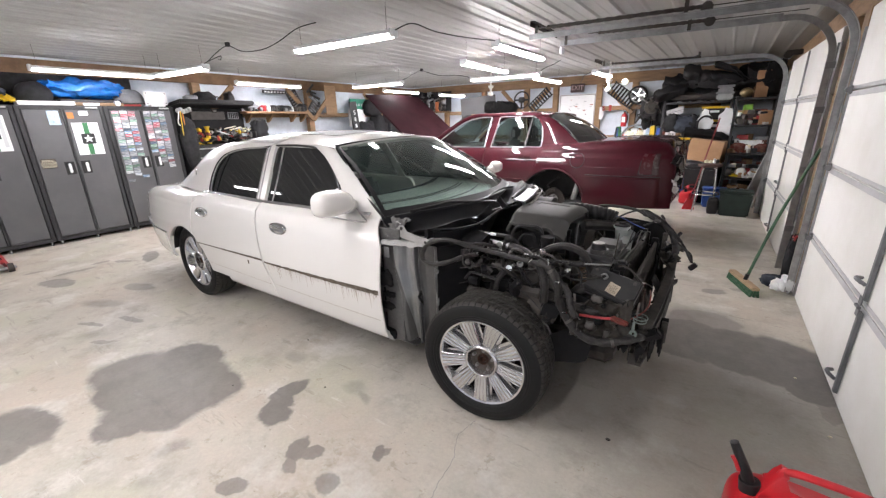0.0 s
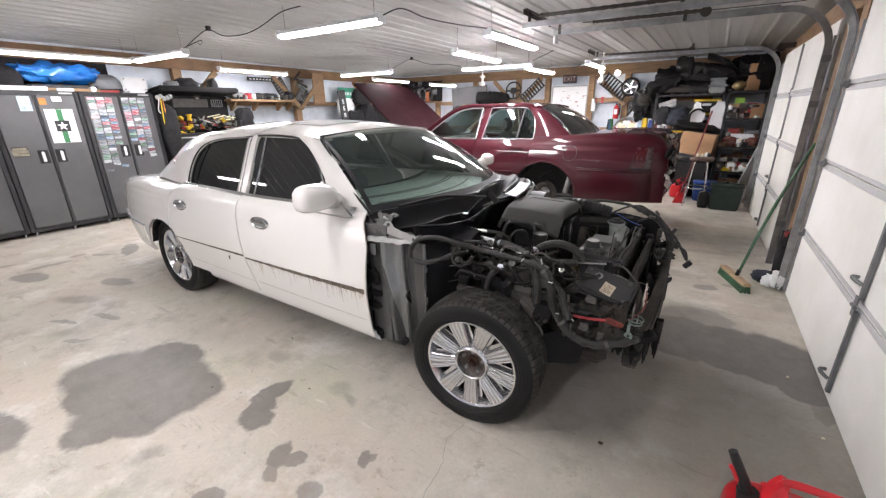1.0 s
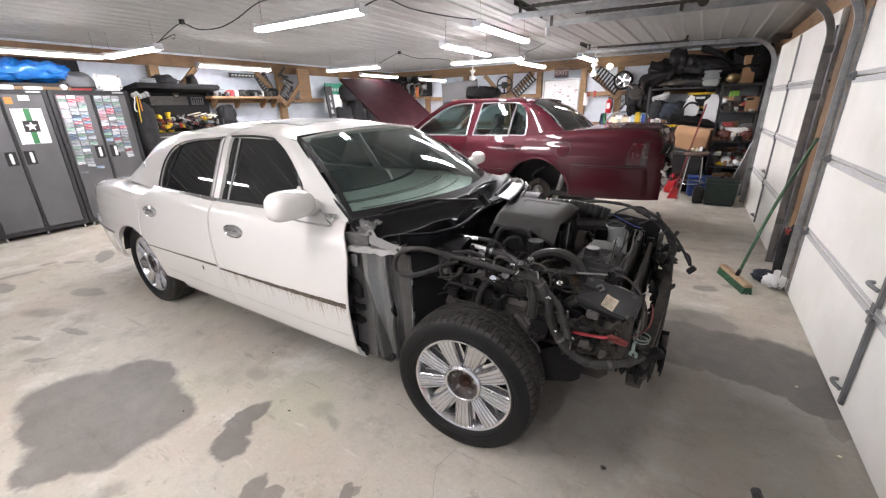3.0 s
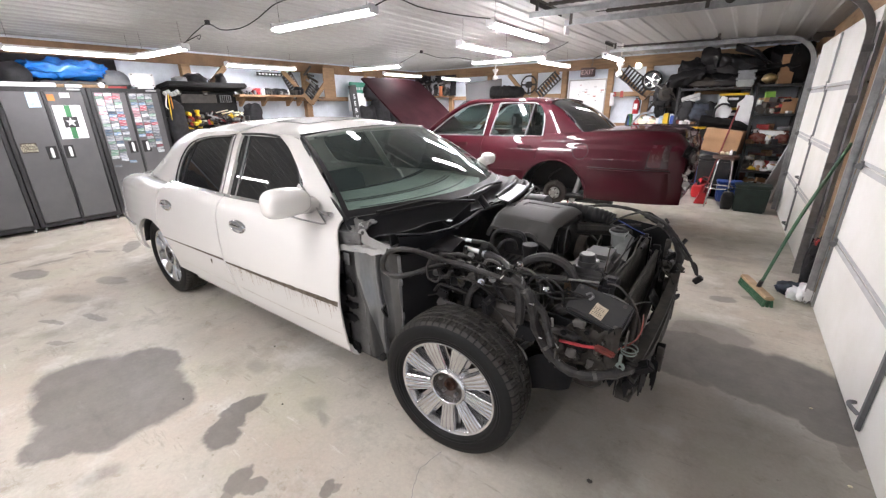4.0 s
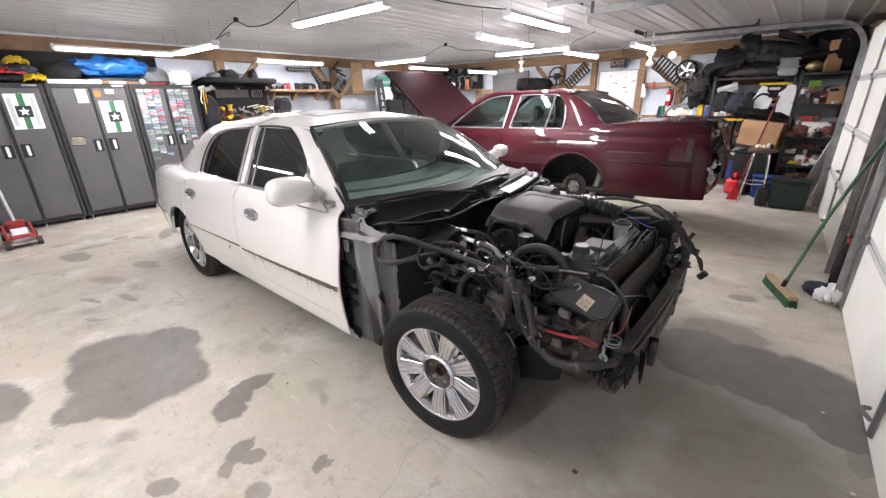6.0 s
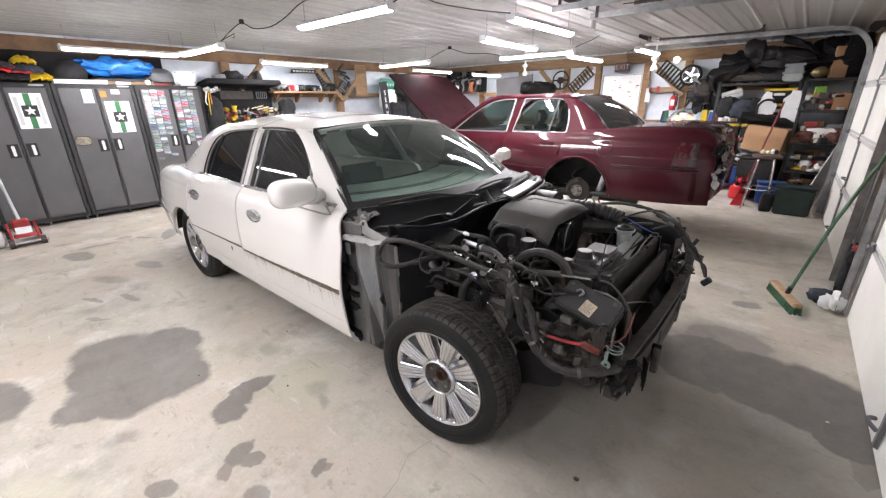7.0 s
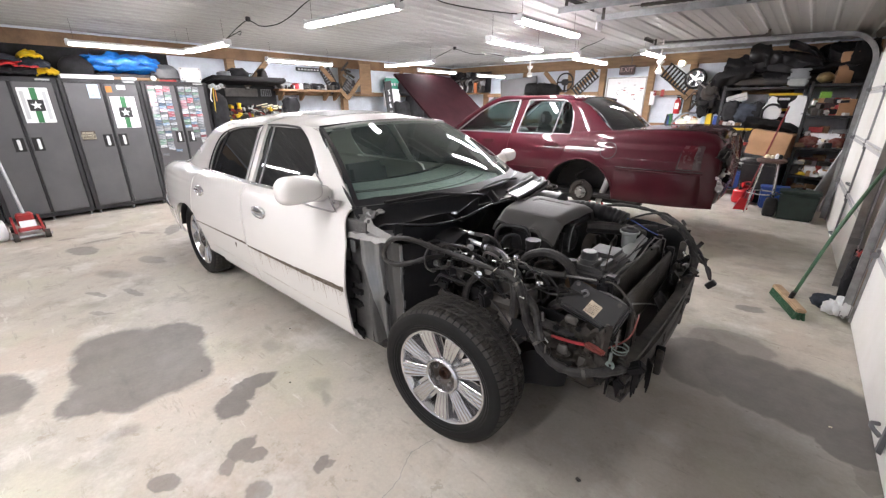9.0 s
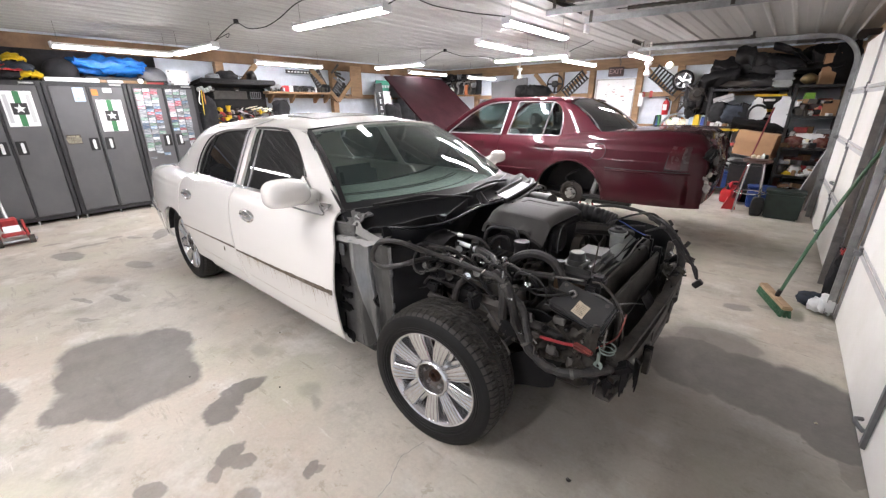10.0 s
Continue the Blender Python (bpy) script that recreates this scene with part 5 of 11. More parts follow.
def red_off(x, z):
    z -= LIFT
    d = lerp_table([(0.22, 0.90), (0.30, 0.945), (0.45, 0.965), (0.60, 0.972), (0.70, 0.97), (0.80, 0.955), (0.90, 0.925), (0.96, 0.88), (1.0, 0.83)], z)
    if x > -1.3:
        d -= 0.20 * ((x + 1.3) / 0.95) ** 3.2
    return d


def red_green(z):
    z -= LIFT
    return 0.80 - 0.50 * (z - 1.0) - 0.12 * max(0, z - 1.2) ** 2


def red_belt(x):
    return LIFT + lerp_table([(-3.7, 0.985), (-2.6, 1.0), (-1.9, 1.01), (-0.4, 1.03)], x)


def red_car():
    car = thing("sedan", "maroon sedan on stands, rear wheels off and bonnet open", "car", (-2.9, RY, 0))
    CORE[0] = Vector((-2.9, RY, 0.75))
    L = LIFT
    for s in (-1, 1):
        def skin(xa, xb, z0, z1, o=0.0):
            def F(u, v):
                z = z0 + (z1 - z0) * v
                a, b = xa(z) if callable(xa) else xa, xb(z) if callable(xb) else xb
                x = a + (b - a) * u
                return Vector((x, RY + s * (red_off(x, z) + o), z))
            return F
        rgap = lambda z: -1.750 - math.sqrt(0.412 ** 2 - (max(z, L + 0.335) - L - 0.335) ** 2) if z < L + 0.64 else lerp_table([(L + 0.64, -2.027), (L + 0.75, -1.985), (L + 1.0, -1.92)], z)
        bm = B()
        sheet(bm, skin(-3.72, -2.765, L + 0.24, L + 0.985), 20, 22, 0.03)
        fd = part("front_door", bm, "red_paint", car)
        bm = B()
        sheet(bm, skin(-2.755, lambda z: rgap(z) - 0.005, L + 0.24, L + 0.995), 20, 22, 0.03)
        rd = part("rear_door", bm, "red_paint", car)
        bm = B()
        sheet(bm, skin(-4.28, -3.73, L + 0.25, L + 0.96), 12, 18, 0.03)
        part("front_wing", bm, "red_paint", car)
        bm = B()
        sheet(bm, skin(-5.35, -5.02, L + 0.30, L + 0.93), 8, 18, 0.03)
        part("wing_nose", bm, "red_paint", car)
        bm = B()
        sheet(bm, skin(-5.05, -4.25, L + 0.70, L + 0.95), 12, 8, 0.03)
        part("wing_top", bm, "red_paint", car)

        def deck(x):
            return L + lerp_table([(-2.2, 1.03), (-1.2, 1.085), (-0.9, 1.10), (-0.62, 1.095), (-0.5, 1.07), (-0.42, 1.0), (-0.38, 0.92)], x)

        def arch(x):
            d = x + 1.745
            return L + 0.33 + math.sqrt(0.412 ** 2 - d * d) if abs(d) < 0.412 else L + 0.335

        def quarter(u, v):
            xs = rgap(L + 0.755 + 0.24 * v) + 0.006
            x = xs + (-0.38 - xs) * u
            zt = deck(x)
            z0 = min(zt - 0.10, L + 0.95)
            if v < 0.6:
                z = L + 0.755 + (z0 - L - 0.755) * v / 0.6
                return Vector((x, RY + s * red_off(x, z), z))
            q = (v - 0.6) / 0.4 * math.pi / 2
            return Vector((x, RY + s * (red_off(x, z0) - 0.14 * (1 - math.cos(q))), z0 + (zt - z0) * math.sin(q)))
        bm = B()
        sheet(bm, quarter, 56, 28, 0.02)
        part("quarter_panel", bm, "red_paint", car, "glossy maroon quarter panel")
        bm = B()

        def quarter_low(u, v):
            x = -2.015 + 1.635 * u
            zb = min(arch(x), L + 0.753)
            z = zb + (L + 0.756 - zb) * v
            return Vector((x, RY + s * red_off(x, z), z))
        sheet(bm, quarter_low, 90, 12, 0.02)
        part("quarter_lower", bm, "red_paint", car)
        bm = B()

        def well(u, v):
            a = math.pi * (0.0 + 1.0 * u)
            return Vector((-1.745 + 0.408 * math.cos(a), RY + s * (0.955 - 0.34 * v), L + 0.335 + 0.408 * math.sin(a)))
        sheet(bm, well, 28, 4, 0.006)
        part("wheel_well", bm, "black_plastic", car)
        bm = B()
        tube(bm, [(-1.745 + 0.420 * math.cos(a), RY + s * (red_off(-1.745, L + 0.35 + 0.40 * math.sin(a)) + 0.004), L + 0.335 + 0.420 * math.sin(a)) for a in [math.pi * k / 20 for k in range(21)]], 0.013, 6, 2)
        part("arch_lip", bm, "red_paint", car)
        # rear bumper: separate, a finger lower, with a step line
        bm = B()

        def bump(u, v):
            x = -1.325 + 0.935 * u
            z = L + 0.375 + 0.31 * v
            w = red_off(min(x, -0.42), L + 0.6) + 0.010 + 0.012 * math.sin(math.pi * v)
            if u > 0.80:
                w -= 0.16 * ((u - 0.80) / 0.20) ** 2
            return Vector((x, RY + s * w, z))
        sheet(bm, bump, 26, 10, 0.02)
        part("rear_bumper_side", bm, "red_paint", car)
        bm = B()
        tube(bm, [bump(k / 12, 0.98) + Vector((0, s * 0.004, 0.004)) for k in range(13)], 0.008, 6, 2)
        part("bumper_strip", bm, "red_paint", car)
        bm = B()
        tube(bm, [bump(k / 12, 1.0) + Vector((0, s * 0.002, 0.018)) for k in range(13)], 0.005, 6, 2)
        part("bumper_gap", bm, "black_plastic", car, "dark gap above the bumper")
        bm = B()
        tube(bm, [Vector((x, RY + s * (red_off(min(x, -0.45), L + 0.95) - 0.12), deck(x) + 0.004)) for x in [-1.36 + 0.09 * k for k in range(10)]], 0.004, 6, 2)
        part("boot_gap", bm, "black_plastic", car, "dark gap beside the boot lid")
        bm = B()
        box(bm, -2.20, -1.30, RY + s * 0.66 - 0.01, RY + s * 0.66 + 0.01, L + 0.37, L + 0.76, 0.01)
        part("arch_liner", bm, "matte_black", car)
        bm = B()
        tube(bm, [skin(-3.70, -2.14, L + 0.60, L + 0.60)(k / 10, 0.0) + Vector((0, s * 0.003, 0)) for k in range(11)], 0.012, 6, 2)
        part("side_moulding", bm, "red_paint", car)
        # tail lamp
        bm = B()

        def lamp(u, v):
            x = -0.735 + (0.255 - 0.05 * v) * u + 0.040 * v * v
            z = L + 0.725 + 0.270 * v
            w = red_off(min(x, -0.45), z) + 0.006
            if u > 0.7:
                w -= 0.05 * ((u - 0.7) / 0.3) ** 2
            return Vector((x, RY + s * w, z))
        sheet(bm, lambda u, v: lamp(0.52 * u, v), 10, 8, 0.03)
        tl = part("tail_lamp", bm, "tail_red", car, "red tail lamp with a smoky inner section")
        bm = B()
        sheet(bm, lambda u, v: lamp(0.53 + 0.47 * u, v), 8, 8, 0.03)
        part("reverse_lens", bm, "tail_grey", tl, "smoky grey reversing lens")
        bm = B()
        tube(bm, [lamp(0.98, 0), lamp(0.5, 0), lamp(0.02, 0), lamp(0, 0.04), lamp(0, 0.5), lamp(0, 0.96), lamp(0.04, 1), lamp(0.4, 1), lamp(0.9, 1)], 0.005, 6, 2)
        part("lamp_seam", bm, "black_plastic", car)
        # fuel flap on the near side, handles
        if s < 0:
            def flap(r, a, o):
                x, z = -1.44 + r * math.cos(a), L + 0.865 + r * math.sin(a)
                return Vector((x, RY + s * (red_off(x, z) + o), z))
            bm = B()
            sheet(bm, lambda u, v: flap(0.082 * u + 0.001, 2 * math.pi * v, 0.003), 6, 28, 0.002)
            part("fuel_flap", bm, "red_paint", car, "round maroon fuel flap")
            bm = B()
            tube(bm, [flap(0.086, 2 * math.pi * k / 24, 0.003) for k in range(25)], 0.0045, 5, 1)
            part("flap_gap", bm, "black_plastic", car)
        for hx, dr in ((-2.12, rd), (-3.05, fd)):
            bm = B()
            z = L + 0.885
            y = RY + s * (red_off(hx, z) + 0.012)
            box(bm, hx - 0.11, hx + 0.08, y - 0.018, y + 0.018, z - 0.020, z + 0.020, 0.012, None, 2)
            part("door_handle", bm, "red_paint", dr)
        # glass
        def pane(xr, xf, zt, nm, dr):
            bm = B()

            def F(u, v):
                x = xr(v) + (xf(v) - xr(v)) * u
                zb = red_belt(x) + 0.01
                z = zb + (zt(u) - zb) * v
                return Vector((x, RY + s * (red_green(z) - 0.01 - 0.03 * (1 - v)), z))
            sheet(bm, F, 14, 10, 0.004)
            ob = part(nm, bm, "glass", dr, "clear tinted side window")
            ob.visible_shadow = False
        pane(lambda v: -3.66 + 0.52 * v, lambda v: -2.82 + 0.03 * v, lambda u: L + 1.385 - 0.02 * (1 - u), "front_side_window", fd)
        pane(lambda v: -2.70 + 0.05 * v, lambda v: -1.985 - 0.12 * v ** 3, lambda u: L + 1.39, "rear_side_window", rd)
        bm = B()
        for pts in ([(-3.70, 0.99), (-3.55, 1.115), (-3.40, 1.235), (-3.26, 1.325), (-3.12, 1.375), (-2.97, 1.398), (-2.80, 1.402), (-2.80, 1.398), (-2.81, 1.0), (-2.84, 0.992), (-3.70, 0.985)],
                    [(-2.71, 1.0), (-2.665, 1.39), (-2.655, 1.40), (-2.45, 1.405), (-2.30, 1.405), (-2.19, 1.40), (-2.10, 1.378), (-2.045, 1.335), (-2.01, 1.28), (-1.985, 1.19), (-1.97, 1.10), (-1.97, 1.02), (-1.99, 1.006), (-2.71, 0.998)]):
            tube(bm, [(x, RY + s * (red_green(L + z) + 0.002), L + z) for x, z in pts], 0.008, 6, 1)
        part("window_trim", bm, "steel", car, "bright window trim")
        bm = B()
        tube(bm, [(-2.20, RY + s * red_green(L + 1.0), L + 1.0), (-2.17, RY + s * red_green(L + 1.4), L + 1.40)], 0.011, 6)
        part("quarter_divider", bm, "seat_grey", rd)
        bm = B()

        def pillar_skin(u, v):
            z = L + 0.99 + 0.42 * v
            x = -2.80 + 0.10 * u + 0.035 * v
            return Vector((x, RY + s * (red_green(z) + 0.004), z))
        sheet(bm, pillar_skin, 4, 10, 0.02)
        part("b_pillar", bm, "red_paint", car)
        bm = B()

        def sail(u, v):
            front = lerp_table([(0, -1.95), (0.3, -1.955), (0.6, -1.99), (0.85, -2.07), (1, -2.18)], v)
            rear = lerp_table([(0, -1.47), (0.3, -1.62), (0.6, -1.765), (0.85, -1.895), (1, -1.99)], v)
            x = front + (rear - front) * u
            z = L + 1.0 + 0.42 * v
            return Vector((x, RY + s * (red_green(z) + 0.016 - 0.09 * u ** 2.5), z + 0.035 * u * (1 - v)))
        sheet(bm, sail, 14, 14, 0.03)
        part("sail_panel", bm, "red_paint", car)
        bm = B()
        sheet(bm, lambda u, v: Vector((-2.2 + 0.95 * u, RY + s * (0.86 - 0.07 * v), L + 0.975 + 0.04 * v)), 8, 3, 0.01)
        part("shoulder", bm, "red_paint", car)
        bm = B()
        tube(bm, [(-3.78, RY + s * 0.80, L + 0.99), (-3.45, RY + s * 0.70, L + 1.24), (-3.14, RY + s * 0.595, L + 1.405), (-2.8, RY + s * 0.58, L + 1.425), (-2.2, RY + s * 0.58, L + 1.425), (-2.06, RY + s * 0.575, L + 1.405)], 0.030, 8)
        part("roof_rail", bm, "red_paint", car)
        # stands
        for x in (-1.15 - 0.95, -4.0):
            jx, jy = x, RY + s * 0.62
            bm = B()
            for a in range(4):
                dx, dy = (0.11 if a % 2 else -0.11), (0.11 if a // 2 else -0.11)
                tube(bm, [(jx + dx, jy + dy, 0.01), (jx + dx * 0.25, jy + dy * 0.25, 0.26)], 0.014, 5)
            cyl(bm, (jx, jy, 0.2), (jx, jy, L + 0.21), 0.018, n=10)
            box(bm, jx - 0.05, jx + 0.05, jy - 0.03, jy + 0.03, L + 0.20, L + 0.225, 0.005)
            solo("jack_stand", bm, "red_steel", "red steel jack stand under the sedan", "jack stand", "jack stands")
    bm = B()

    def roof(u, v):
        x = -3.12 + 1.14 * u
        y = 2 * v - 1
        zc = L + lerp_table([(-3.12, 1.435), (-2.8, 1.468), (-2.4, 1.476), (-2.15, 1.462), (-1.98, 1.440)], x)
        zs = L + 1.415
        return Vector((x - 0.05 * y * y * (1 if u < 0.5 else -0.6) * abs(2 * u - 1), RY + y * 0.60, zs + (zc - zs) * (1 - abs(y) ** 2.4)))
    sheet(bm, roof, 20, 20, 0.03)
    part("roof", bm, "red_paint", car, "maroon roof")
    bm = B()

    def backlight(u, v):
        y = 2 * u - 1
        b = Vector((-1.33 - 0.15 * y * y, RY + y * 0.70, L + 1.07 - 0.03 * y ** 4))
        t = Vector((-1.965 - 0.03 * y * y, RY + y * 0.545, L + 1.434 - 0.030 * y ** 4))
        return b.lerp(t, v) + Vector((0.02, 0, 0.038)) * math.sin(math.pi * v)
    sheet(bm, backlight, 16, 10, 0.005)
    part("rear_window", bm, "tint", car, "dark tinted rear window")
    bm = B()
    tube(bm, [backlight(0, k / 8) for k in range(9)] + [backlight(k / 8, 1) for k in range(1, 9)] + [backlight(1, 1 - k / 8) for k in range(1, 9)], 0.005, 6, 2)
    part("rear_window_trim", bm, "black_plastic", car)
    bm = B()
    sheet(bm, lambda u, v: (lambda y, t: Vector((-3.72 - 0.15 * y * y + 0.62 * v, RY + y * (0.76 - 0.19 * v), L + 1.0 + 0.44 * v)))(2 * u - 1, v), 12, 8, 0.005)
    ws = part("windscreen", bm, "glass", car)
    ws.visible_shadow = False
    bm = B()

    def boot(u, v):
        x = -1.40 + 0.99 * u
        hw = red_off(min(x, -0.45), L + 0.93) - 0.125
        y = (2 * v - 1)
        return Vector((x, RY + y * hw, deck(x) + 0.012 * (1 - y * y)))
    sheet(bm, boot, 18, 16, 0.02)
    part("boot_lid", bm, "red_paint", car, "maroon boot lid with dust")
    bm = B()
    sheet(bm, lambda u, v: Vector((-0.40 + 0.05 * math.sin(math.pi * v) - 0.13 * (2 * u - 1) ** 4 + 0.02 * noise.noise(Vector((u * 7, v * 6, 1))), RY + (2 * u - 1) * 0.74, L + 0.32 + 0.70 * v)), 30, 20, 0.02)
    part("tail_panel", bm, "red_paint", car)
    # crumpled inner metal behind the lamp
    bm = B()
    sheet(bm, lambda u, v: Vector((-0.41 + 0.03 * noise.noise(Vector((u * 5, v * 5, 0))) + 0.02, RY - 0.80 + 0.44 * u, L + 0.50 + 0.46 * v)), 20, 20, 0.004)
    part("bare_tail_metal", bm, "hood_paint", car, "bare dented metal at the tail")
    rnd = random.Random(21)
    for k in range(14):
        bm = B()
        q = Vector((-0.375 + 0.03 * rnd.random(), RY - 0.82 + 0.34 * rnd.random(), L + 0.46 + 0.50 * rnd.random()))
        e = Euler((rnd.uniform(-0.6, 0.6), rnd.uniform(-0.5, 0.5), rnd.uniform(-0.6, 0.6))).to_matrix()
        a, c, h = rnd.uniform(0.06, 0.15), rnd.uniform(0.05, 0.13), rnd.uniform(0.01, 0.03)
        sheet(bm, lambda u, v: q + e @ Vector((h * math.sin(5 * u + k) + 0.02 * noise.noise(Vector((u * 4, v * 4, k))), (u - 0.5) * a, (v - 0.5) * c)), 10, 8, 0.003)
        part("crumpled_metal", bm, ("iron", "grey_metal", "hood_paint", "steel_dark", "matte_black")[k % 5], car, "crumpled bare metal at the tail")
    # bonnet raised
    bm = B()

    def bonnet(u, v):
        y = 2 * u - 1
        d = 1.36 * v
        a = radians(38.5)
        bulge = 0.04 * (1 - y * y) * (1 - 0.3 * v) - 0.05 * max(0, v - 0.85) ** 2 * 8
        return Vector((-4.106 - d * math.cos(a) + bulge * math.sin(a), RY + y * (0.76 - 0.03 * v * v), L + 0.955 + d * math.sin(a) + bulge * math.cos(a)))
    sheet(bm, bonnet, 20, 20, 0.03)
    part("bonnet", bm, "hood_paint", car, "dull maroon bonnet standing open")
    bm = B()
    sheet(bm, lambda u, v: Vector((-3.62 - 0.50 * v, RY + (2 * u - 1) * 0.74, L + 1.00 - 0.05 * v - 0.03 * math.sin(math.pi * v))), 12, 8, 0.02)
    part("cowl", bm, "matte_black", car, "black cowl below the windscreen")
    # rear axle end with the drum uncovered
    for s in (-1, 1):
        yc = RY + s * 0.80
        m = Matrix.Translation((-1.745, yc, L + 0.335)) @ Matrix.Rotation(radians(-90) * s, 4, "X")
        bm = B()
        revolve(bm, [(0, 0.075), (0.03, 0.075), (0.032, 0.04), (0.072, 0.035), (0.075, 0.012), (0.142, 0.010), (0.142, -0.012), (0.06, -0.02), (0.06, -0.2), (0, -0.2)], m, 36)
        for k in range(5):
            a = 2 * math.pi * k / 5
            cyl(bm, m @ Vector((0.055 * math.cos(a), 0.055 * math.sin(a), 0.03)), m @ Vector((0.055 * math.cos(a), 0.055 * math.sin(a), 0.072)), 0.007, n=8)
        part("brake_disc", bm, "disc_rust", car, "bare brake disc with wheel studs")
        bm = B()
        revolve(bm, [(0, 0.080), (0.034, 0.078), (0.036, 0.044), (0.068, 0.040), (0.070, 0.037)], m, 24)
        part("hub", bm, "steel_dark", car, "dull hub face")
        bm = B()
        for k in range(9):
            a = radians(95 + 11 * k)
            p = m @ Vector((0.125 * math.cos(a), 0.125 * math.sin(a), -0.01))
            box(bm, p.x - 0.022, p.x + 0.022, p.y - 0.045, p.y + 0.045, p.z - 0.022, p.z + 0.022, 0.008)
        part("brake_caliper", bm, "iron", car)
        bm = B()
        tube(bm, [(-1.80, yc - s * 0.10, L + 0.42), (-1.86, yc - s * 0.05, L + 0.50), (-1.78, yc - s * 0.06, L + 0.58), (-1.70, yc - s * 0.2, L + 0.62)], 0.010, 8, 6)
        part("brake_hose", bm, "black_plastic", car)
        bm = B()
        tube(bm, [(-1.56, yc - s * 0.08, L + 0.22), (-1.50, yc - s * 0.1, L + 0.42), (-1.46, yc - s * 0.14, L + 0.66)], 0.035, 10)
        part("damper", bm, "grey_metal", car)
        bm = B()
        tube(bm, [(-1.85, yc - s * 0.2, L + 0.30), (-2.15, yc - s * 0.2, L + 0.27)], 0.03, 8)
        part("trailing_arm", bm, "black_plastic", car)
    bm = B()
    cyl(bm, (-1.745, RY - 0.75, L + 0.335), (-1.745, RY + 0.75, L + 0.335), 0.045, n=14)
    bmesh.ops.create_uvsphere(bm, u_segments=16, v_segments=10, radius=0.13, matrix=Matrix.Translation((-1.745, RY, L + 0.335)))
    part("axle", bm, "iron", car)
    bm = B()
    box(bm, -5.0, -1.1, RY - 0.62, RY - 0.50, L + 0.20, L + 0.30, 0.02)
    box(bm, -5.0, -1.1, RY + 0.50, RY + 0.62, L + 0.20, L + 0.30, 0.02)
    box(bm, -3.9, -1.2, RY - 0.80, RY + 0.80, L + 0.28, L + 0.34, 0.02)
    box(bm, -5.2, -3.85, RY - 0.55, RY + 0.55, L + 0.3, L + 0.8, 0.05)
    part("frame", bm, "black_plastic", car)
    # cabin
    for x in (-2.75, -2.0):
        for y in (RY - 0.36, RY + 0.36):
            bm = B()
            box(bm, x - 0.25, x + 0.25, y - 0.26, y + 0.26, L + 0.34, L + 0.55, 0.06, None, 2)
            box(bm, x + 0.12, x + 0.27, y - 0.25, y + 0.25, L + 0.5, L + 1.07, 0.06, None, 2)
            box(bm, x + 0.16, x + 0.25, y - 0.14, y + 0.14, L + 1.08, L + 1.26, 0.04, None, 2)
            part("seat", bm, "seat_grey", car, "grey cloth seat")
    bm = B()
    box(bm, -3.75, -3.35, RY - 0.72, RY + 0.72, L + 0.5, L + 0.98, 0.06)
    part("dashboard", bm, "black_plastic", car)
    for x in (-4.62,):
        for s in (-1, 1):
            wheel(car, x, RY + s * 0.83, L + 0.325, s)
    return car


red_car()


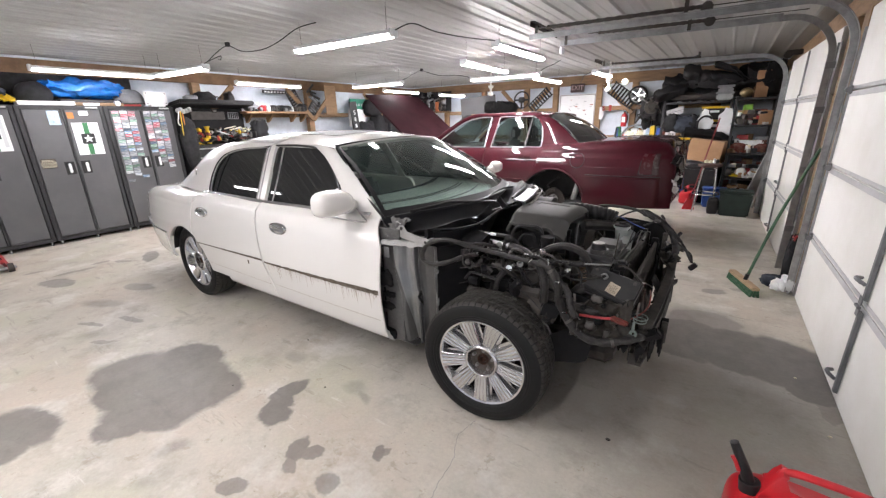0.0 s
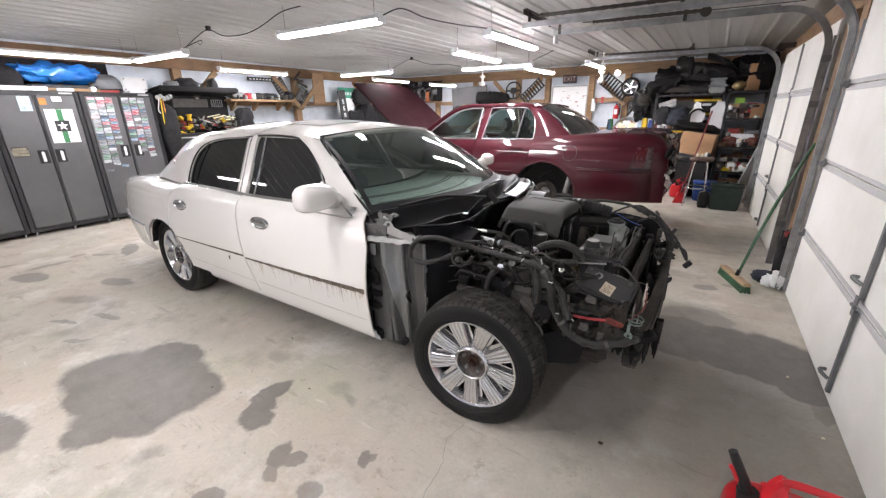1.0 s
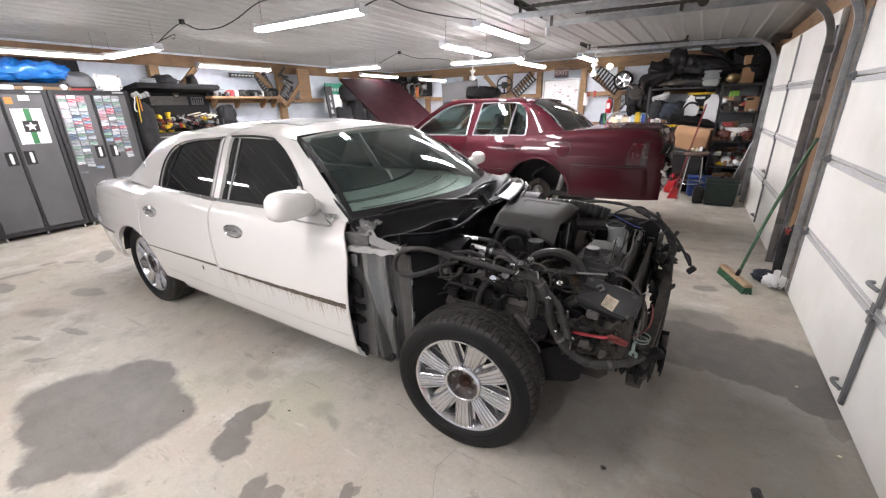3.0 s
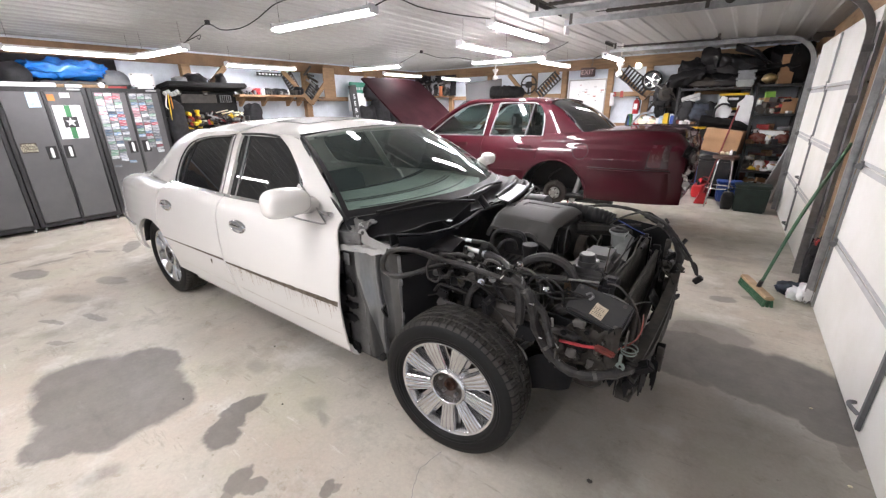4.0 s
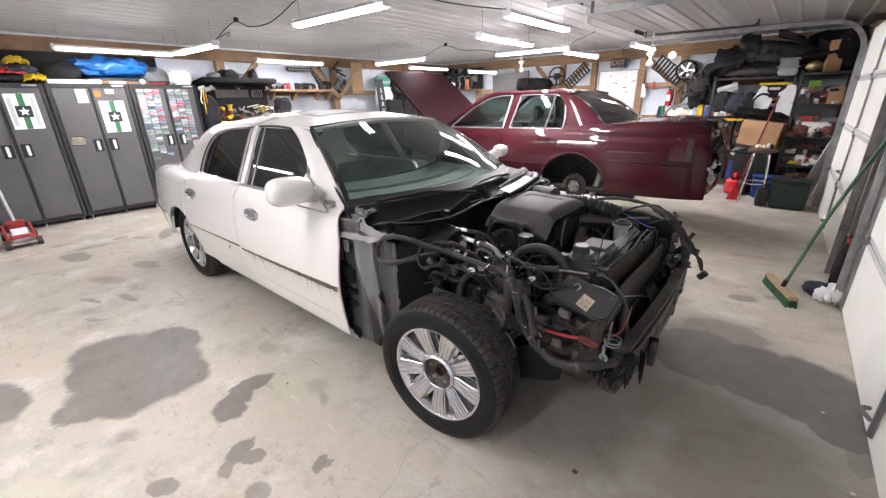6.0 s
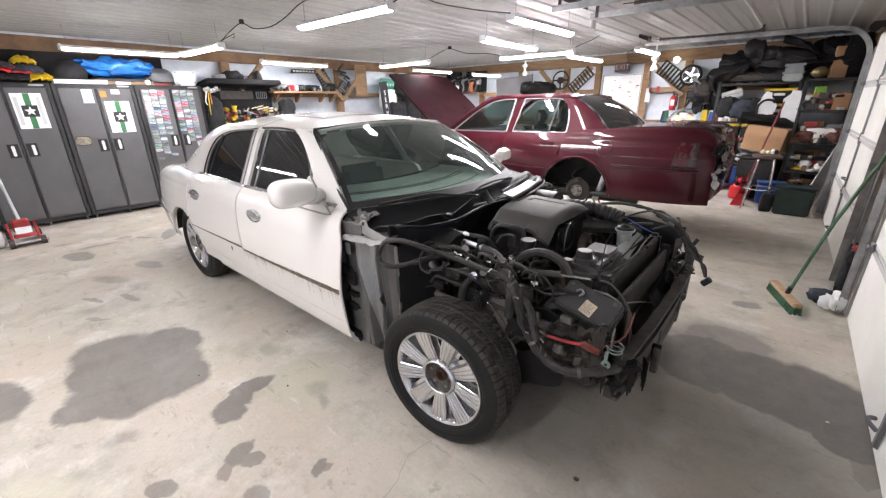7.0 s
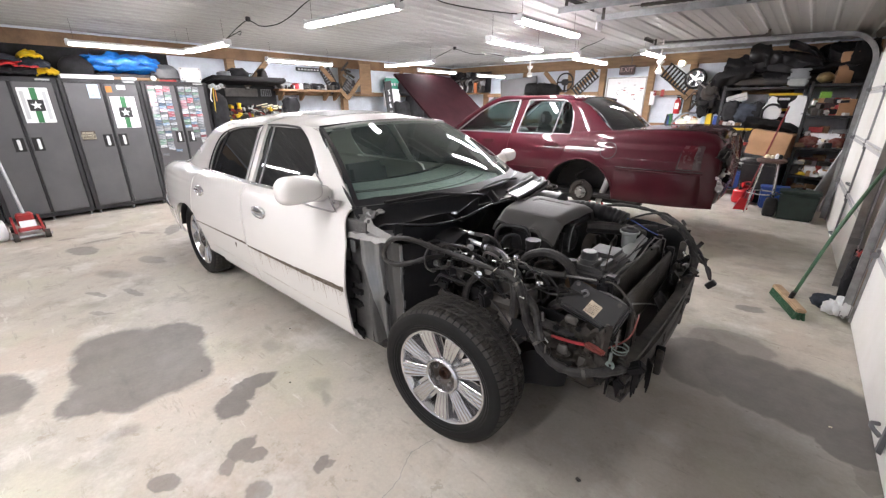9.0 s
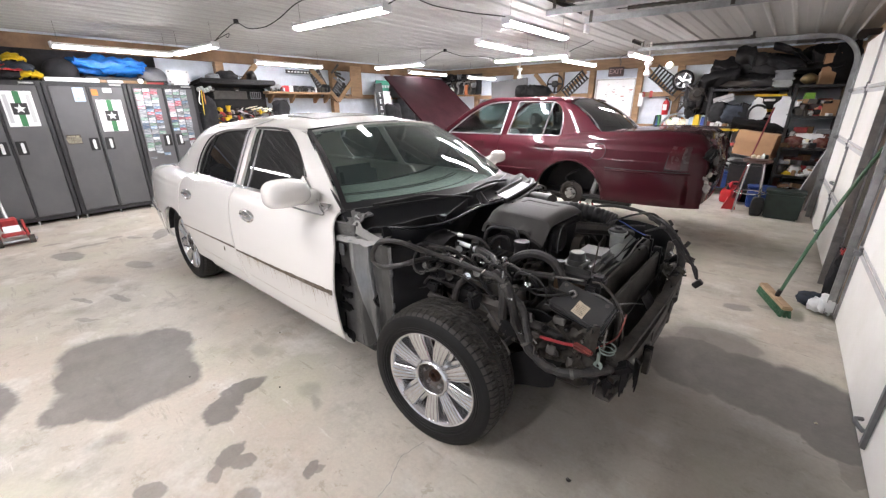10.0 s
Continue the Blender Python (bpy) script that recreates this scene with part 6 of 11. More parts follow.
# ---- the white sedan's bare engine bay ----
def engine_bay(car):
    rnd = random.Random(7)
    CORE[0] = None

    def P(name, bm, material, label="", smooth=32, parent=car):
        return part(name, bm, material, parent, label, smooth)

    def hose(pts, r, material="black_rubber", name="hose", label="", n=9, rr=None):
        bm = B()
        tube(bm, pts, r, n, 8, True, rr)
        return P(name, bm, material, label)
    # cowl: black plastic basin from the screen base, with a thin raised front lip
    LIP = [(1.62, -1.32), (1.683, -1.235), (1.77, -1.125), (1.90, -1.09), (2.05, -1.085), (2.33, -1.145), (2.55, -1.11), (2.80, -1.13), (3.13, -1.205), (3.28, -1.30)]

    def cowl(u, v):
        y = 2 * u - 1
        yy = CY + 0.815 * y
        a = Vector((-1.285 - 0.27 * y * y, yy, 1.005))
        b = Vector((lerp_table(LIP, yy), yy, 0.955 + 0.02 * max(0.0, y)))
        q = a.lerp(b, v)
        q.z += -0.07 * math.sin(math.pi * min(1, v * 1.05)) ** 0.8 * (1 if y < 0.25 else max(0.15, 1 - (y - 0.25) * 3)) + 0.006 * noise.noise(Vector((y * 4, v * 3, 0)))
        return q
    bm = B()
    sheet(bm, cowl, 48, 14, 0.006)
    P("cowl", bm, "satin_black", "black plastic cowl below the windscreen")
    bm = B()
    tube(bm, [cowl(k / 24, 1.0) + Vector((0.003, 0, 0.006)) for k in range(25)], 0.006, 8, 2)
    P("cowl_seal", bm, "satin_black", "thin edge of the cowl")
    bm = B()
    sheet(bm, lambda u, v: cowl(0.02 + 0.60 * u, 1.0) + Vector((-0.004 - 0.03 * v, 0, -0.006 - 0.11 * v)), 24, 4, 0.004)
    P("cowl_apron", bm, "satin_black", "curved black panel under the cowl lip")
    # folded screens and dividers standing in the basin
    bm = B()
    sheet(bm, lambda u, v: Vector((-1.15 + 0.03 * u, 2.02 + 0.16 * u, 0.93 + (0.03 + 0.075 * u) * v)), 8, 6, 0.004)
    P("cowl_divider", bm, "satin_black", "black plastic divider in the cowl")
    bm = B()
    sheet(bm, lambda u, v: Vector((-1.12 + 0.05 * u, 1.94 - 0.03 * v + 0.05 * u, 0.945 + 0.045 * v * (1 - u))), 4, 4, 0.003)
    P("cowl_tab", bm, "black_plastic")
    bm = B()
    box(bm, -1.128, -1.10, 1.95, 1.975, 0.984, 0.988, 0.001)
    P("cowl_clip", bm, "steel")
    bm = B()
    sheet(bm, lambda u, v: Vector((-1.43 - 0.03 * v, 1.66 + 0.10 * u, 0.978 + 0.012 * v + 0.01 * noise.noise(Vector((u * 5, v * 5, 1))))), 6, 4, 0.01)
    P("corner_filler", bm, "grey_metal", "bright scrap of painted steel")
    # raised far half: ridged deck with a shiny plate
    bm = B()

    def ridge_deck(u, v):
        q = cowl(0.56 + 0.40 * u, 0.08 + 0.90 * v)
        return q + Vector((0, 0, 0.014 + 0.030 * math.exp(-((v - 0.55) * 7) ** 2) + 0.012 * math.sin(math.pi * u) + (0.008 if 0.86 < v < 0.93 else 0)))
    sheet(bm, ridge_deck, 24, 26, 0.006)
    P("cowl_grille", bm, "matte_black", "ridged black cowl deck")
    bm = B()
    sheet(bm, lambda u, v: Vector((-1.005 - 0.10 * u - 0.075 * v + 0.012 * math.sin(3 * u), 2.40 + 0.47 * u + 0.02 * v, 1.018 + 0.004 * v)), 12, 6, 0.006)
    P("cowl_plate", bm, "shiny_grey", "shiny grey plate on the cowl")
    hose([(-0.985, 2.36, 1.012), (-1.02, 2.60, 1.02), (-1.09, 2.86, 1.022), (-1.18, 3.04, 1.015)], 0.011, "black_plastic", "cowl_rib")
    hose([(-0.96, 2.40, 0.995), (-1.0, 2.62, 1.0), (-1.07, 2.90, 1.0), (-1.16, 3.10, 0.99)], 0.006, "black_plastic", "cowl_rib")
    hose([(-1.10, 2.44, 1.025), (-1.15, 2.66, 1.03), (-1.20, 2.88, 1.03), (-1.26, 3.02, 1.02)], 0.008, "black_plastic", "cowl_rib")
    bm = B()
    sheet(bm, lambda u, v: Vector((-1.09 - 0.05 * v, 2.29 + 0.07 * u, 0.985 + 0.07 * v * math.sin(math.pi * (0.2 + 0.6 * u)))), 6, 4, 0.006)
    P("wiper_boss", bm, "satin_black", "black upright wiper boss")
    for pts, r in (([(-1.135, 2.25, 1.03), (-1.26, 2.16, 1.035), (-1.364, 2.09, 1.035), (-1.40, 1.92, 1.032), (-1.43, 1.76, 1.030)], 0.0075), ([(-1.232, 2.32, 1.028), (-1.27, 2.45, 1.034), (-1.30, 2.62, 1.038), (-1.308, 2.74, 1.036), (-1.29, 2.86, 1.03)], 0.006)):
        bm = B()
        tube(bm, pts, r, 6, 6)
        w = P("wiper", bm, "black_plastic", "slim black wiper arm")
        bm = B()
        tube(bm, [Vector(q) + Vector((-0.003, 0, -0.007)) for q in pts[1:]], 0.004, 6, 4)
        P("wiper_blade", bm, "black_rubber", parent=w)
    # bulkhead
    bm = B()
    sheet(bm, lambda u, v: Vector((-1.24 + 0.10 * math.sin(math.pi * u) + 0.03 * noise.noise(Vector((u * 9, v * 7, 2))), CY - 0.80 + 1.60 * u, 0.30 + 0.67 * v)), 30, 20, 0.01)
    P("bulkhead", bm, "matte_black", "grimy black bulkhead")
    # hinge pillars: pressed grey steel with deep ridges, black patches, bracket
    for s in (-1, 1):
        bm = B()

        def pillar(u, v):
            z = 0.29 + 0.60 * v
            x0 = -1.450 + 0.075 * max(0.0, 1 - v / 0.75) ** 0.8
            x = x0 + (-1.150 - 0.012 * (1 - v) - x0) * u
            kink = math.exp(-((z - 0.575) * 22) ** 2)
            wav = lerp_table([(0, -0.045), (0.06, -0.004), (0.12, 0.014), (0.20, 0.012), (0.30, -0.024), (0.36, -0.034), (0.50, -0.030), (0.525, 0.002), (0.555, 0.018), (0.575, 0.010), (0.590, -0.050), (0.615, -0.050), (0.632, 0.006), (0.66, 0.014), (0.69, 0.000), (0.74, -0.012), (0.93, -0.014), (0.97, 0.004), (1, -0.008)], min(1, max(0, u - 0.035 * kink)))
            y = 0.868 - 0.030 * u + wav * (1 - 0.35 * kink) + 0.004 * noise.noise(Vector((u * 4, v * 5, s))) - 0.02 * (1 - v) * u
            return Vector((x, CY + s * y, z))
        flank = lambda v: 0.06 + 0.27 * (1 - v) ** 0.8
        sheet(bm, lambda u, v: pillar(flank(v) + (0.600 - flank(v)) * u, v), 64, 36, 0.010)
        hp = P("hinge_pillar", bm, "pillar_steel", "bare grey steel hinge pillar with pressed ridges", smooth=50)
        # flange and inner face: same steel in a darker tone that paints their shade
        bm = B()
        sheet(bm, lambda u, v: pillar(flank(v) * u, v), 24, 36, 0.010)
        P("pillar_flange", bm, "pillar_dark", "flange beside the door jamb with shade in its colour", 50, hp)
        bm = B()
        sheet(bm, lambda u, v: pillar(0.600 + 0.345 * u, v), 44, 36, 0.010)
        P("pillar_panel", bm, "pillar_dark", "inner face of the pillar with shade in its colour", 50, hp)
        bm = B()
        sheet(bm, lambda u, v: pillar(0.945 + 0.055 * u, v) + Vector((0, s * 0.002, 0)), 10, 36, 0.010)
        P("pillar_edge", bm, "pillar_steel", "edge of the pillar in the brighter steel", 50, hp)
        bm = B()
        sheet(bm, lambda u, v: pillar(1.0, v) + Vector((0.10 * u, -s * 0.16 * u, 0.0)), 8, 12, 0.008)
        P("pillar_side", bm, "matte_black", "dark grimy side of the pillar")
        # black bar laid along the fold to draw its shade
        bm = B()
        tube(bm, [pillar(0.604, v / 12) + Vector((0, s * 0.012, 0)) for v in range(13)], 0.008, 6, 2)
        P("pillar_crease", bm, "matte_black", "black line drawing the shade in the pillar's fold")
        for z, rr in ((0.80, 0.024), (0.755, 0.018)):
            bm = B()
            revolve(bm, [(0.008, 0.001), (rr, 0.0), (rr, 0.006), (0.012, 0.010), (0.008, 0.006)], Matrix.Translation((-1.158, CY + s * 0.832, z)) @ Matrix.Rotation(radians(90 * s), 4, "X") @ Matrix.Rotation(radians(35), 4, "Y"), 16)
            P("pillar_tab", bm, "pillar_steel", "round steel tab with a hole")
        # jamb: dark painted sheet in front of the door edge, with tar-black patches, a slot and the door check
        bm = B()
        sheet(bm, lambda u, v: Vector((-1.60 + 0.215 * u, CY + s * (0.870 - 0.012 * u + 0.004 * noise.noise(Vector((u * 5, v * 7, 4)))), 0.27 + 0.69 * v)), 14, 28, 0.02)
        jb = P("jamb", bm, "jamb_grey", "grimy dark door jamb with black patches")
        for z, hz, x, hx in ((0.660, 0.048, -1.50, 0.062), (0.560, 0.018, -1.475, 0.045), (0.485, 0.022, -1.49, 0.050), (0.300, 0.038, -1.50, 0.060), (0.700, 0.022, -1.535, 0.03)):
            bm = heap(B(), (x, CY + s * 0.876, z), (hx, 0.014, hz), 0.7, 0.35, z * 9, 20)
            P("tar_patch", bm, "matte_black", "black sealing patch", parent=jb)
        for z0, z1 in ((0.715, 0.80), (0.515, 0.60), (0.35, 0.44)):
            bm = B()
            box(bm, -1.508, -1.500, CY + s * 0.877 - 0.003, CY + s * 0.877 + 0.003, z0, z1, 0.001)
            P("jamb_slot", bm, "matte_black", parent=jb)
        bm = B()
        box(bm, -1.540, -1.435, CY + s * 0.886 - 0.012, CY + s * 0.886 + 0.012, 0.808, 0.862, 0.010, None, 2)
        P("hinge", bm, "iron", "dark door hinge", parent=jb)
        bm = B()
        out = [(-0.018, -0.030), (0.014, -0.030), (0.018, -0.024), (0.018, 0.026), (0.012, 0.032), (-0.018, 0.032)]
        mm = Matrix.Translation((-1.448, CY + s * 0.902, 0.836)) @ Matrix.Rotation(radians(90 * s), 4, "X")
        prism(bm, out, mm, 0.006, 0.002)
        cyl(bm, mm @ Vector((0, 0.014, 0.0055)), mm @ Vector((0, 0.014, 0.0075)), 0.007, n=10, mi=1)
        cyl(bm, mm @ Vector((0, -0.016, 0.0055)), mm @ Vector((0, -0.016, 0.0075)), 0.006, n=10, mi=1)
        P("hinge_plate", bm, ["pillar_steel", "matte_black"], "dull steel hinge plate with bolt holes", parent=jb)
        # crumpled ledge, the dark folded corner above and the loose bracket with a hole
        bm = B()
        sheet(bm, lambda u, v: Vector((-1.490 + 0.265 * u, CY + s * (0.905 - 0.05 * u - 0.13 * v - 0.01 * math.sin(6 * u)), 0.893 + 0.016 * u + 0.014 * noise.noise(Vector((u * 6, v * 4, 3))) + 0.010 * v - (0.022 if v < 0.08 else 0))), 30, 12, 0.010)
        P("pillar_cap", bm, M["ledge_grey"], "crumpled light grey steel ledge")
        bm = B()
        sheet(bm, lambda u, v: Vector((-1.575 + 0.17 * u, CY + s * (0.86 - 0.10 * v + 0.012 * noise.noise(Vector((u * 7, v * 5, 6)))), 0.915 + 0.085 * v + 0.014 * noise.noise(Vector((u * 6, v * 6, 2))))), 14, 12, 0.008)
        P("folded_corner", bm, "jamb_grey", "folded dark steel at the top of the pillar")
        m = Matrix.Translation((-1.405, CY + s * 0.850, 0.925)) @ Matrix.Rotation(radians(4), 4, "Y") @ Matrix.Rotation(radians(90 + 14 * s), 4, "X")
        bm = B()
        out = [(-0.022, 0.0), (-0.010, 0.040), (0.006, 0.060), (0.030, 0.064), (0.048, 0.050), (0.062, 0.036), (0.15, 0.026), (0.205, 0.022), (0.222, 0.008), (0.218, -0.012), (0.19, -0.016), (0.06, -0.008)]
        prism(bm, out, m, 0.004)
        cyl(bm, m @ Vector((0.022, 0.044, -0.001)), m @ Vector((0.022, 0.044, 0.0055)), 0.010, n=12, mi=1)
        cyl(bm, m @ Vector((0.196, 0.003, -0.001)), m @ Vector((0.196, 0.003, 0.0055)), 0.008, n=12, mi=1)
        P("wing_bracket", bm, [M["ledge_grey"], "black_rubber"], "grey steel wing bracket with bolt holes", smooth=0)
        # inner wing and spring tower
        bm = B()

        def apron(u, v):
            x = -1.20 + 0.98 * u
            z = 0.40 + (0.42 - 0.16 * u * (1 if s < 0 else 0.15)) * v
            y = 0.60 + 0.16 * v - 0.05 * u + 0.03 * noise.noise(Vector((u * 6, v * 5, s)))
            if v < 0.5 and s < 0:
                y -= 0.06
            return Vector((x, CY + s * (y if s > 0 else y - 0.10), z if s > 0 else min(z, 0.70)))
        sheet(bm, apron, 28, 14, 0.006)
        P("inner_wing", bm, "matte_black", "black inner wing panel")
        bm = B()
        cyl(bm, (-0.86, CY + s * 0.60, 0.40), (-0.86, CY + s * 0.58, 0.72), 0.10, 0.085, 20)
        P("spring_tower", bm, "matte_black")
        bm = B()
        tube(bm, [(-1.22, CY + s * 0.50, 0.42), (-0.85, CY + s * 0.48, 0.44), (-0.5, CY + s * 0.46, 0.46), (-0.12, CY + s * 0.46, 0.50)], 0.055, 4, 4)
        P("frame_rail", bm, "iron", "dirty steel frame rail")
        # suspension arms behind the wheel
        for pts, r in (([(-0.85, CY + s * 0.74, 0.26), (-0.70, CY + s * 0.45, 0.28)], 0.03), ([(-0.85, CY + s * 0.74, 0.26), (-1.02, CY + s * 0.45, 0.28)], 0.03), ([(-0.85, CY + s * 0.70, 0.56), (-0.72, CY + s * 0.50, 0.60)], 0.022), ([(-0.85, CY + s * 0.70, 0.56), (-0.98, CY + s * 0.50, 0.60)], 0.022), ([(-0.86, CY + s * 0.72, 0.24), (-0.86, CY + s * 0.70, 0.58)], 0.045), ([(-0.62, CY + s * 0.72, 0.34), (-0.60, CY + s * 0.30, 0.33)], 0.014)):
            hose(pts, r, "iron", "suspension_arm")
        bm = B()
        box(bm, -0.80, -0.62, CY + s * 0.62 - 0.05, CY + s * 0.62 + 0.05, 0.60, 0.70, 0.02)
        P("caliper", bm, "iron")
    # dark liner under the nose
    bm = B()
    sheet(bm, lambda u, v: Vector((-0.60 + (0.20 + 0.03 * v) * u, 1.80 + 0.10 * u + 0.03 * v, 0.27 + (0.16 + 0.05 * u) * v + 0.05 * u * u + 0.015 * math.sin(5 * u))), 12, 8, 0.006)
    P("splash_shield", bm, "matte_black", "torn black wheel arch liner")
    bm = B()
    box(bm, -1.15, -0.30, CY - 0.42, CY + 0.42, 0.22, 0.34, 0.04)
    P("crossmember", bm, "iron")
    # engine block and cover
    bm = B()
    box(bm, -1.15, -0.66, CY - 0.26, CY + 0.26, 0.34, 0.76, 0.05)
    box(bm, -1.10, -0.68, CY - 0.36, CY - 0.16, 0.58, 0.76, 0.04, None, 2)
    box(bm, -1.10, -0.68, CY + 0.16, CY + 0.40, 0.58, 0.76, 0.04, None, 2)
    P("engine_block", bm, "iron", "dirty engine block")
    bm = B()

    def cover(u, v):
        # v across the car, u front to back
        y = 2 * v - 1
        e = abs(y)
        x = -0.665 - 0.335 * u - 0.03 * (1 - e * e) * (u - 0.5)
        z = 0.968 + 0.012 * u - 0.030 * e ** 2.2
        low = 0.858 + 0.055 * u
        w = 0.225 + 0.012 * u
        if e > 0.84:
            k = (e - 0.84) / 0.16
            z = z + (low - z) * min(1.0, k * 1.1)
            w += 0.045 * k
        # rounded nose
        if u < 0.14:
            z -= (0.030 - 0.01 * e) * ((0.14 - u) / 0.14) ** 2.0
        if u > 0.93:
            z -= 0.05 * ((u - 0.93) / 0.07) ** 2
        # long sunk band, and arches over the ancillaries at the near side
        if 0.20 < u < 0.80 and abs(y - 0.12) < 0.20:
            z -= 0.006
        if e > 0.90 and y < 0:
            z += 0.022 * math.exp(-((u - 0.30) / 0.085) ** 4) * (e - 0.90) / 0.10
        return Vector((x, CY + 0.015 + y * w, z))
    sheet(bm, cover, 60, 72, 0.02)
    P("engine_cover", bm, "engine_cover", "dark grey plastic engine cover with a recessed stripe", smooth=25)
    bm = B()
    sheet(bm, lambda u, v: cover(0.24 + 0.40 * u, 0.49 + 0.13 * v) + Vector((0, 0, 0.003)), 10, 6, 0.002)
    P("cover_insert", bm, "black_plastic", "darker inset on the cover")
    bm = B()
    cyl(bm, (-0.942, 2.459, 0.970), (-0.942, 2.459, 0.981), 0.013, n=14)
    P("cover_cap", bm, "black_plastic")
    # round snout with a black rim at the front of the cover
    bm = B()
    revolve(bm, [(0.0, 0.0), (0.055, 0.0), (0.062, 0.008), (0.070, 0.004), (0.072, -0.04)], Matrix.Translation((-0.628, 2.35, 0.855)) @ Matrix.Rotation(radians(88), 4, "Y"), 28)
    P("cover_snout", bm, "matte_black", "round black opening at the cover's front")
    hose([(-0.612, 2.285, 0.80), (-0.608, 2.278, 0.86), (-0.612, 2.305, 0.918), (-0.622, 2.36, 0.938)], 0.003, "shiny_grey", "cover_rim")
    # front drive: belt pulleys and fan housing in front of the engine
    for x, y, z, r in ((-0.58, 2.50, 0.78, 0.075), (-0.58, 2.24, 0.66, 0.06), (-0.60, 2.60, 0.64, 0.07), (-0.60, 2.45, 0.53, 0.085)):
        bm = B()
        revolve(bm, [(0, 0.03), (r * 0.3, 0.03), (r * 0.35, 0.012), (r * 0.85, 0.008), (r, 0.025), (r * 0.97, 0.0), (r, -0.02), (0, -0.02)], Matrix.Translation((x, y, z)) @ Matrix.Rotation(radians(90), 4, "Y"), 24)
        P("pulley", bm, "iron", "dark belt pulley")
    bm = B()
    box(bm, -0.95, -0.645, 2.255, 2.675, 0.70, 0.918, 0.02, None, 2)
    P("front_timing_cover", bm, "black_plastic")
    # coil rail and oil filler beside the cover
    bm = B()
    box(bm, -1.0, -0.70, 2.02, 2.14, 0.68, 0.78, 0.02, None, 2)
    P("valve_cover", bm, "black_plastic")
    for k in range(4):
        bm = B()
        box(bm, -0.99 + 0.085 * k, -0.945 + 0.085 * k, 2.04, 2.12, 0.77, 0.80, 0.012)
        P("coil_pack", bm, "black_plastic")
    bm = B()
    cyl(bm, (-0.72, 2.10, 0.74), (-0.72, 2.10, 0.875), 0.034, n=20)
    cyl(bm, (-0.72, 2.10, 0.868), (-0.72, 2.10, 0.893), 0.039, n=20)
    P("oil_filler", bm, "black_plastic", "black oil filler with a ribbed cap")
    # degas bottle
    bm = B()
    box(bm, -0.535, -0.335, 2.06, 2.40, 0.775, 0.832, 0.028, None, 4)
    box(bm, -0.510, -0.352, 2.215, 2.392, 0.80, 0.856, 0.022, None, 4)
    box(bm, -0.400, -0.345, 2.08, 2.24, 0.80, 0.848, 0.020, None, 4)
    cyl(bm, (-0.448, 2.135, 0.82), (-0.448, 2.135, 0.857), 0.043, n=24)
    cyl(bm, (-0.508, 2.090, 0.80), (-0.508, 2.090, 0.845), 0.026, 0.022, 18)
    tube(bm, [(-0.495, 2.20, 0.838), (-0.455, 2.205, 0.842), (-0.415, 2.185, 0.842), (-0.405, 2.14, 0.842), (-0.41, 2.09, 0.836)], 0.010, 8)
    bot = P("degas_bottle", bm, "bottle_dark", "smoky grey plastic coolant bottle, stained amber below")
    bm = B()
    box(bm, -0.53, -0.345, 2.065, 2.39, 0.66, 0.772, 0.025, None, 3)
    P("bottle_base", bm, "amber", "amber lower half of the bottle", parent=bot)
    bm = B()
    box(bm, -0.542, -0.328, 2.053, 2.407, 0.768, 0.779, 0.003)
    P("bottle_seam", bm, "bottle_dark", parent=bot)
    bm = B()
    revolve(bm, [(0, 0.034), (0.032, 0.034), (0.037, 0.029), (0.038, 0.006), (0.042, 0.0), (0, 0.0)], Matrix.Translation((-0.448, 2.135, 0.855)), 24)
    P("cap", bm, "black_plastic", "black bottle cap with a pale sticker", parent=bot)
    bm = B()
    cyl(bm, (-0.448, 2.135, 0.8895), (-0.448, 2.135, 0.891), 0.030, n=24)
    P("cap_sticker", bm, "dusty_pale", parent=bot)
    # grey filler cup with a wide rim
    bm = B()
    revolve(bm, [(0, 0.0), (0.034, 0.0), (0.038, 0.07), (0.050, 0.082), (0.052, 0.092), (0, 0.092)], Matrix.Translation((-0.433, 2.66, 0.775)), 24)
    cup = P("filler_cup", bm, "bottle_grey", "pale grey plastic reservoir")
    bm = B()
    revolve(bm, [(0, 0.022), (0.018, 0.024), (0.024, 0.014), (0.044, 0.010), (0.048, 0.0), (0, 0)], Matrix.Translation((-0.433, 2.66, 0.867)), 24)
    P("cup_cap", bm, "black_plastic", parent=cup)
    bm = B()
    sheet(bm, lambda u, v: Vector((-0.415 + (0.085 - 0.05 * u) * v, 2.40 + 0.44 * u, 0.802 + 0.006 * math.sin(6 * u) - 0.02 * v)), 12, 5, 0.008)
    P("shroud_lip", bm, "bottle_grey", "pale grey shroud edge")
    # fuse box with its label, tilted
    m = Matrix.Translation((-0.312, 1.885, 0.752)) @ Matrix.Rotation(radians(-4), 4, "Z") @ Matrix.Rotation(radians(11), 4, "Y") @ Matrix.Rotation(radians(40), 4, "X")
    bm = B()
    box(bm, -0.116, 0.116, -0.064, 0.064, -0.045, 0.03, 0.008, m, 2)
    fb = P("fuse_box", bm, M["box_black"], "black power box hanging loose, with a paper label")
    bm = B()
    box(bm, -0.120, 0.120, -0.068, 0.068, -0.012, -0.002, 0.004, m)
    P("box_seam", bm, "black_plastic", parent=fb)
    bm = B()
    sheet(bm, lambda u, v: m @ Vector((-0.020 + 0.052 * u + 0.006 * v, -0.045 + 0.056 * v - 0.008 * u, 0.0315 + 0.0012 * math.sin(9 * u))), 6, 6, 0.0006)
    P("label", bm, M["label_paper"], "yellowed paper label with print", parent=fb)
    bm = B()
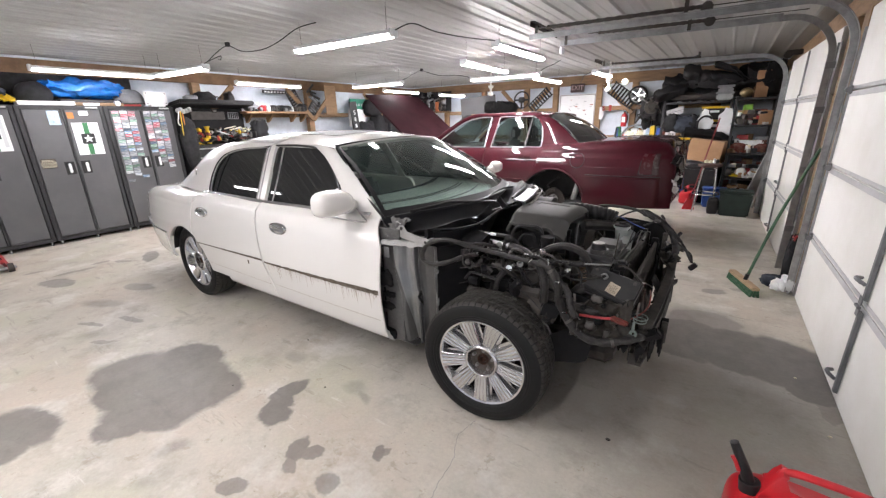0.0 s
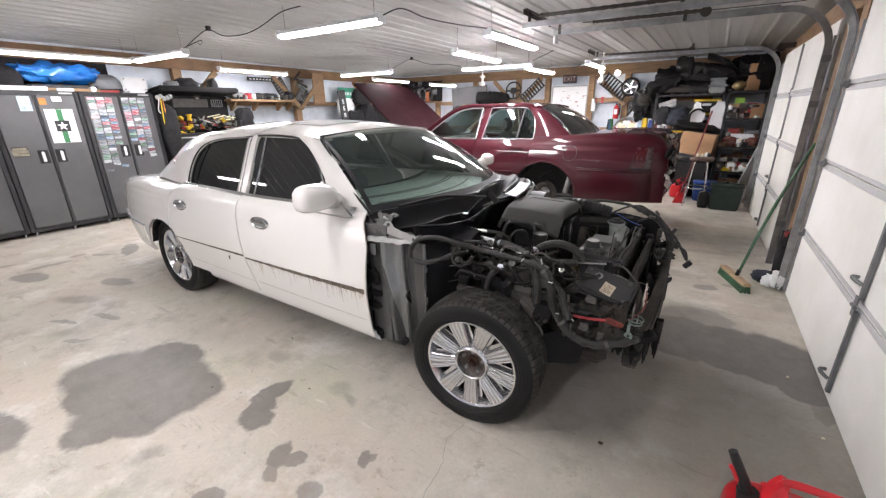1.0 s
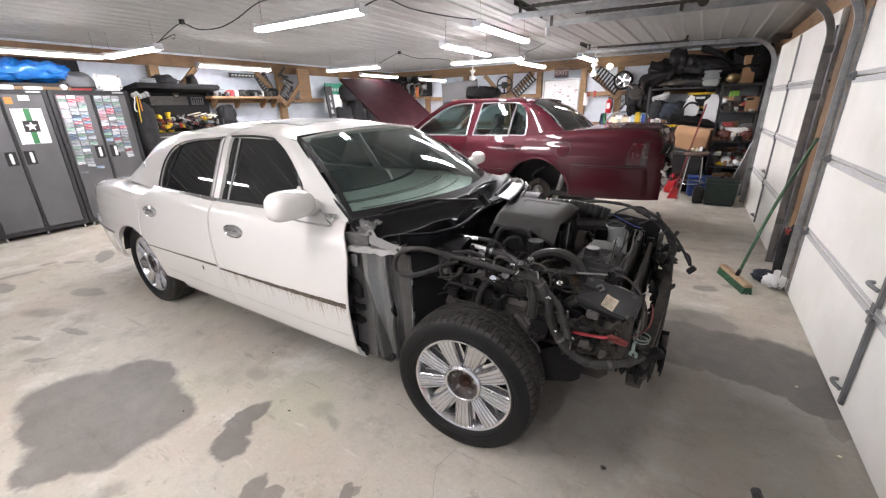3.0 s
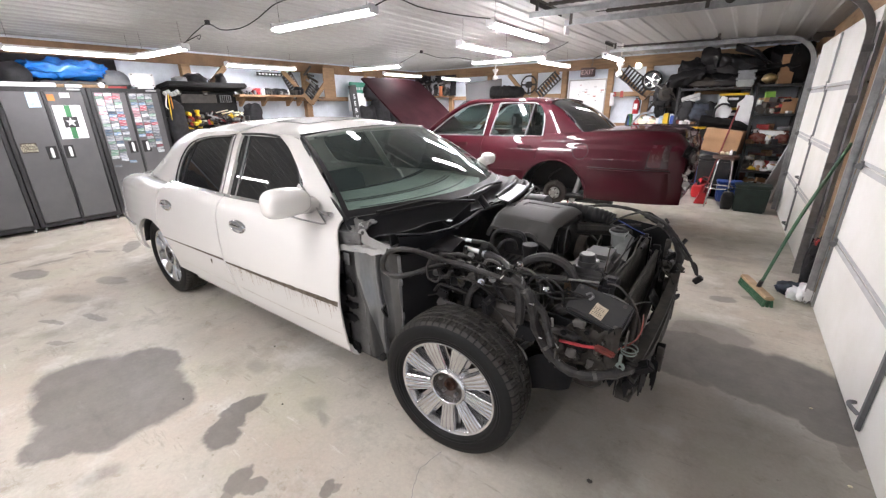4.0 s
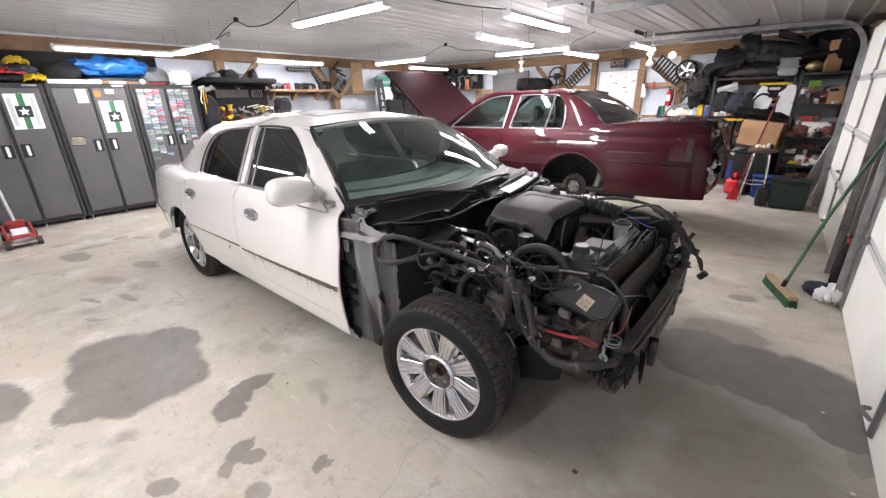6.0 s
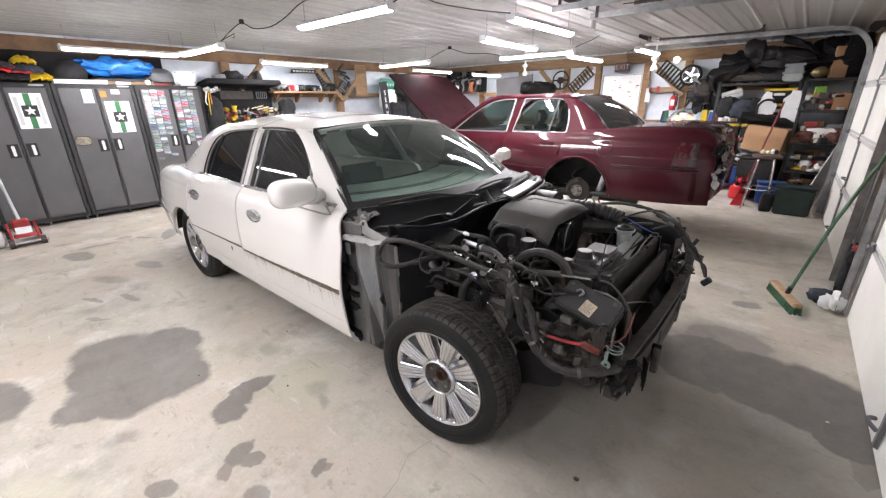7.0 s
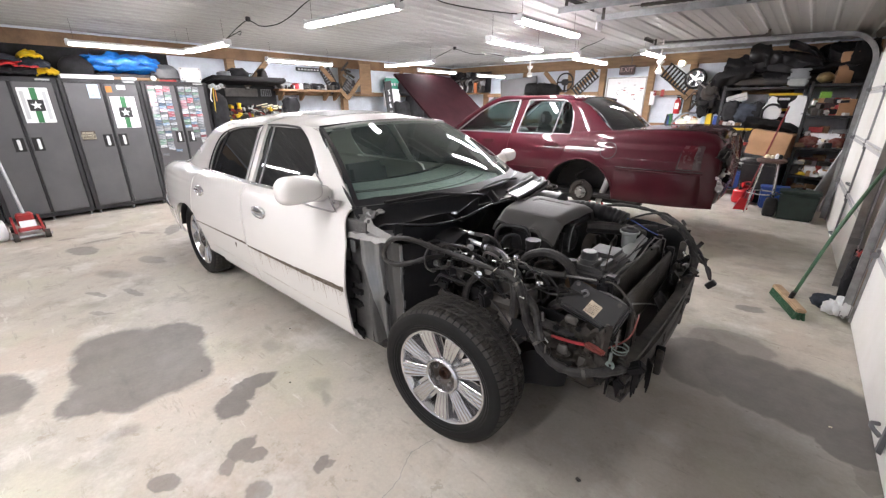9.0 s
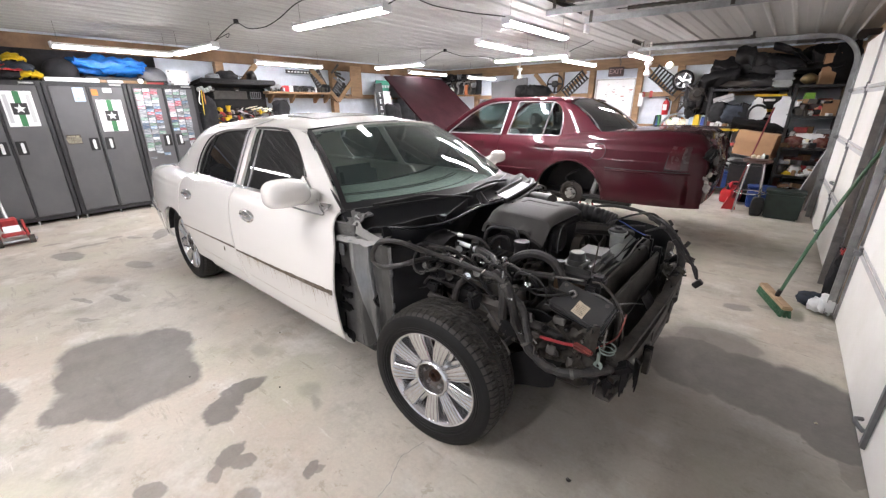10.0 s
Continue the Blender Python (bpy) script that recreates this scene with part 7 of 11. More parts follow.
    for r in range(6):
        for k in range(5):
            if rnd.random() < 0.8:
                a, b = -0.013 + 0.0085 * k, -0.0095 + 0.0085 * k + 0.003 * rnd.random()
                box(bm, a, b, -0.042 + 0.0072 * r, -0.0396 + 0.0072 * r, 0.0335, 0.0338, 0, m)
    tagged(P("label_print", bm, "black_plastic", "dark printed bars", parent=fb), kind="stuff")
    hose([m @ Vector((-0.065, 0.02, 0.036)), m @ Vector((-0.05, 0.032, 0.042)), m @ Vector((-0.035, 0.022, 0.042)), m @ Vector((-0.045, 0.005, 0.036))], 0.005, "steel_dark", "terminal_clip")
    hose([m @ Vector((-0.06, 0.01, 0.036)), m @ Vector((-0.10, -0.02, 0.045)), m @ Vector((-0.16, -0.05, 0.03)), m @ Vector((-0.20, -0.06, 0.05)), (-0.53, 1.80, 0.84)], 0.005, label="thin black lead")
    hose([m @ Vector((-0.05, 0.01, 0.036)), m @ Vector((-0.11, 0.0, 0.05)), m @ Vector((-0.17, -0.03, 0.045)), (-0.54, 1.78, 0.80)], 0.004)
    for px, py in ((0.09, -0.05), (-0.095, 0.045), (0.085, 0.045)):
        bm = B()
        cyl(bm, m @ Vector((px, py, 0.03)), m @ Vector((px, py, 0.0335)), 0.008, n=10)
        P("box_clip", bm, "grime_grey", parent=fb)
    # radiator, condenser, supports
    bm = B()
    box(bm, -0.320, -0.300, 2.04, 2.84, 0.40, 0.80, 0.006)
    rad = P("radiator", bm, "dusty_core", "radiator with a dusty black core")
    bm = B()
    for k in range(38):
        z = 0.41 + 0.0102 * k
        box(bm, -0.2995, -0.296, 2.05, 2.83, z, z + 0.005)
    tagged(P("radiator_fin", bm, "dusty_core", parent=rad), kind="stuff")
    for y0, y1 in ((1.995, 2.045), (2.835, 2.89)):
        bm = B()
        box(bm, -0.355, -0.29, y0, y1, 0.40, 0.815, 0.018, None, 2)
        P("end_tank", bm, "black_plastic", parent=rad)
    for k, (dx, z, mt, r) in enumerate(((-0.318, 0.806, "grime_grey", 0.004), (-0.362, 0.803, "black_plastic", 0.004))):
        hose([(dx, 2.03 + 0.02 * k, z - 0.004), (dx - 0.004, 2.22, z + 0.004), (dx + 0.006, 2.45, z), (dx - 0.010, 2.66, z + 0.003), (dx - 0.02, 2.84 - 0.04 * k, z - 0.002)], r, mt, "foam_strip", "worn sealing strip along the radiator", 6)
    bm = B()
    sheet(bm, lambda u, v: Vector((-0.36 - 0.05 * v, 2.05 + 0.78 * u, 0.80 - 0.30 * v)), 10, 6, 0.006)
    P("shroud_panel", bm, "matte_black")
    bm = B()
    box(bm, -0.252, -0.238, 2.0, 2.80, 0.40, 0.752, 0.004)
    con = P("condenser", bm, "dusty_core", "dusty dark condenser")
    bm = B()
    for k in range(33):
        z = 0.408 + 0.0105 * k
        box(bm, -0.2378, -0.2335, 2.01, 2.79, z, z + 0.0055)
    tagged(P("condenser_fin", bm, "dusty_core", parent=con), kind="stuff")
    bm = B()
    box(bm, -0.270, -0.228, 2.795, 2.83, 0.40, 0.775, 0.006)
    P("condenser_end", bm, "matte_black", parent=con)
    hose([(-0.314, 1.98, 0.829), (-0.287, 1.98, 0.834), (-0.255, 1.98, 0.821), (-0.216, 1.98, 0.783), (-0.194, 1.98, 0.752), (-0.172, 1.98, 0.695), (-0.165, 1.98, 0.60), (-0.165, 1.98, 0.45)], 0.0050, "iron", "condenser_pipe", "bent metal pipe")
    hose([(-0.33, 1.97, 0.785), (-0.28, 1.98, 0.779), (-0.241, 1.98, 0.766), (-0.216, 1.98, 0.749), (-0.201, 1.98, 0.71), (-0.192, 1.98, 0.647), (-0.19, 1.98, 0.45)], 0.0048, "steel_dark", "condenser_pipe", "bent metal pipe")
    bm = B()
    box(bm, -0.200, -0.178, 1.965, 1.990, 0.47, 0.74, 0.006)
    P("condenser_tank", bm, "iron", "grimy receiver tube")
    bm = B()
    box(bm, -0.335, -0.275, 2.0, 2.06, 0.80, 0.845, 0.012, None, 2)
    P("pipe_clamp", bm, "black_plastic")
    hose([(-0.198, 1.98, 0.768), (-0.2, 2.30, 0.64), (-0.2, 2.66, 0.48)], 0.0032, "steel_dark", "prop_rod", "thin metal rod")
    # front carrier: dusty channel beams and uprights
    for name, pts, w, h in (("bumper_beam", [(-0.155, 1.83, 0.545), (-0.14, 1.95, 0.56), (-0.128, 2.25, 0.575), (-0.125, 2.6, 0.585), (-0.14, 2.95, 0.59), (-0.19, 3.16, 0.59)], 0.022, 0.045),
                            ("bumper_skin", [(-0.14, 1.86, 0.50), (-0.118, 2.0, 0.505), (-0.108, 2.3, 0.52), (-0.110, 2.6, 0.54), (-0.125, 2.85, 0.56), (-0.16, 3.06, 0.57)], 0.010, 0.065),
                            ("lower_beam", [(-0.17, 1.84, 0.43), (-0.15, 2.1, 0.42), (-0.14, 2.45, 0.425), (-0.15, 2.85, 0.44), (-0.20, 3.1, 0.45)], 0.028, 0.030)):
        bm = B()
        S = spline(pts, 6)
        rows = [[bm.verts.new(q + Vector((a, 0, b + 0.006 * noise.noise(q * 9)))) for a, b in ((-w, -h), (w, -h), (w, -h * 0.55), (w * 0.2, -h * 0.4), (w * 0.2, h * 0.4), (w, h * 0.55), (w, h), (-w, h))] for q in S]
        for a, b in zip(rows, rows[1:]):
            bridge(bm, a, b)
        bm.faces.new(rows[0]), bm.faces.new(rows[-1])
        P(name, bm, "dusty_black", "dusty black front carrier beam", smooth=0)
    for x, y, z0, z1 in ((-0.165, 1.86, 0.42, 0.60), (-0.20, 2.87, 0.40, 0.80), (-0.115, 2.28, 0.43, 0.57), (-0.11, 2.60, 0.44, 0.58), (-0.085, 2.14, 0.40, 0.52), (-0.16, 2.03, 0.42, 0.60)):
        bm = B()
        box(bm, x - 0.014, x + 0.014, y - 0.02, y + 0.02, z0, z1, 0.004)
        P("upright", bm, "dusty_black")
    bm = B()
    sheet(bm, lambda u, v: Vector((-0.205 - 0.03 * u * u, 2.0 + 1.0 * u, 0.36 + 0.27 * v + 0.01 * noise.noise(Vector((u * 6, v * 4, 5))))), 16, 8, 0.006)
    P("air_guide", bm, "matte_black", "dusty black air guide behind the carrier")
    # crumpled remains at the far front corner
    for k in range(10):
        bm = B()
        q = Vector((-0.20 + 0.10 * rnd.random(), 2.72 + 0.28 * rnd.random(), 0.60 + 0.17 * rnd.random()))
        e = Euler((rnd.random() * 3, rnd.random() * 3, rnd.random() * 3)).to_matrix()
        a, c, h = rnd.uniform(0.04, 0.07), rnd.uniform(0.02, 0.04), rnd.uniform(0.01, 0.03)
        sheet(bm, lambda u, v: q + e @ Vector(((u - 0.5) * a, (v - 0.5) * c, h * math.sin(4 * u + k) + 0.01 * noise.noise(Vector((u * 5, v * 5, k))))), 8, 6, 0.004)
        P("torn_bracket", bm, ("dusty_black", "iron", "matte_black")[k % 3], "crumpled dusty bracket")
    for k in range(11):
        bm = B()
        q = Vector((-0.185 + 0.06 * rnd.random(), 1.98 + 0.95 * k / 11, 0.44 + 0.20 * rnd.random()))
        e = Euler((rnd.uniform(-0.5, 0.5), rnd.uniform(-0.4, 0.4) + 1.57, rnd.uniform(-0.5, 0.5))).to_matrix()
        a, c = rnd.uniform(0.07, 0.14), rnd.uniform(0.05, 0.12)
        sheet(bm, lambda u, v: q + e @ Vector(((u - 0.5) * a, (v - 0.5) * c, 0.02 * math.sin(5 * u + k) + 0.008 * noise.noise(Vector((u * 3, v * 3, k + 30))))), 8, 6, 0.004)
        P("torn_bracket", bm, ("dusty_black", "matte_black", "dusty_black", "black_plastic")[k % 4], "crumpled dusty bracket")
    bm = B()
    box(bm, -0.12, -0.108, 2.93, 2.95, 0.60, 0.635, 0.003)
    P("reflector", bm, "dusty_pale", "small pale clip")
    # torn plastic at the near corner
    for k, (x, y, z, w, h) in enumerate(((-0.15, 1.85, 0.47, 0.035, 0.09), (-0.115, 1.90, 0.46, 0.03, 0.08), (-0.20, 1.82, 0.48, 0.04, 0.07), (-0.09, 1.96, 0.47, 0.03, 0.09), (-0.16, 1.93, 0.44, 0.03, 0.06), (-0.09, 2.14, 0.46, 0.02, 0.08), (-0.24, 1.80, 0.50, 0.04, 0.06))):
        bm = B()
        out = [(-w, h), (w, h * 0.9), (w * 0.8, 0.2 * h), (w * 0.5, -h * 0.2), (w * 0.3, 0.1 * h), (0.0, -h * 0.5), (-w * 0.2, -h * 0.1), (-w * 0.6, -h * 0.6), (-w, 0)]
        prism(bm, out, Matrix.Translation((x, y, z)) @ Matrix.Rotation(radians(50 + 23 * k), 4, "Z") @ Matrix.Rotation(radians(90), 4, "X"), 0.005)
        P("broken_bracket", bm, "matte_black", "broken black plastic bracket", smooth=0)
    for k in range(8):
        bm = B()
        q = Vector((-0.20 + 0.09 * rnd.random(), 1.80 + 0.12 * rnd.random(), 0.45 + 0.14 * rnd.random()))
        a = rnd.uniform(0.012, 0.028)
        box(bm, -a, a, -a * 0.7, a * 0.7, -a * 1.4, a * 1.4, 0.006, Matrix.Translation(q) @ Euler((rnd.random() * 3, rnd.random() * 3, rnd.random() * 3)).to_matrix().to_4x4(), 2)
        P("corner_block", bm, "matte_black" if k % 3 else "iron")
    # torn, dusty steel behind the loom: crumpled plate, ledge, lugs and holes
    bm = B()
    sheet(bm, lambda u, v: Vector((-0.47 + 0.27 * u, 1.785 + 0.020 * math.sin(5 * u + v) + 0.030 * noise.noise(Vector((u * 7, v * 5, 3))), 0.50 + (0.15 + 0.06 * u) * v + 0.04 * u + 0.03 * v * noise.noise(Vector((u * 9, 1, 8))))), 34, 16, 0.008)
    P("dirty_panel", bm, M["dusty_iron"], "dusty brown crumpled steel panel")
    bm = B()
    sheet(bm, lambda u, v: Vector((-0.36 + 0.17 * u, 1.775 + 0.10 * v, 0.690 + 0.02 * math.sin(6 * u) - 0.01 * v + 0.018 * noise.noise(Vector((u * 8, v * 6, 5))))), 18, 10, 0.006)
    P("dirty_ledge", bm, M["dusty_iron"], "dusty brown steel ledge")
    for k in range(9):
        bm = B()
        x, z = -0.44 + 0.030 * k, 0.55 + 0.055 * ((k * 2) % 3) + 0.010 * k
        revolve(bm, [(0.004, 0.0), (0.011 + 0.003 * (k % 2), 0.0), (0.011 + 0.003 * (k % 2), 0.012), (0.004, 0.012)], Matrix.Translation((x, 1.766 + 0.01 * (k % 3), z)) @ Matrix.Rotation(radians(90), 4, "X"), 10, True)
        P("bolt_hole", bm, "matte_black" if k % 3 else "iron")
    for k in range(14):
        q = Vector((-0.46 + 0.27 * rnd.random(), 1.745 + 0.05 * rnd.random(), 0.53 + 0.20 * rnd.random()))
        bm = heap(B(), q, (rnd.uniform(0.010, 0.026), rnd.uniform(0.008, 0.016), rnd.uniform(0.010, 0.026)), 0.6, 0.5, 3.3 * k, 12)
        P("dirt_lump", bm, rnd.choice((M["dusty_iron"], "iron", "matte_black", "grime_grey")))
    # main harness: long loop by the pillar, then down and round the corner
    tape = lambda s: 1 + 0.17 * math.sin(s * 60) * math.sin(s * 17)
    hose([(-0.54, 1.66, 0.885), (-0.69, 1.66, 0.895), (-0.84, 1.66, 0.905), (-0.93, 1.605, 0.935), (-1.024, 1.545, 0.970), (-1.120, 1.53, 0.950), (-1.174, 1.53, 0.891), (-1.172, 1.53, 0.842), (-1.10, 1.535, 0.832), (-1.02, 1.57, 0.856), (-0.98, 1.64, 0.866), (-0.97, 1.74, 0.85)], 0.0118, "black_rubber", "wiring_loom", "taped black wiring loom", rr=tape)
    hose([(-0.60, 1.67, 0.90), (-0.54, 1.66, 0.87), (-0.505, 1.655, 0.80), (-0.500, 1.68, 0.72), (-0.473, 1.70, 0.639), (-0.431, 1.70, 0.590), (-0.377, 1.70, 0.555), (-0.328, 1.70, 0.548), (-0.281, 1.70, 0.555), (-0.222, 1.72, 0.572), (-0.175, 1.77, 0.575), (-0.155, 1.83, 0.56)], 0.0195, "black_rubber", "wiring_loom", "taped black wiring loom", rr=tape)
    hose([(-0.55, 1.67, 0.85), (-0.47, 1.67, 0.79), (-0.44, 1.66, 0.72), (-0.41, 1.64, 0.67)], 0.015, "black_rubber", "wiring_loom", rr=tape)
    for p, q in (((-0.262, 1.70, 0.560), (-0.250, 1.706, 0.563)), ((-0.46, 1.70, 0.622), (-0.452, 1.70, 0.612)), ((-0.545, 1.66, 0.872), (-0.537, 1.66, 0.86))):
        bm = B()
        cyl(bm, p, q, 0.0212, n=12)
        P("tape", bm, "grime_grey", "grey tape band")
    # two chain of bright fittings: nuts, sleeves and black collars on one line
    for a, b, r, cuts in ((Vector((-1.115, 1.955, 0.872)), Vector((-0.875, 1.95, 0.853)), 0.0115, (0.0, 0.06, 0.10, 0.17, 0.20, 0.26, 0.29, 0.80, 0.90, 1.0)), (Vector((-1.135, 1.95, 0.908)), Vector((-0.970, 1.95, 0.906)), 0.0085, (0.0, 0.14, 0.20, 0.46, 0.54, 0.80, 0.88, 1.0))):
        for k, (p, q) in enumerate(zip(cuts, cuts[1:])):
            bm = B()
            cyl(bm, a.lerp(b, p), a.lerp(b, q), r * (1.25 if k % 4 == 1 else 0.85 if k % 4 == 3 else 1.0), n=6 if k % 4 == 1 else 12)
            P("coolant_pipe", bm, ("chrome", "bright_pipe", "bright_pipe", "black_plastic")[k % 4], "bright metal fitting")
    hose([(-0.97, 1.95, 0.906), (-0.90, 1.98, 0.895), (-0.86, 2.00, 0.86), (-0.83, 2.02, 0.78)], 0.011)
    bm = B()
    cyl(bm, (-0.900, 1.950, 0.855), (-0.882, 1.950, 0.853), 0.018, n=14)
    P("hose_clamp", bm, "steel")
    hose([(-0.88, 1.950, 0.853), (-0.78, 1.92, 0.845), (-0.70, 1.85, 0.84), (-0.64, 1.79, 0.82), (-0.60, 1.75, 0.76), (-0.60, 1.75, 0.66)], 0.021, label="thick black coolant hose")
    hose([(-0.74, 2.00, 0.74), (-0.72, 2.0, 0.80), (-0.67, 2.0, 0.855), (-0.585, 2.0, 0.885), (-0.50, 2.0, 0.865), (-0.455, 2.0, 0.80), (-0.44, 2.0, 0.72)], 0.021, label="arched black radiator hose")
    hose([(-0.80, 1.93, 0.80), (-0.70, 1.94, 0.805), (-0.55, 1.95, 0.81)], 0.013)
    hose([(-0.55, 1.95, 0.81), (-0.47, 1.95, 0.822)], 0.015)
    hose([(-0.47, 1.95, 0.822), (-0.34, 1.95, 0.84)], 0.005, "steel_dark", "coolant_pipe", "thin bright metal pipe")
    hose([(-0.50, 1.90, 0.66), (-0.45, 1.88, 0.72), (-0.36, 1.90, 0.745), (-0.30, 1.96, 0.72)], 0.028, label="thick black hose")
    hose([(-0.52, 1.82, 0.64), (-0.44, 1.80, 0.65), (-0.36, 1.80, 0.645), (-0.32, 1.84, 0.66)], 0.02)
    # intake bellows on the far side and far hoses
    bm = B()
    tube(bm, [(-0.84, 2.72, 0.918), (-0.76, 2.755, 0.920), (-0.66, 2.775, 0.912), (-0.56, 2.785, 0.895), (-0.50, 2.785, 0.88)], 0.050, 18, 26, True, lambda q: 0.96 if q < 0.22 else 0.90 + 0.10 * abs(math.sin((q - 0.22) * 42)))
    P("intake_bellows", bm, "black_plastic", "ribbed black intake hose")
    hose([(-0.66, 2.60, 0.86), (-0.58, 2.68, 0.85), (-0.50, 2.78, 0.83), (-0.42, 2.88, 0.79)], 0.036, label="thick black hose")
    hose([(-1.0, 3.12, 0.82), (-0.814, 3.15, 0.847), (-0.663, 3.15, 0.885), (-0.518, 3.15, 0.887), (-0.413, 3.13, 0.875), (-0.31, 3.08, 0.84), (-0.22, 2.95, 0.83), (-0.16, 2.86, 0.79)], 0.011, "black_rubber", "wiring_loom", "black wiring loom", rr=tape)
    hose([(-0.56, 2.80, 0.905), (-0.46, 2.80, 0.885), (-0.38, 2.80, 0.85), (-0.32, 2.80, 0.83)], 0.0032, M["blue_wire"], "cable", "blue cable")
    hose([(-0.50, 2.7, 0.89), (-0.42, 2.86, 0.92), (-0.34, 3.0, 0.91), (-0.27, 2.92, 0.87), (-0.33, 2.80, 0.85)], 0.006)
    # far front corner: loom with the plug hanging out
    hose([(-0.34, 2.98, 0.90), (-0.25, 2.90, 0.885), (-0.17, 2.85, 0.83), (-0.11, 2.83, 0.77), (-0.065, 2.79, 0.715), (-0.03, 2.73, 0.672)], 0.008, "black_rubber", "wiring_loom", "hanging black wiring loom", rr=tape)
    hose([(-0.36, 3.05, 0.88), (-0.25, 2.95, 0.86), (-0.16, 2.87, 0.79), (-0.125, 2.83, 0.70), (-0.15, 2.8, 0.62)], 0.021, "black_rubber", "wiring_loom", rr=tape)
    hose([(-0.14, 2.80, 0.78), (-0.08, 2.76, 0.74), (-0.04, 2.73, 0.72), (-0.025, 2.715, 0.67)], 0.006)
    bm = B()
    box(bm, -0.015, 0.015, -0.014, 0.014, -0.024, 0.024, 0.004, Matrix.Translation((-0.018, 2.708, 0.652)) @ Matrix.Rotation(radians(40), 4, "Y"))
    P("connector", bm, "black_plastic", "black wiring connector")
    for k in range(9):
        bm = B()
        q = Vector((-0.26 + 0.14 * rnd.random(), 2.74 + 0.26 * rnd.random(), 0.60 + 0.28 * rnd.random()))
        box(bm, -0.010, 0.010, -0.008, 0.008, -0.018, 0.018, 0.003, Matrix.Translation(q) @ Euler((rnd.random() * 3, rnd.random() * 3, rnd.random() * 3)).to_matrix().to_4x4())
        P("connector", bm, "black_plastic" if k % 3 else "grime_grey")
    hose([(-0.346, 2.10, 0.964), (-0.352, 2.10, 0.90), (-0.357, 2.10, 0.83)], 0.0026, "iron", "dipstick")
    # red cable and the pale clip
    hose([(-0.42, 1.755, 0.634), (-0.36, 1.75, 0.642), (-0.318, 1.75, 0.647), (-0.282, 1.752, 0.653)], 0.0068, "red_wire", "cable", "red battery cable")
    bm = B()
    box(bm, -0.038, 0.038, -0.012, 0.012, -0.013, 0.013, 0.006, Matrix.Translation((-0.244, 1.755, 0.650)) @ Matrix.Rotation(radians(9), 4, "Y") @ Matrix.Rotation(radians(30), 4, "X"), 2)
    P("cable_cap", bm, M["dirty_red"], "dirty red terminal cover")
    hose([(-0.205, 1.77, 0.662), (-0.165, 1.80, 0.69), (-0.145, 1.83, 0.715), (-0.145, 1.88, 0.745), (-0.155, 1.94, 0.75)], 0.003, M["dirty_red"], "cable", "thin rusty red wire")
    bm = B()
    for z, r in ((0.676, 0.027), (0.660, 0.024)):
        revolve(bm, [(r - 0.0035, 0), (r, 0.0), (r, 0.004), (r - 0.0035, 0.004)], Matrix.Translation((-0.165, 1.785, z)) @ Matrix.Rotation(radians(14), 4, "X") @ Matrix.Diagonal((1.2, 1, 1, 1)), 18, True)
    P("wire_clip", bm, M["pale_green"], "pale green wire clip")
    bm = B()
    revolve(bm, [(0.006, 0), (0.017, 0.0), (0.017, 0.006), (0.006, 0.006)], Matrix.Translation((-0.183, 1.765, 0.600)) @ Matrix.Rotation(radians(75), 4, "X"), 16, True)
    box(bm, -0.192, -0.180, 1.760, 1.772, 0.612, 0.655, 0.003)
    P("ring_terminal", bm, M["pale_green"])
    hose([(-0.178, 1.80, 0.74), (-0.180, 1.79, 0.70), (-0.178, 1.785, 0.655)], 0.004, "grime_grey", "clip_pin")
    # bright bolts and clips
    for p in ((-0.470, 1.68, 0.665), (-0.50, 1.63, 0.83), (-0.62, 1.80, 0.83), (-0.68, 1.70, 0.91), (-0.80, 1.66, 0.925), (-0.95, 1.70, 0.87)):
        bm = B()
        cyl(bm, Vector(p) + Vector((-0.008, 0, 0)), Vector(p) + Vector((0.009, -0.005, 0.003)), 0.005, n=6)
        P("bolt", bm, "chrome", "bright bolt head")
    # master cylinder and brake booster by the bulkhead on the far side, blower box on the near
    bm = B()
    cyl(bm, (-1.16, 1.92, 0.80), (-1.02, 1.92, 0.78), 0.13, n=24)
    P("blower_housing", bm, "matte_black", "round black blower housing")
    bm = B()
    box(bm, -1.14, -1.0, 1.74, 1.84, 0.80, 0.88, 0.02, None, 2)
    P("relay_box", bm, "black_plastic")
    bm = B()
    cyl(bm, (-1.15, 3.0, 0.82), (-1.0, 3.0, 0.82), 0.12, n=24)
    P("brake_booster", bm, "black_plastic")
    # rigid pipe over the valve cover, ribbed cover and small pump
    hose([(-0.93, 2.10, 0.80), (-0.935, 2.10, 0.88), (-0.91, 2.115, 0.925), (-0.85, 2.13, 0.93), (-0.79, 2.14, 0.925), (-0.765, 2.14, 0.88), (-0.77, 2.14, 0.82)], 0.011, "black_plastic", "coolant_pipe", "rigid black pipe")
    hose([(-0.89, 2.08, 0.84), (-0.87, 2.10, 0.88), (-0.82, 2.12, 0.885), (-0.80, 2.12, 0.84)], 0.008, "black_plastic", "coolant_pipe")
    bm = B()
    for k in range(8):
        box(bm, -0.985 + 0.032 * k, -0.972 + 0.032 * k, 1.99, 2.13, 0.70, 0.806, 0.003)
    box(bm, -0.99, -0.735, 2.0, 2.135, 0.69, 0.795, 0.008)
    P("ribbed_cover", bm, "black_plastic", "ribbed black valve cover")
    bm = B()
    cyl(bm, (-0.68, 1.80, 0.62), (-0.60, 1.78, 0.60), 0.045, n=20)
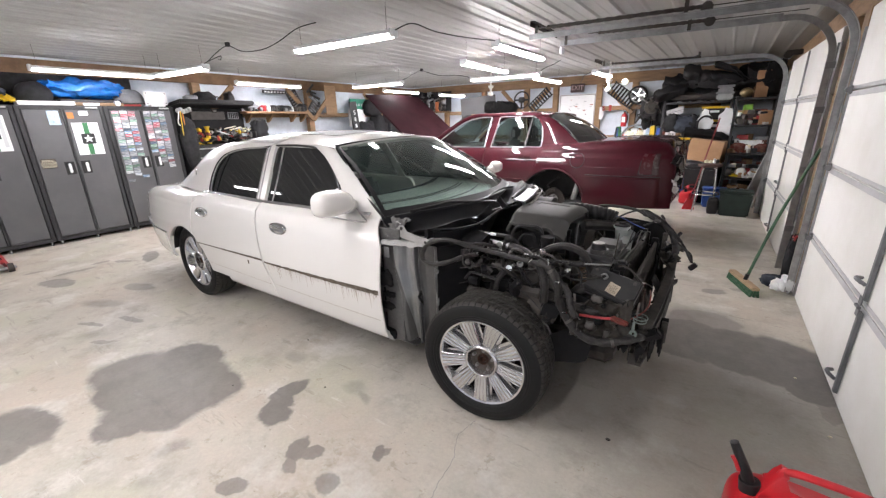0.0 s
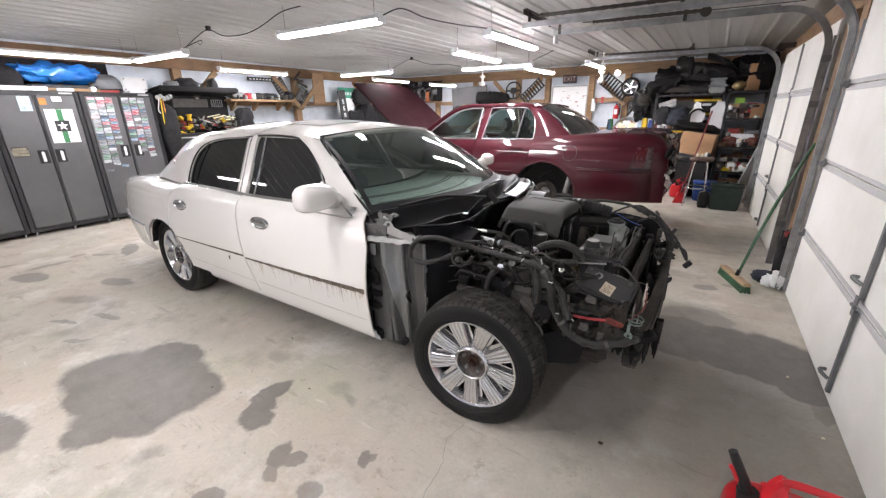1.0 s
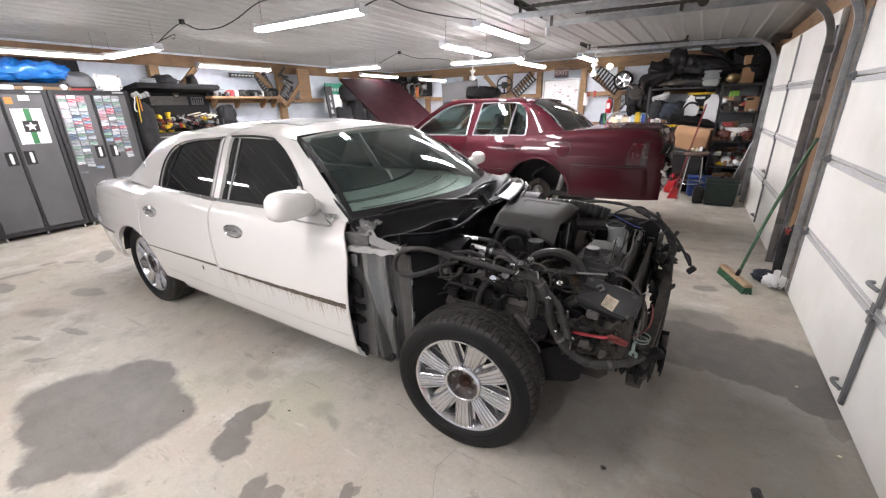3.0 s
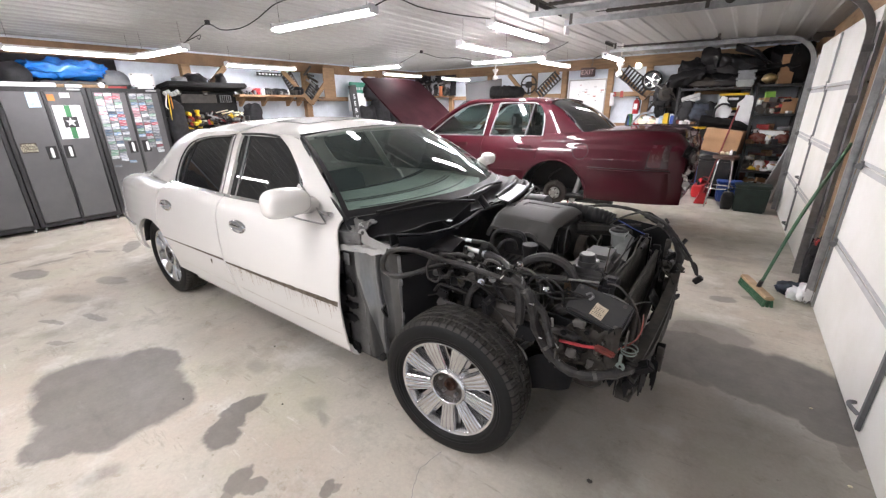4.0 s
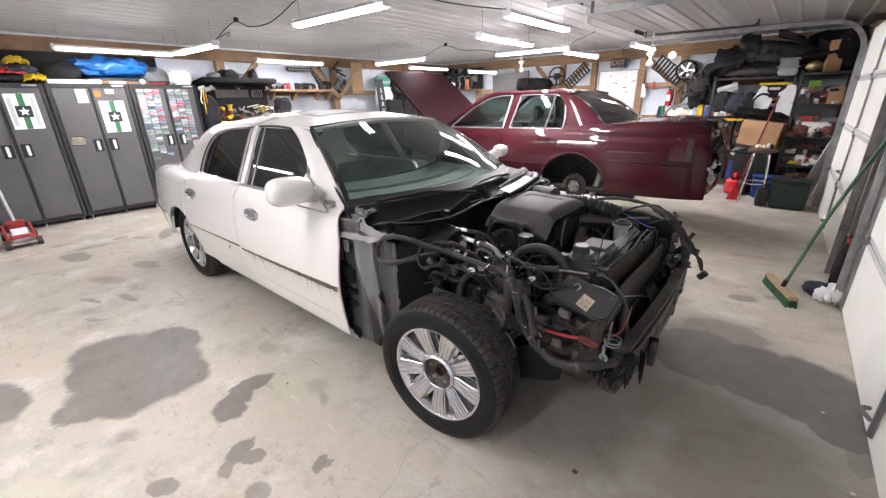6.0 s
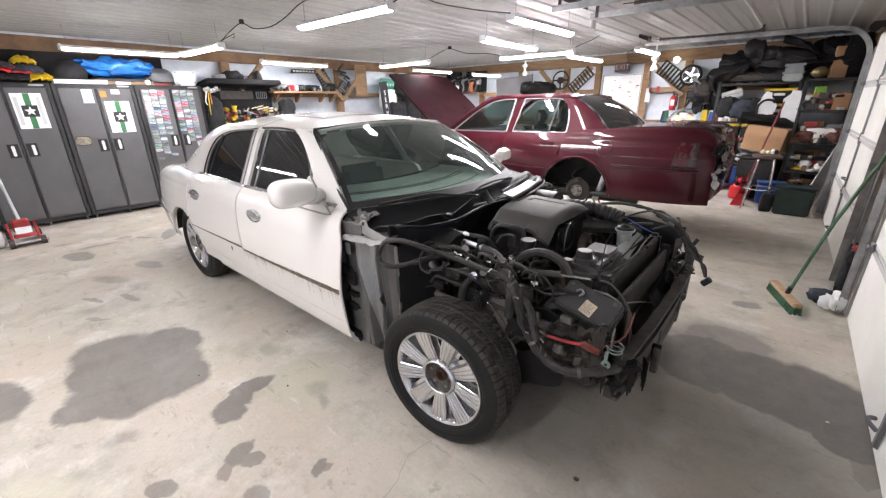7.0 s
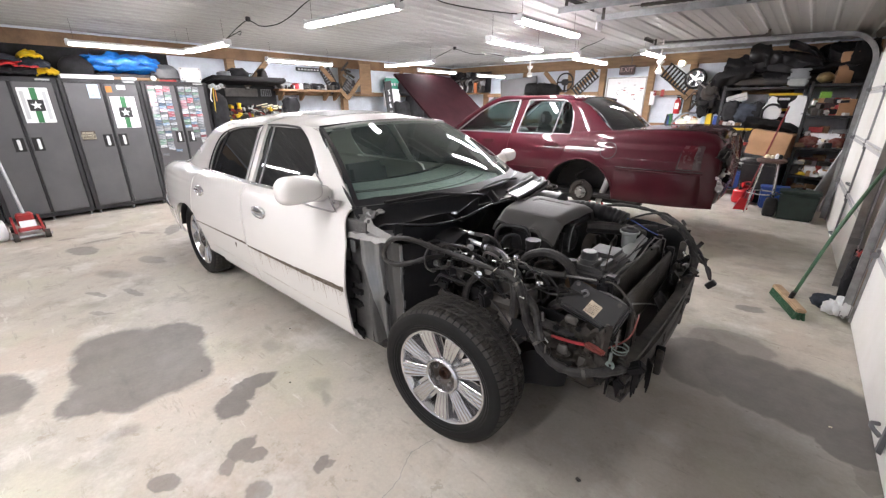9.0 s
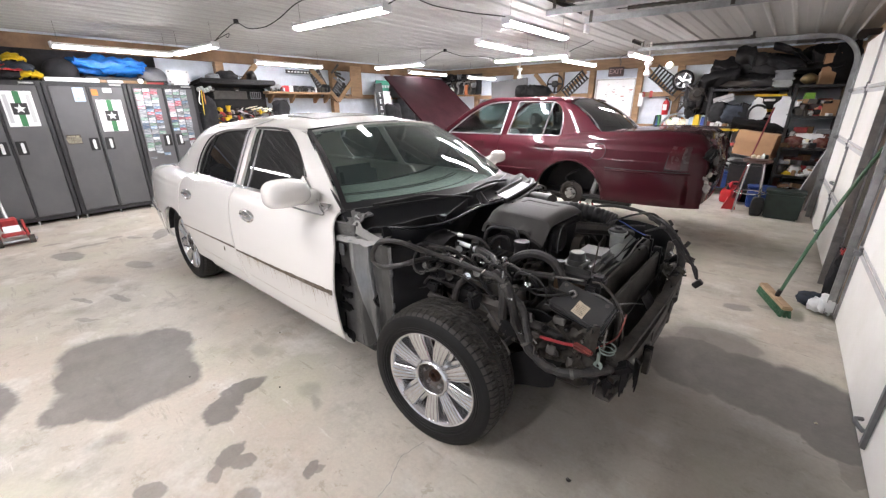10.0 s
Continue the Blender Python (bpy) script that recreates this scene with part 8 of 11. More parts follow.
    cyl(bm, (-0.60, 1.78, 0.60), (-0.575, 1.775, 0.594), 0.030, n=18)
    P("pump", bm, "iron", "small dirty pump body")
    bm = B()
    box(bm, -0.84, -0.66, 1.70, 1.80, 0.60, 0.64, 0.012, Matrix.Translation((-0.75, 1.75, 0.62)) @ Matrix.Rotation(radians(8), 4, "Y") @ Matrix.Translation((0.75, -1.75, -0.62)), 2)
    P("arm_bracket", bm, M["dusty_iron"], "dusty cast bracket above the wheel")
    for k in range(5):
        hose([(-0.50 + 0.012 * k, 1.86, 0.78), (-0.47 + 0.01 * k, 1.83, 0.80 + 0.01 * k), (-0.44 + 0.01 * k, 1.85, 0.795), (-0.42, 1.90, 0.80)], 0.0022, "black_rubber", "thin_wire", n=5)
    # hanging tail of the loom, then small clips added as specks of highlight
    hose([(-0.955, 1.68, 0.925), (-0.975, 1.69, 0.90), (-0.993, 1.70, 0.852), (-0.978, 1.70, 0.804), (-0.94, 1.70, 0.815), (-0.924, 1.70, 0.846)], 0.009, "black_rubber", "wiring_loom", "taped tail of the loom", rr=tape)
    hose([(-0.955, 1.68, 0.925), (-0.90, 1.72, 0.92), (-0.86, 1.78, 0.88), (-0.85, 1.80, 0.80), (-0.86, 1.82, 0.70)], 0.008)
    for k in range(22):
        bm = B()
        q = Vector((rnd.uniform(-1.10, -0.50), rnd.uniform(1.68, 1.95), rnd.uniform(0.60, 0.90)))
        a = rnd.uniform(0.003, 0.006)
        box(bm, -a, a, -a * 0.6, a * 0.6, -a * 1.5, a * 1.5, 0.0015, Matrix.Translation(q) @ Euler((rnd.random() * 3, rnd.random() * 3, rnd.random() * 3)).to_matrix().to_4x4())
        P("wire_tie", bm, ("steel_dark", "grime_grey", "black_plastic")[k % 3])
    for k in range(16):
        y = rnd.uniform(1.74, 2.02)
        x = rnd.uniform(-1.12, -0.60)
        z0 = rnd.uniform(0.52, 0.62)
        pts = [Vector((x, y, z0))]
        for j in range(4):
            pts.append(pts[-1] + Vector((rnd.uniform(-0.05, 0.05), rnd.uniform(-0.03, 0.03), rnd.uniform(0.04, 0.09))))
        hose(pts, rnd.choice((0.008, 0.011, 0.015, 0.019)), rnd.choice(("black_rubber", "black_rubber", "black_plastic")), "hose", n=8)
    # loose bright bits scattered along the looms to imitate glints
    for k in range(34):
        bm = B()
        q = rnd.choice((Vector((-0.54, 1.64, 0.885)).lerp(Vector((-0.95, 1.62, 0.93)), rnd.random()), Vector((-0.50, 1.66, 0.80)).lerp(Vector((-0.38, 1.68, 0.56)), rnd.random()), Vector((-1.10, 1.80, 0.86)).lerp(Vector((-0.60, 1.86, 0.84)), rnd.random()), Vector((-0.30, 2.75, 0.86)).lerp(Vector((-0.10, 2.85, 0.66)), rnd.random())))
        q = q + Vector((rnd.uniform(-0.03, 0.03), rnd.uniform(-0.02, 0.03), rnd.uniform(-0.04, 0.04)))
        d = Vector((rnd.uniform(-1, 1), rnd.uniform(-1, 1), rnd.uniform(-1, 1))).normalized() * rnd.uniform(0.008, 0.022)
        cyl(bm, q - d, q + d, rnd.uniform(0.0025, 0.006), n=7)
        P("wire_end", bm, ("steel_dark", "chrome", "grime_grey", "dusty_pale", "black_plastic")[k % 5], "small metal bit added for a glint")
    for k in range(12):
        bm = B()
        q = Vector((rnd.uniform(-1.05, -0.62), rnd.uniform(1.72, 1.92), rnd.uniform(0.74, 0.90)))
        box(bm, -0.016, 0.016, -0.011, 0.011, -0.022, 0.022, 0.004, Matrix.Translation(q) @ Euler((rnd.random() * 3, rnd.random() * 3, rnd.random() * 3)).to_matrix().to_4x4())
        P("connector", bm, ("black_plastic", "grime_grey", "matte_black")[k % 3])
    # vertical clip loop on the long loom
    hose([(-0.955, 1.60, 0.935), (-0.97, 1.59, 0.89), (-0.965, 1.59, 0.84), (-0.93, 1.60, 0.825), (-0.915, 1.61, 0.85)], 0.005, "black_rubber", "loom_clip", "worn dark loom clip")
    # braided leads, clamps and small pale fittings between the looms
    for k in range(10):
        a = Vector((-1.04 + 0.055 * k, 1.80 + 0.02 * (k % 3), 0.84 + 0.02 * math.sin(2.1 * k)))
        hose([a, a + Vector((0.03, -0.02, 0.035)), a + Vector((0.07, 0.0, 0.02)), a + Vector((0.10, 0.02, -0.03)), a + Vector((0.09, 0.05, -0.10))], 0.0045 if k % 2 else 0.007, ("black_rubber", "grime_grey", "black_plastic")[k % 3], "lead", n=7)
    for k in range(8):
        bm = B()
        q = Vector((-1.02 + 0.075 * k, 1.72 + 0.10 * ((k * 3) % 4) / 3, 0.80 + 0.05 * (k % 3)))
        d = Vector((0.3, -0.5, 0.8 - 0.2 * k)).normalized()
        cyl(bm, q, q + d * 0.012, 0.016, n=14)
        cyl(bm, q + d * 0.012, q + d * 0.018, 0.008, n=6)
        P("hose_clamp", bm, ("steel_dark", "chrome")[k % 2], "bright hose clamp")
    for k in range(5):
        bm = heap(B(), (-0.98 + 0.09 * k, 1.88, 0.70 + 0.03 * (k % 2)), (0.045, 0.05, 0.05), 0.5, 0.12, 11 * k, 18)
        P("valve_part", bm, ("iron", "grime_grey", "iron")[k % 3], "grimy cast part")
    # smaller wires everywhere
    cols = ["black_rubber"] * 7 + ["iron", "grime_grey"]
    for k in range(70):
        near = k < 44
        x, y = -1.12 + (0.55 if near else 0.80) * rnd.random(), (1.74 + 0.28 * rnd.random()) if near else (2.55 + 0.6 * rnd.random())
        z = 0.58 + 0.26 * rnd.random()
        pts = [Vector((x, y, z))]
        d = Vector((rnd.uniform(-1, 1), rnd.uniform(-0.5, 0.5), rnd.uniform(-0.5, 0.5)))
        for j in range(3 + k % 3):
            d = (d + 0.7 * Vector((rnd.uniform(-1, 1), rnd.uniform(-0.6, 0.6), rnd.uniform(-0.9, 0.7)))).normalized()
            q = pts[-1] + d * rnd.uniform(0.06, 0.14)
            q.x, q.y, q.z = min(max(q.x, -1.18), -0.55 if near else -0.3), min(max(q.y, 1.74), 3.2), min(max(q.z, 0.50), 0.80)
            pts.append(q)
        hose(pts, rnd.choice((0.003, 0.004, 0.005, 0.007, 0.010)), rnd.choice(cols), "wire", n=6)
    for k in range(46):
        x, y, z = -1.10 + (0.60 if k < 30 else 0.78) * rnd.random(), 1.76 + 0.22 * rnd.random() if k < 30 else 2.75 + 0.35 * rnd.random(), 0.50 + 0.27 * rnd.random()
        a, b, c = rnd.uniform(0.02, 0.05), rnd.uniform(0.02, 0.045), rnd.uniform(0.02, 0.05)
        bm = B()
        mm = Matrix.Translation((x, y, z)) @ Euler((rnd.random() * 3, rnd.random() * 3, rnd.random() * 3)).to_matrix().to_4x4()
        if k % 3:
            box(bm, -a, a, -b, b, -c, c, 0.008, mm, 2)
        else:
            cyl(bm, mm @ Vector((0, 0, -c)), mm @ Vector((0, 0, c)), b * 0.7, n=12)
            cyl(bm, mm @ Vector((0, 0, c)), mm @ Vector((0, 0, c * 1.5)), b * 0.4, n=10)
        P("engine_fitting", bm, rnd.choice(("black_plastic", "iron", "iron", "black_plastic", "matte_black")))


M["grime_grey"] = mat("grimy_grey_plastic", (0.085, 0.080, 0.073), 0.6, 0, 0.2, 14, 150, bump=0.15, second=(0.03, 0.027, 0.024), amount=0.45)
M["shiny_grey"] = mat("glossy_grey_plastic", (0.12, 0.12, 0.13), 0.34, 0.0, 0.08, 10, 120)
M["jamb_grey"] = mat("grimy_grey_jamb", (0.105, 0.103, 0.10), 0.5, 0.2, 0.25, 9, 90, bump=0.1, second=(0.022, 0.021, 0.020), amount=0.5)
M["ledge_grey"] = mat("light_grey_primer", (0.27, 0.265, 0.255), 0.42, 0.3, 0.12, 14, 90, bump=0.15, second=(0.16, 0.15, 0.14), amount=0.4)
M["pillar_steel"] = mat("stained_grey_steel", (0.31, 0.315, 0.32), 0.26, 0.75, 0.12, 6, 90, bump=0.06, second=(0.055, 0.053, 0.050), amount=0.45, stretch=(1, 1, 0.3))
# darker copy of the pillar steel, shade put into the colour
M["pillar_dark"] = mat("shaded_grey_steel", (0.085, 0.084, 0.082), 0.42, 0.35, 0.2, 7, 90, bump=0.08, second=(0.028, 0.027, 0.026), amount=0.5, stretch=(1, 1, 0.4))
M["dusty_core"] = mat("dusty_radiator_core", (0.022, 0.0195, 0.017), 0.75, 0.1, 0.3, 9, 160, bump=0.2, second=(0.085, 0.077, 0.067), amount=0.5)
M["dusty_black"] = mat("dusty_black_steel", (0.020, 0.0185, 0.0165), 0.7, 0, 0.3, 14, 130, bump=0.3, second=(0.095, 0.084, 0.070), amount=0.55)
M["dusty_pale"] = mat("dusty_pale_plastic", (0.42, 0.42, 0.40), 0.5, 0, 0.1, 30, 150)
M["box_black"] = mat("dusty_black_box", (0.026, 0.026, 0.027), 0.5, 0, 0.15, 14, 200, bump=0.1, second=(0.05, 0.046, 0.04), amount=0.3)
M["satin_black"] = mat("satin_black_plastic", (0.0075, 0.0079, 0.0098), 0.36, 0, 0.2, 12, 200, bump=0.1, second=(0.012, 0.011, 0.0105), amount=0.3, spec=0.35)
M["label_paper"] = mat("yellowed_label", (0.52, 0.44, 0.33), 0.7, 0, 0.08, 30, 200)
M["dusty_iron"] = mat("dusty_iron", (0.036, 0.031, 0.025), 0.8, 0.2, 0.25, 20, 120, bump=0.3)
M["dirty_red"] = mat("dirty_red_plastic", (0.17, 0.032, 0.024), 0.55, 0, 0.2, 30, 120)
M["pale_green"] = mat("pale_green_plastic", (0.15, 0.19, 0.17), 0.5, 0, 0.1, 30, 120)
M["blue_wire"] = mat("blue_wire", (0.04, 0.08, 0.32), 0.4, 0, 0.1)
engine_bay(sedan)


# ---- things along the walls ----
CORE[0] = None
rng = random.Random(21)


def carton(x, y, z, w, d, h, turn=0, material="cardboard", label="plain brown cardboard box", open_top=False, group="boxes on the shelves", name="box", cat="box"):
    m = Matrix.Translation((x, y, z)) @ rot(0, 0, turn)
    t = thing(name, label, cat, (x, y, z), group)
    bm = B()
    box(bm, -w / 2, w / 2, -d / 2, d / 2, 0, h, 0.004, m)
    part("body", bm, material, t, smooth=0)
    for s in (-1, 1):
        bm = B()
        box(bm, -w / 2, w / 2, s * 0.003 if s > 0 else -d / 2 + 0.002, d / 2 - 0.002 if s > 0 else -0.003, h, h + 0.004, 0, m)
        part("flap", bm, material, t, smooth=0)
    return t


def tote(x, y, z, w, d, h, turn=0, body="black_plastic", lid="yellow", label="black storage tote with a yellow lid"):
    m = Matrix.Translation((x, y, z)) @ rot(0, 0, turn)
    t = thing("storage_tote", label, "storage tote", (x, y, z), "storage totes")
    bm = B()
    k = 0.93
    a = [bm.verts.new(m @ Vector((sx * w / 2 * k, sy * d / 2 * k, 0))) for sx, sy in ((-1, -1), (1, -1), (1, 1), (-1, 1))]
    b = [bm.verts.new(m @ Vector((sx * w / 2, sy * d / 2, h * 0.88))) for sx, sy in ((-1, -1), (1, -1), (1, 1), (-1, 1))]
    bridge(bm, a, b)
    bm.faces.new(a), bm.faces.new(b)
    bmesh.ops.bevel(bm, geom=list(bm.edges), offset=0.02, segments=2, affect="EDGES", material=-1)
    part("tub", bm, body, t)
    bm = B()
    box(bm, -w / 2 - 0.012, w / 2 + 0.012, -d / 2 - 0.012, d / 2 + 0.012, h * 0.88, h * 0.88 + 0.035, 0.01, m, 2)
    part("lid", bm, lid, t)
    bm = B()
    box(bm, -0.07, 0.07, -d / 2 - 0.008, -d / 2 + 0.004, h * 0.55, h * 0.72, 0.003, m)
    if body == "black_plastic" and lid == "yellow":
        part("label_plate", bm, "paper", t)
    else:
        bm.free()
    return t


def locker(y0, y1):
    """A tall two-door steel cabinet facing +x."""
    xf, d, h = -7.40, 0.50, 1.84
    t = thing("cabinet", "tall charcoal two-door steel cabinet with a black frame", "cabinet", (xf - d / 2, (y0 + y1) / 2, 0), "tall cabinets along the wall")
    bm = B()
    box(bm, xf - d, xf - 0.03, y0, y1, 0.06, h - 0.01, 0.004)
    part("body", bm, "cabinet_frame", t)
    for a in (y0, y1 - 0.045):
        bm = B()
        box(bm, xf - 0.03, xf + 0.006, a, a + 0.045, 0.05, h, 0.006, None, 2)
        part("side_post", bm, "cabinet_frame", t)
    for z0, z1 in ((0.05, 0.105), (h - 0.05, h)):
        bm = B()
        box(bm, xf - 0.029, xf + 0.004, y0 + 0.045, y1 - 0.045, z0, z1, 0.005, None, 2)
        part("crossbar", bm, "cabinet_frame", t)
    yc = (y0 + y1) / 2
    for s in (-1, 1):
        bm = B()
        a, b = (y0 + 0.052, yc - 0.018) if s < 0 else (yc + 0.018, y1 - 0.052)
        box(bm, xf - 0.02, xf + 0.012, a, b, 0.112, h - 0.058, 0.006, None, 2)
        door = part("door", bm, "cabinet_door", t, "charcoal steel cabinet door")
        yh = yc + s * 0.088
        bm = B()
        box(bm, xf + 0.0125, xf + 0.016, yh - 0.052, yh + 0.052, 0.935, 1.105, 0.002)
        part("handle_pocket", bm, "black_plastic", door, "black handle recess")
        bm = B()
        box(bm, xf + 0.016, xf + 0.030, yh - 0.012 + s * 0.006, yh + 0.020 + s * 0.006, 0.955, 1.085, 0.006, None, 2)
        part("handle", bm, "white_plastic", door, "bright door handle")
    bm = B()
    box(bm, xf - 0.02, xf + 0.009, yc - 0.014, yc + 0.014, 0.112, h - 0.058, 0.004)
    part("centre_post", bm, "cabinet_frame", t)
    for a in (y0 + 0.05, yc, y1 - 0.05):
        bm = B()
        cyl(bm, (xf - 0.03, a, 0.0), (xf - 0.03, a, 0.06), 0.014, n=10)
        part("foot", bm, "steel", t)
    bm = B()
    box(bm, xf + 0.004, xf + 0.0065, y1 - 0.20, y1 - 0.06, h - 0.037, h - 0.015, 0.001)
    part("badge", bm, "grey_metal", t, "plain grey badge")
    return t


def flat_x(bm, y0, y1, z0, z1, x=-7.385, t=0.0015):
    return box(bm, x, x + t, y0, y1, z0, z1)


def star_poster(y, z, w=0.29, h=0.43):
    t = thing("poster", "white poster with a green stripe and star on a cabinet", "poster", (-7.386, y, z), "posters on the cabinets")
    bm = B()
    flat_x(bm, y - w / 2, y + w / 2, z - h / 2, z + h / 2, -7.387)
    part("sheet", bm, "paper", t)
    bm = B()
    flat_x(bm, y - 0.03, y + 0.03, z - h / 2 + 0.002, z + h / 2 - 0.002, -7.3852, 0.0008)
    part("stripe", bm, "green", t)
    bm = B()
    flat_x(bm, y - 0.075, y + 0.075, z - 0.07, z + 0.07, -7.3842, 0.0008)
    part("emblem", bm, "cabinet_frame", t)
    bm = B()
    m = Matrix.Translation((-7.3832, y, z)) @ Matrix(((0, 0, 1, 0), (1, 0, 0, 0), (0, 1, 0, 0), (0, 0, 0, 1)))
    prism(bm, [((0.058 if k % 2 == 0 else 0.024) * math.sin(math.pi * k / 5), (0.058 if k % 2 == 0 else 0.024) * math.cos(math.pi * k / 5)) for k in range(10)], m, 0.0008)
    part("star", bm, "paper", t, smooth=0)
    for s in (-1, 1):
        bm = B()
        flat_x(bm, y + s * 0.105 - 0.022, y + s * 0.105 + 0.016, z - 0.17, z + 0.17, -7.3852, 0.0006)
        part("print_bar", bm, M["pale_print"], t, "pale grey lettering bar")


def sticker(y0, y1, z0, z1, material, label):
    bm = B()
    flat_x(bm, y0, y1, z0, z1)
    solo("sticker", bm, material, label, "sticker", "stickers on the cabinets", base=False)


def cabinets():
    for y0, y1 in ((0.40, 1.305), (1.315, 2.22), (2.23, 3.135), (-0.52, 0.385), (-1.44, -0.535)):
        locker(y0, y1)
    star_poster(1.045, 1.50)
    star_poster(1.965, 1.40)
    sticker(1.60, 1.72, 1.59, 1.77, M["pale_blue"], "pale blue paper notice on a cabinet door")
    sticker(1.80, 1.87, 1.67, 1.75, M["orange"], "small orange sticker on a cabinet door")
    sticker(1.93, 2.03, 1.71, 1.77, "paper", "small white sticker on a cabinet door")
    t = thing("sign", "small brown sign with cream letters on a cabinet door", "sign", (-7.386, 1.47, 1.09))
    bm = B()
    flat_x(bm, 1.395, 1.55, 1.035, 1.16)
    part("plate", bm, M["sign_brown"], t)
    for k, w in enumerate(("PLEASE", "DO NOT", "TOUCH!")):
        words("lettering", w, 0.040, Matrix.Translation((-7.3825, 1.472, 1.131 - 0.036 * k)) @ Matrix(((0, 0, 1, 0), (1, 0, 0, 0), (0, 1, 0, 0), (0, 0, 0, 1))), M["cream"], t, 0.0016)
    # many small cards stuck on the third cabinet
    cols = [mat("card_" + n, tuple(0.88 * x for x in c), 0.2, 0, 0.45, 22, 160, second=tuple(0.85 * x for x in q), amount=0.9, edge=0.02, rand=0.5, stretch=(1, 1, 4), coat=0.5) for n, c, q in (
        ("red", (0.36, 0.08, 0.11), (0.50, 0.42, 0.43)), ("white", (0.52, 0.53, 0.55), (0.20, 0.23, 0.27)), ("blue", (0.14, 0.22, 0.33), (0.46, 0.50, 0.54)),
        ("green", (0.16, 0.28, 0.22), (0.45, 0.50, 0.48)), ("pink", (0.48, 0.24, 0.29), (0.55, 0.50, 0.50)), ("grey", (0.22, 0.24, 0.27), (0.48, 0.49, 0.51)))]
    meshes = []
    for c in cols:
        bm = B()
        box(bm, 0, 0.0015, -0.044, 0.044, -0.0195, 0.0195)
        me = bpy.data.meshes.new("card")
        bm.to_mesh(me)
        bm.free()
        me.materials.append(c)
        meshes.append(me)
    t = thing("card_collection", "rows of small coloured cards stuck on a cabinet door", "cards", (-7.386, 2.68, 0.77))
    for (ya, n, rows) in ((2.345, 3, 25), (2.745, 3, 21)):
        for r in range(rows):
            for c in range(n):
                if (ya < 2.5 and r > 20 and rng.random() < 0.12 + 0.1 * (r - 20)) or (ya > 2.5 and c == 0 and 14 < r) or (ya > 2.5 and r > 18 and c == 1) or (0.90 < 1.75 - 0.041 * r < 1.13 and ((ya < 2.5 and c == 2) or (ya > 2.5 and c == 0))):
                    continue
                top = r < 4
                me = meshes[rng.choice((0, 4, 4, 1, 1, 3) if (top and ya < 2.5) or (ya > 2.5 and c == 0 and 3 < r < 9) else (1, 5, 1, 2, 3, 5, 0))]
                ob = new("card", me)
                ob.parent = t
                ob.location = Vector((-7.386 + 0.0006 * (r % 4), ya + 0.1 * c + rng.uniform(-0.004, 0.004), 1.752 - 0.0410 * r + rng.uniform(-0.003, 0.003))) - t.location + Vector((0.007, 0, 0))
                ob.rotation_euler = (rng.uniform(-0.12, 0.12), rng.uniform(-0.30, 0.30), rng.uniform(-0.05, 0.05))


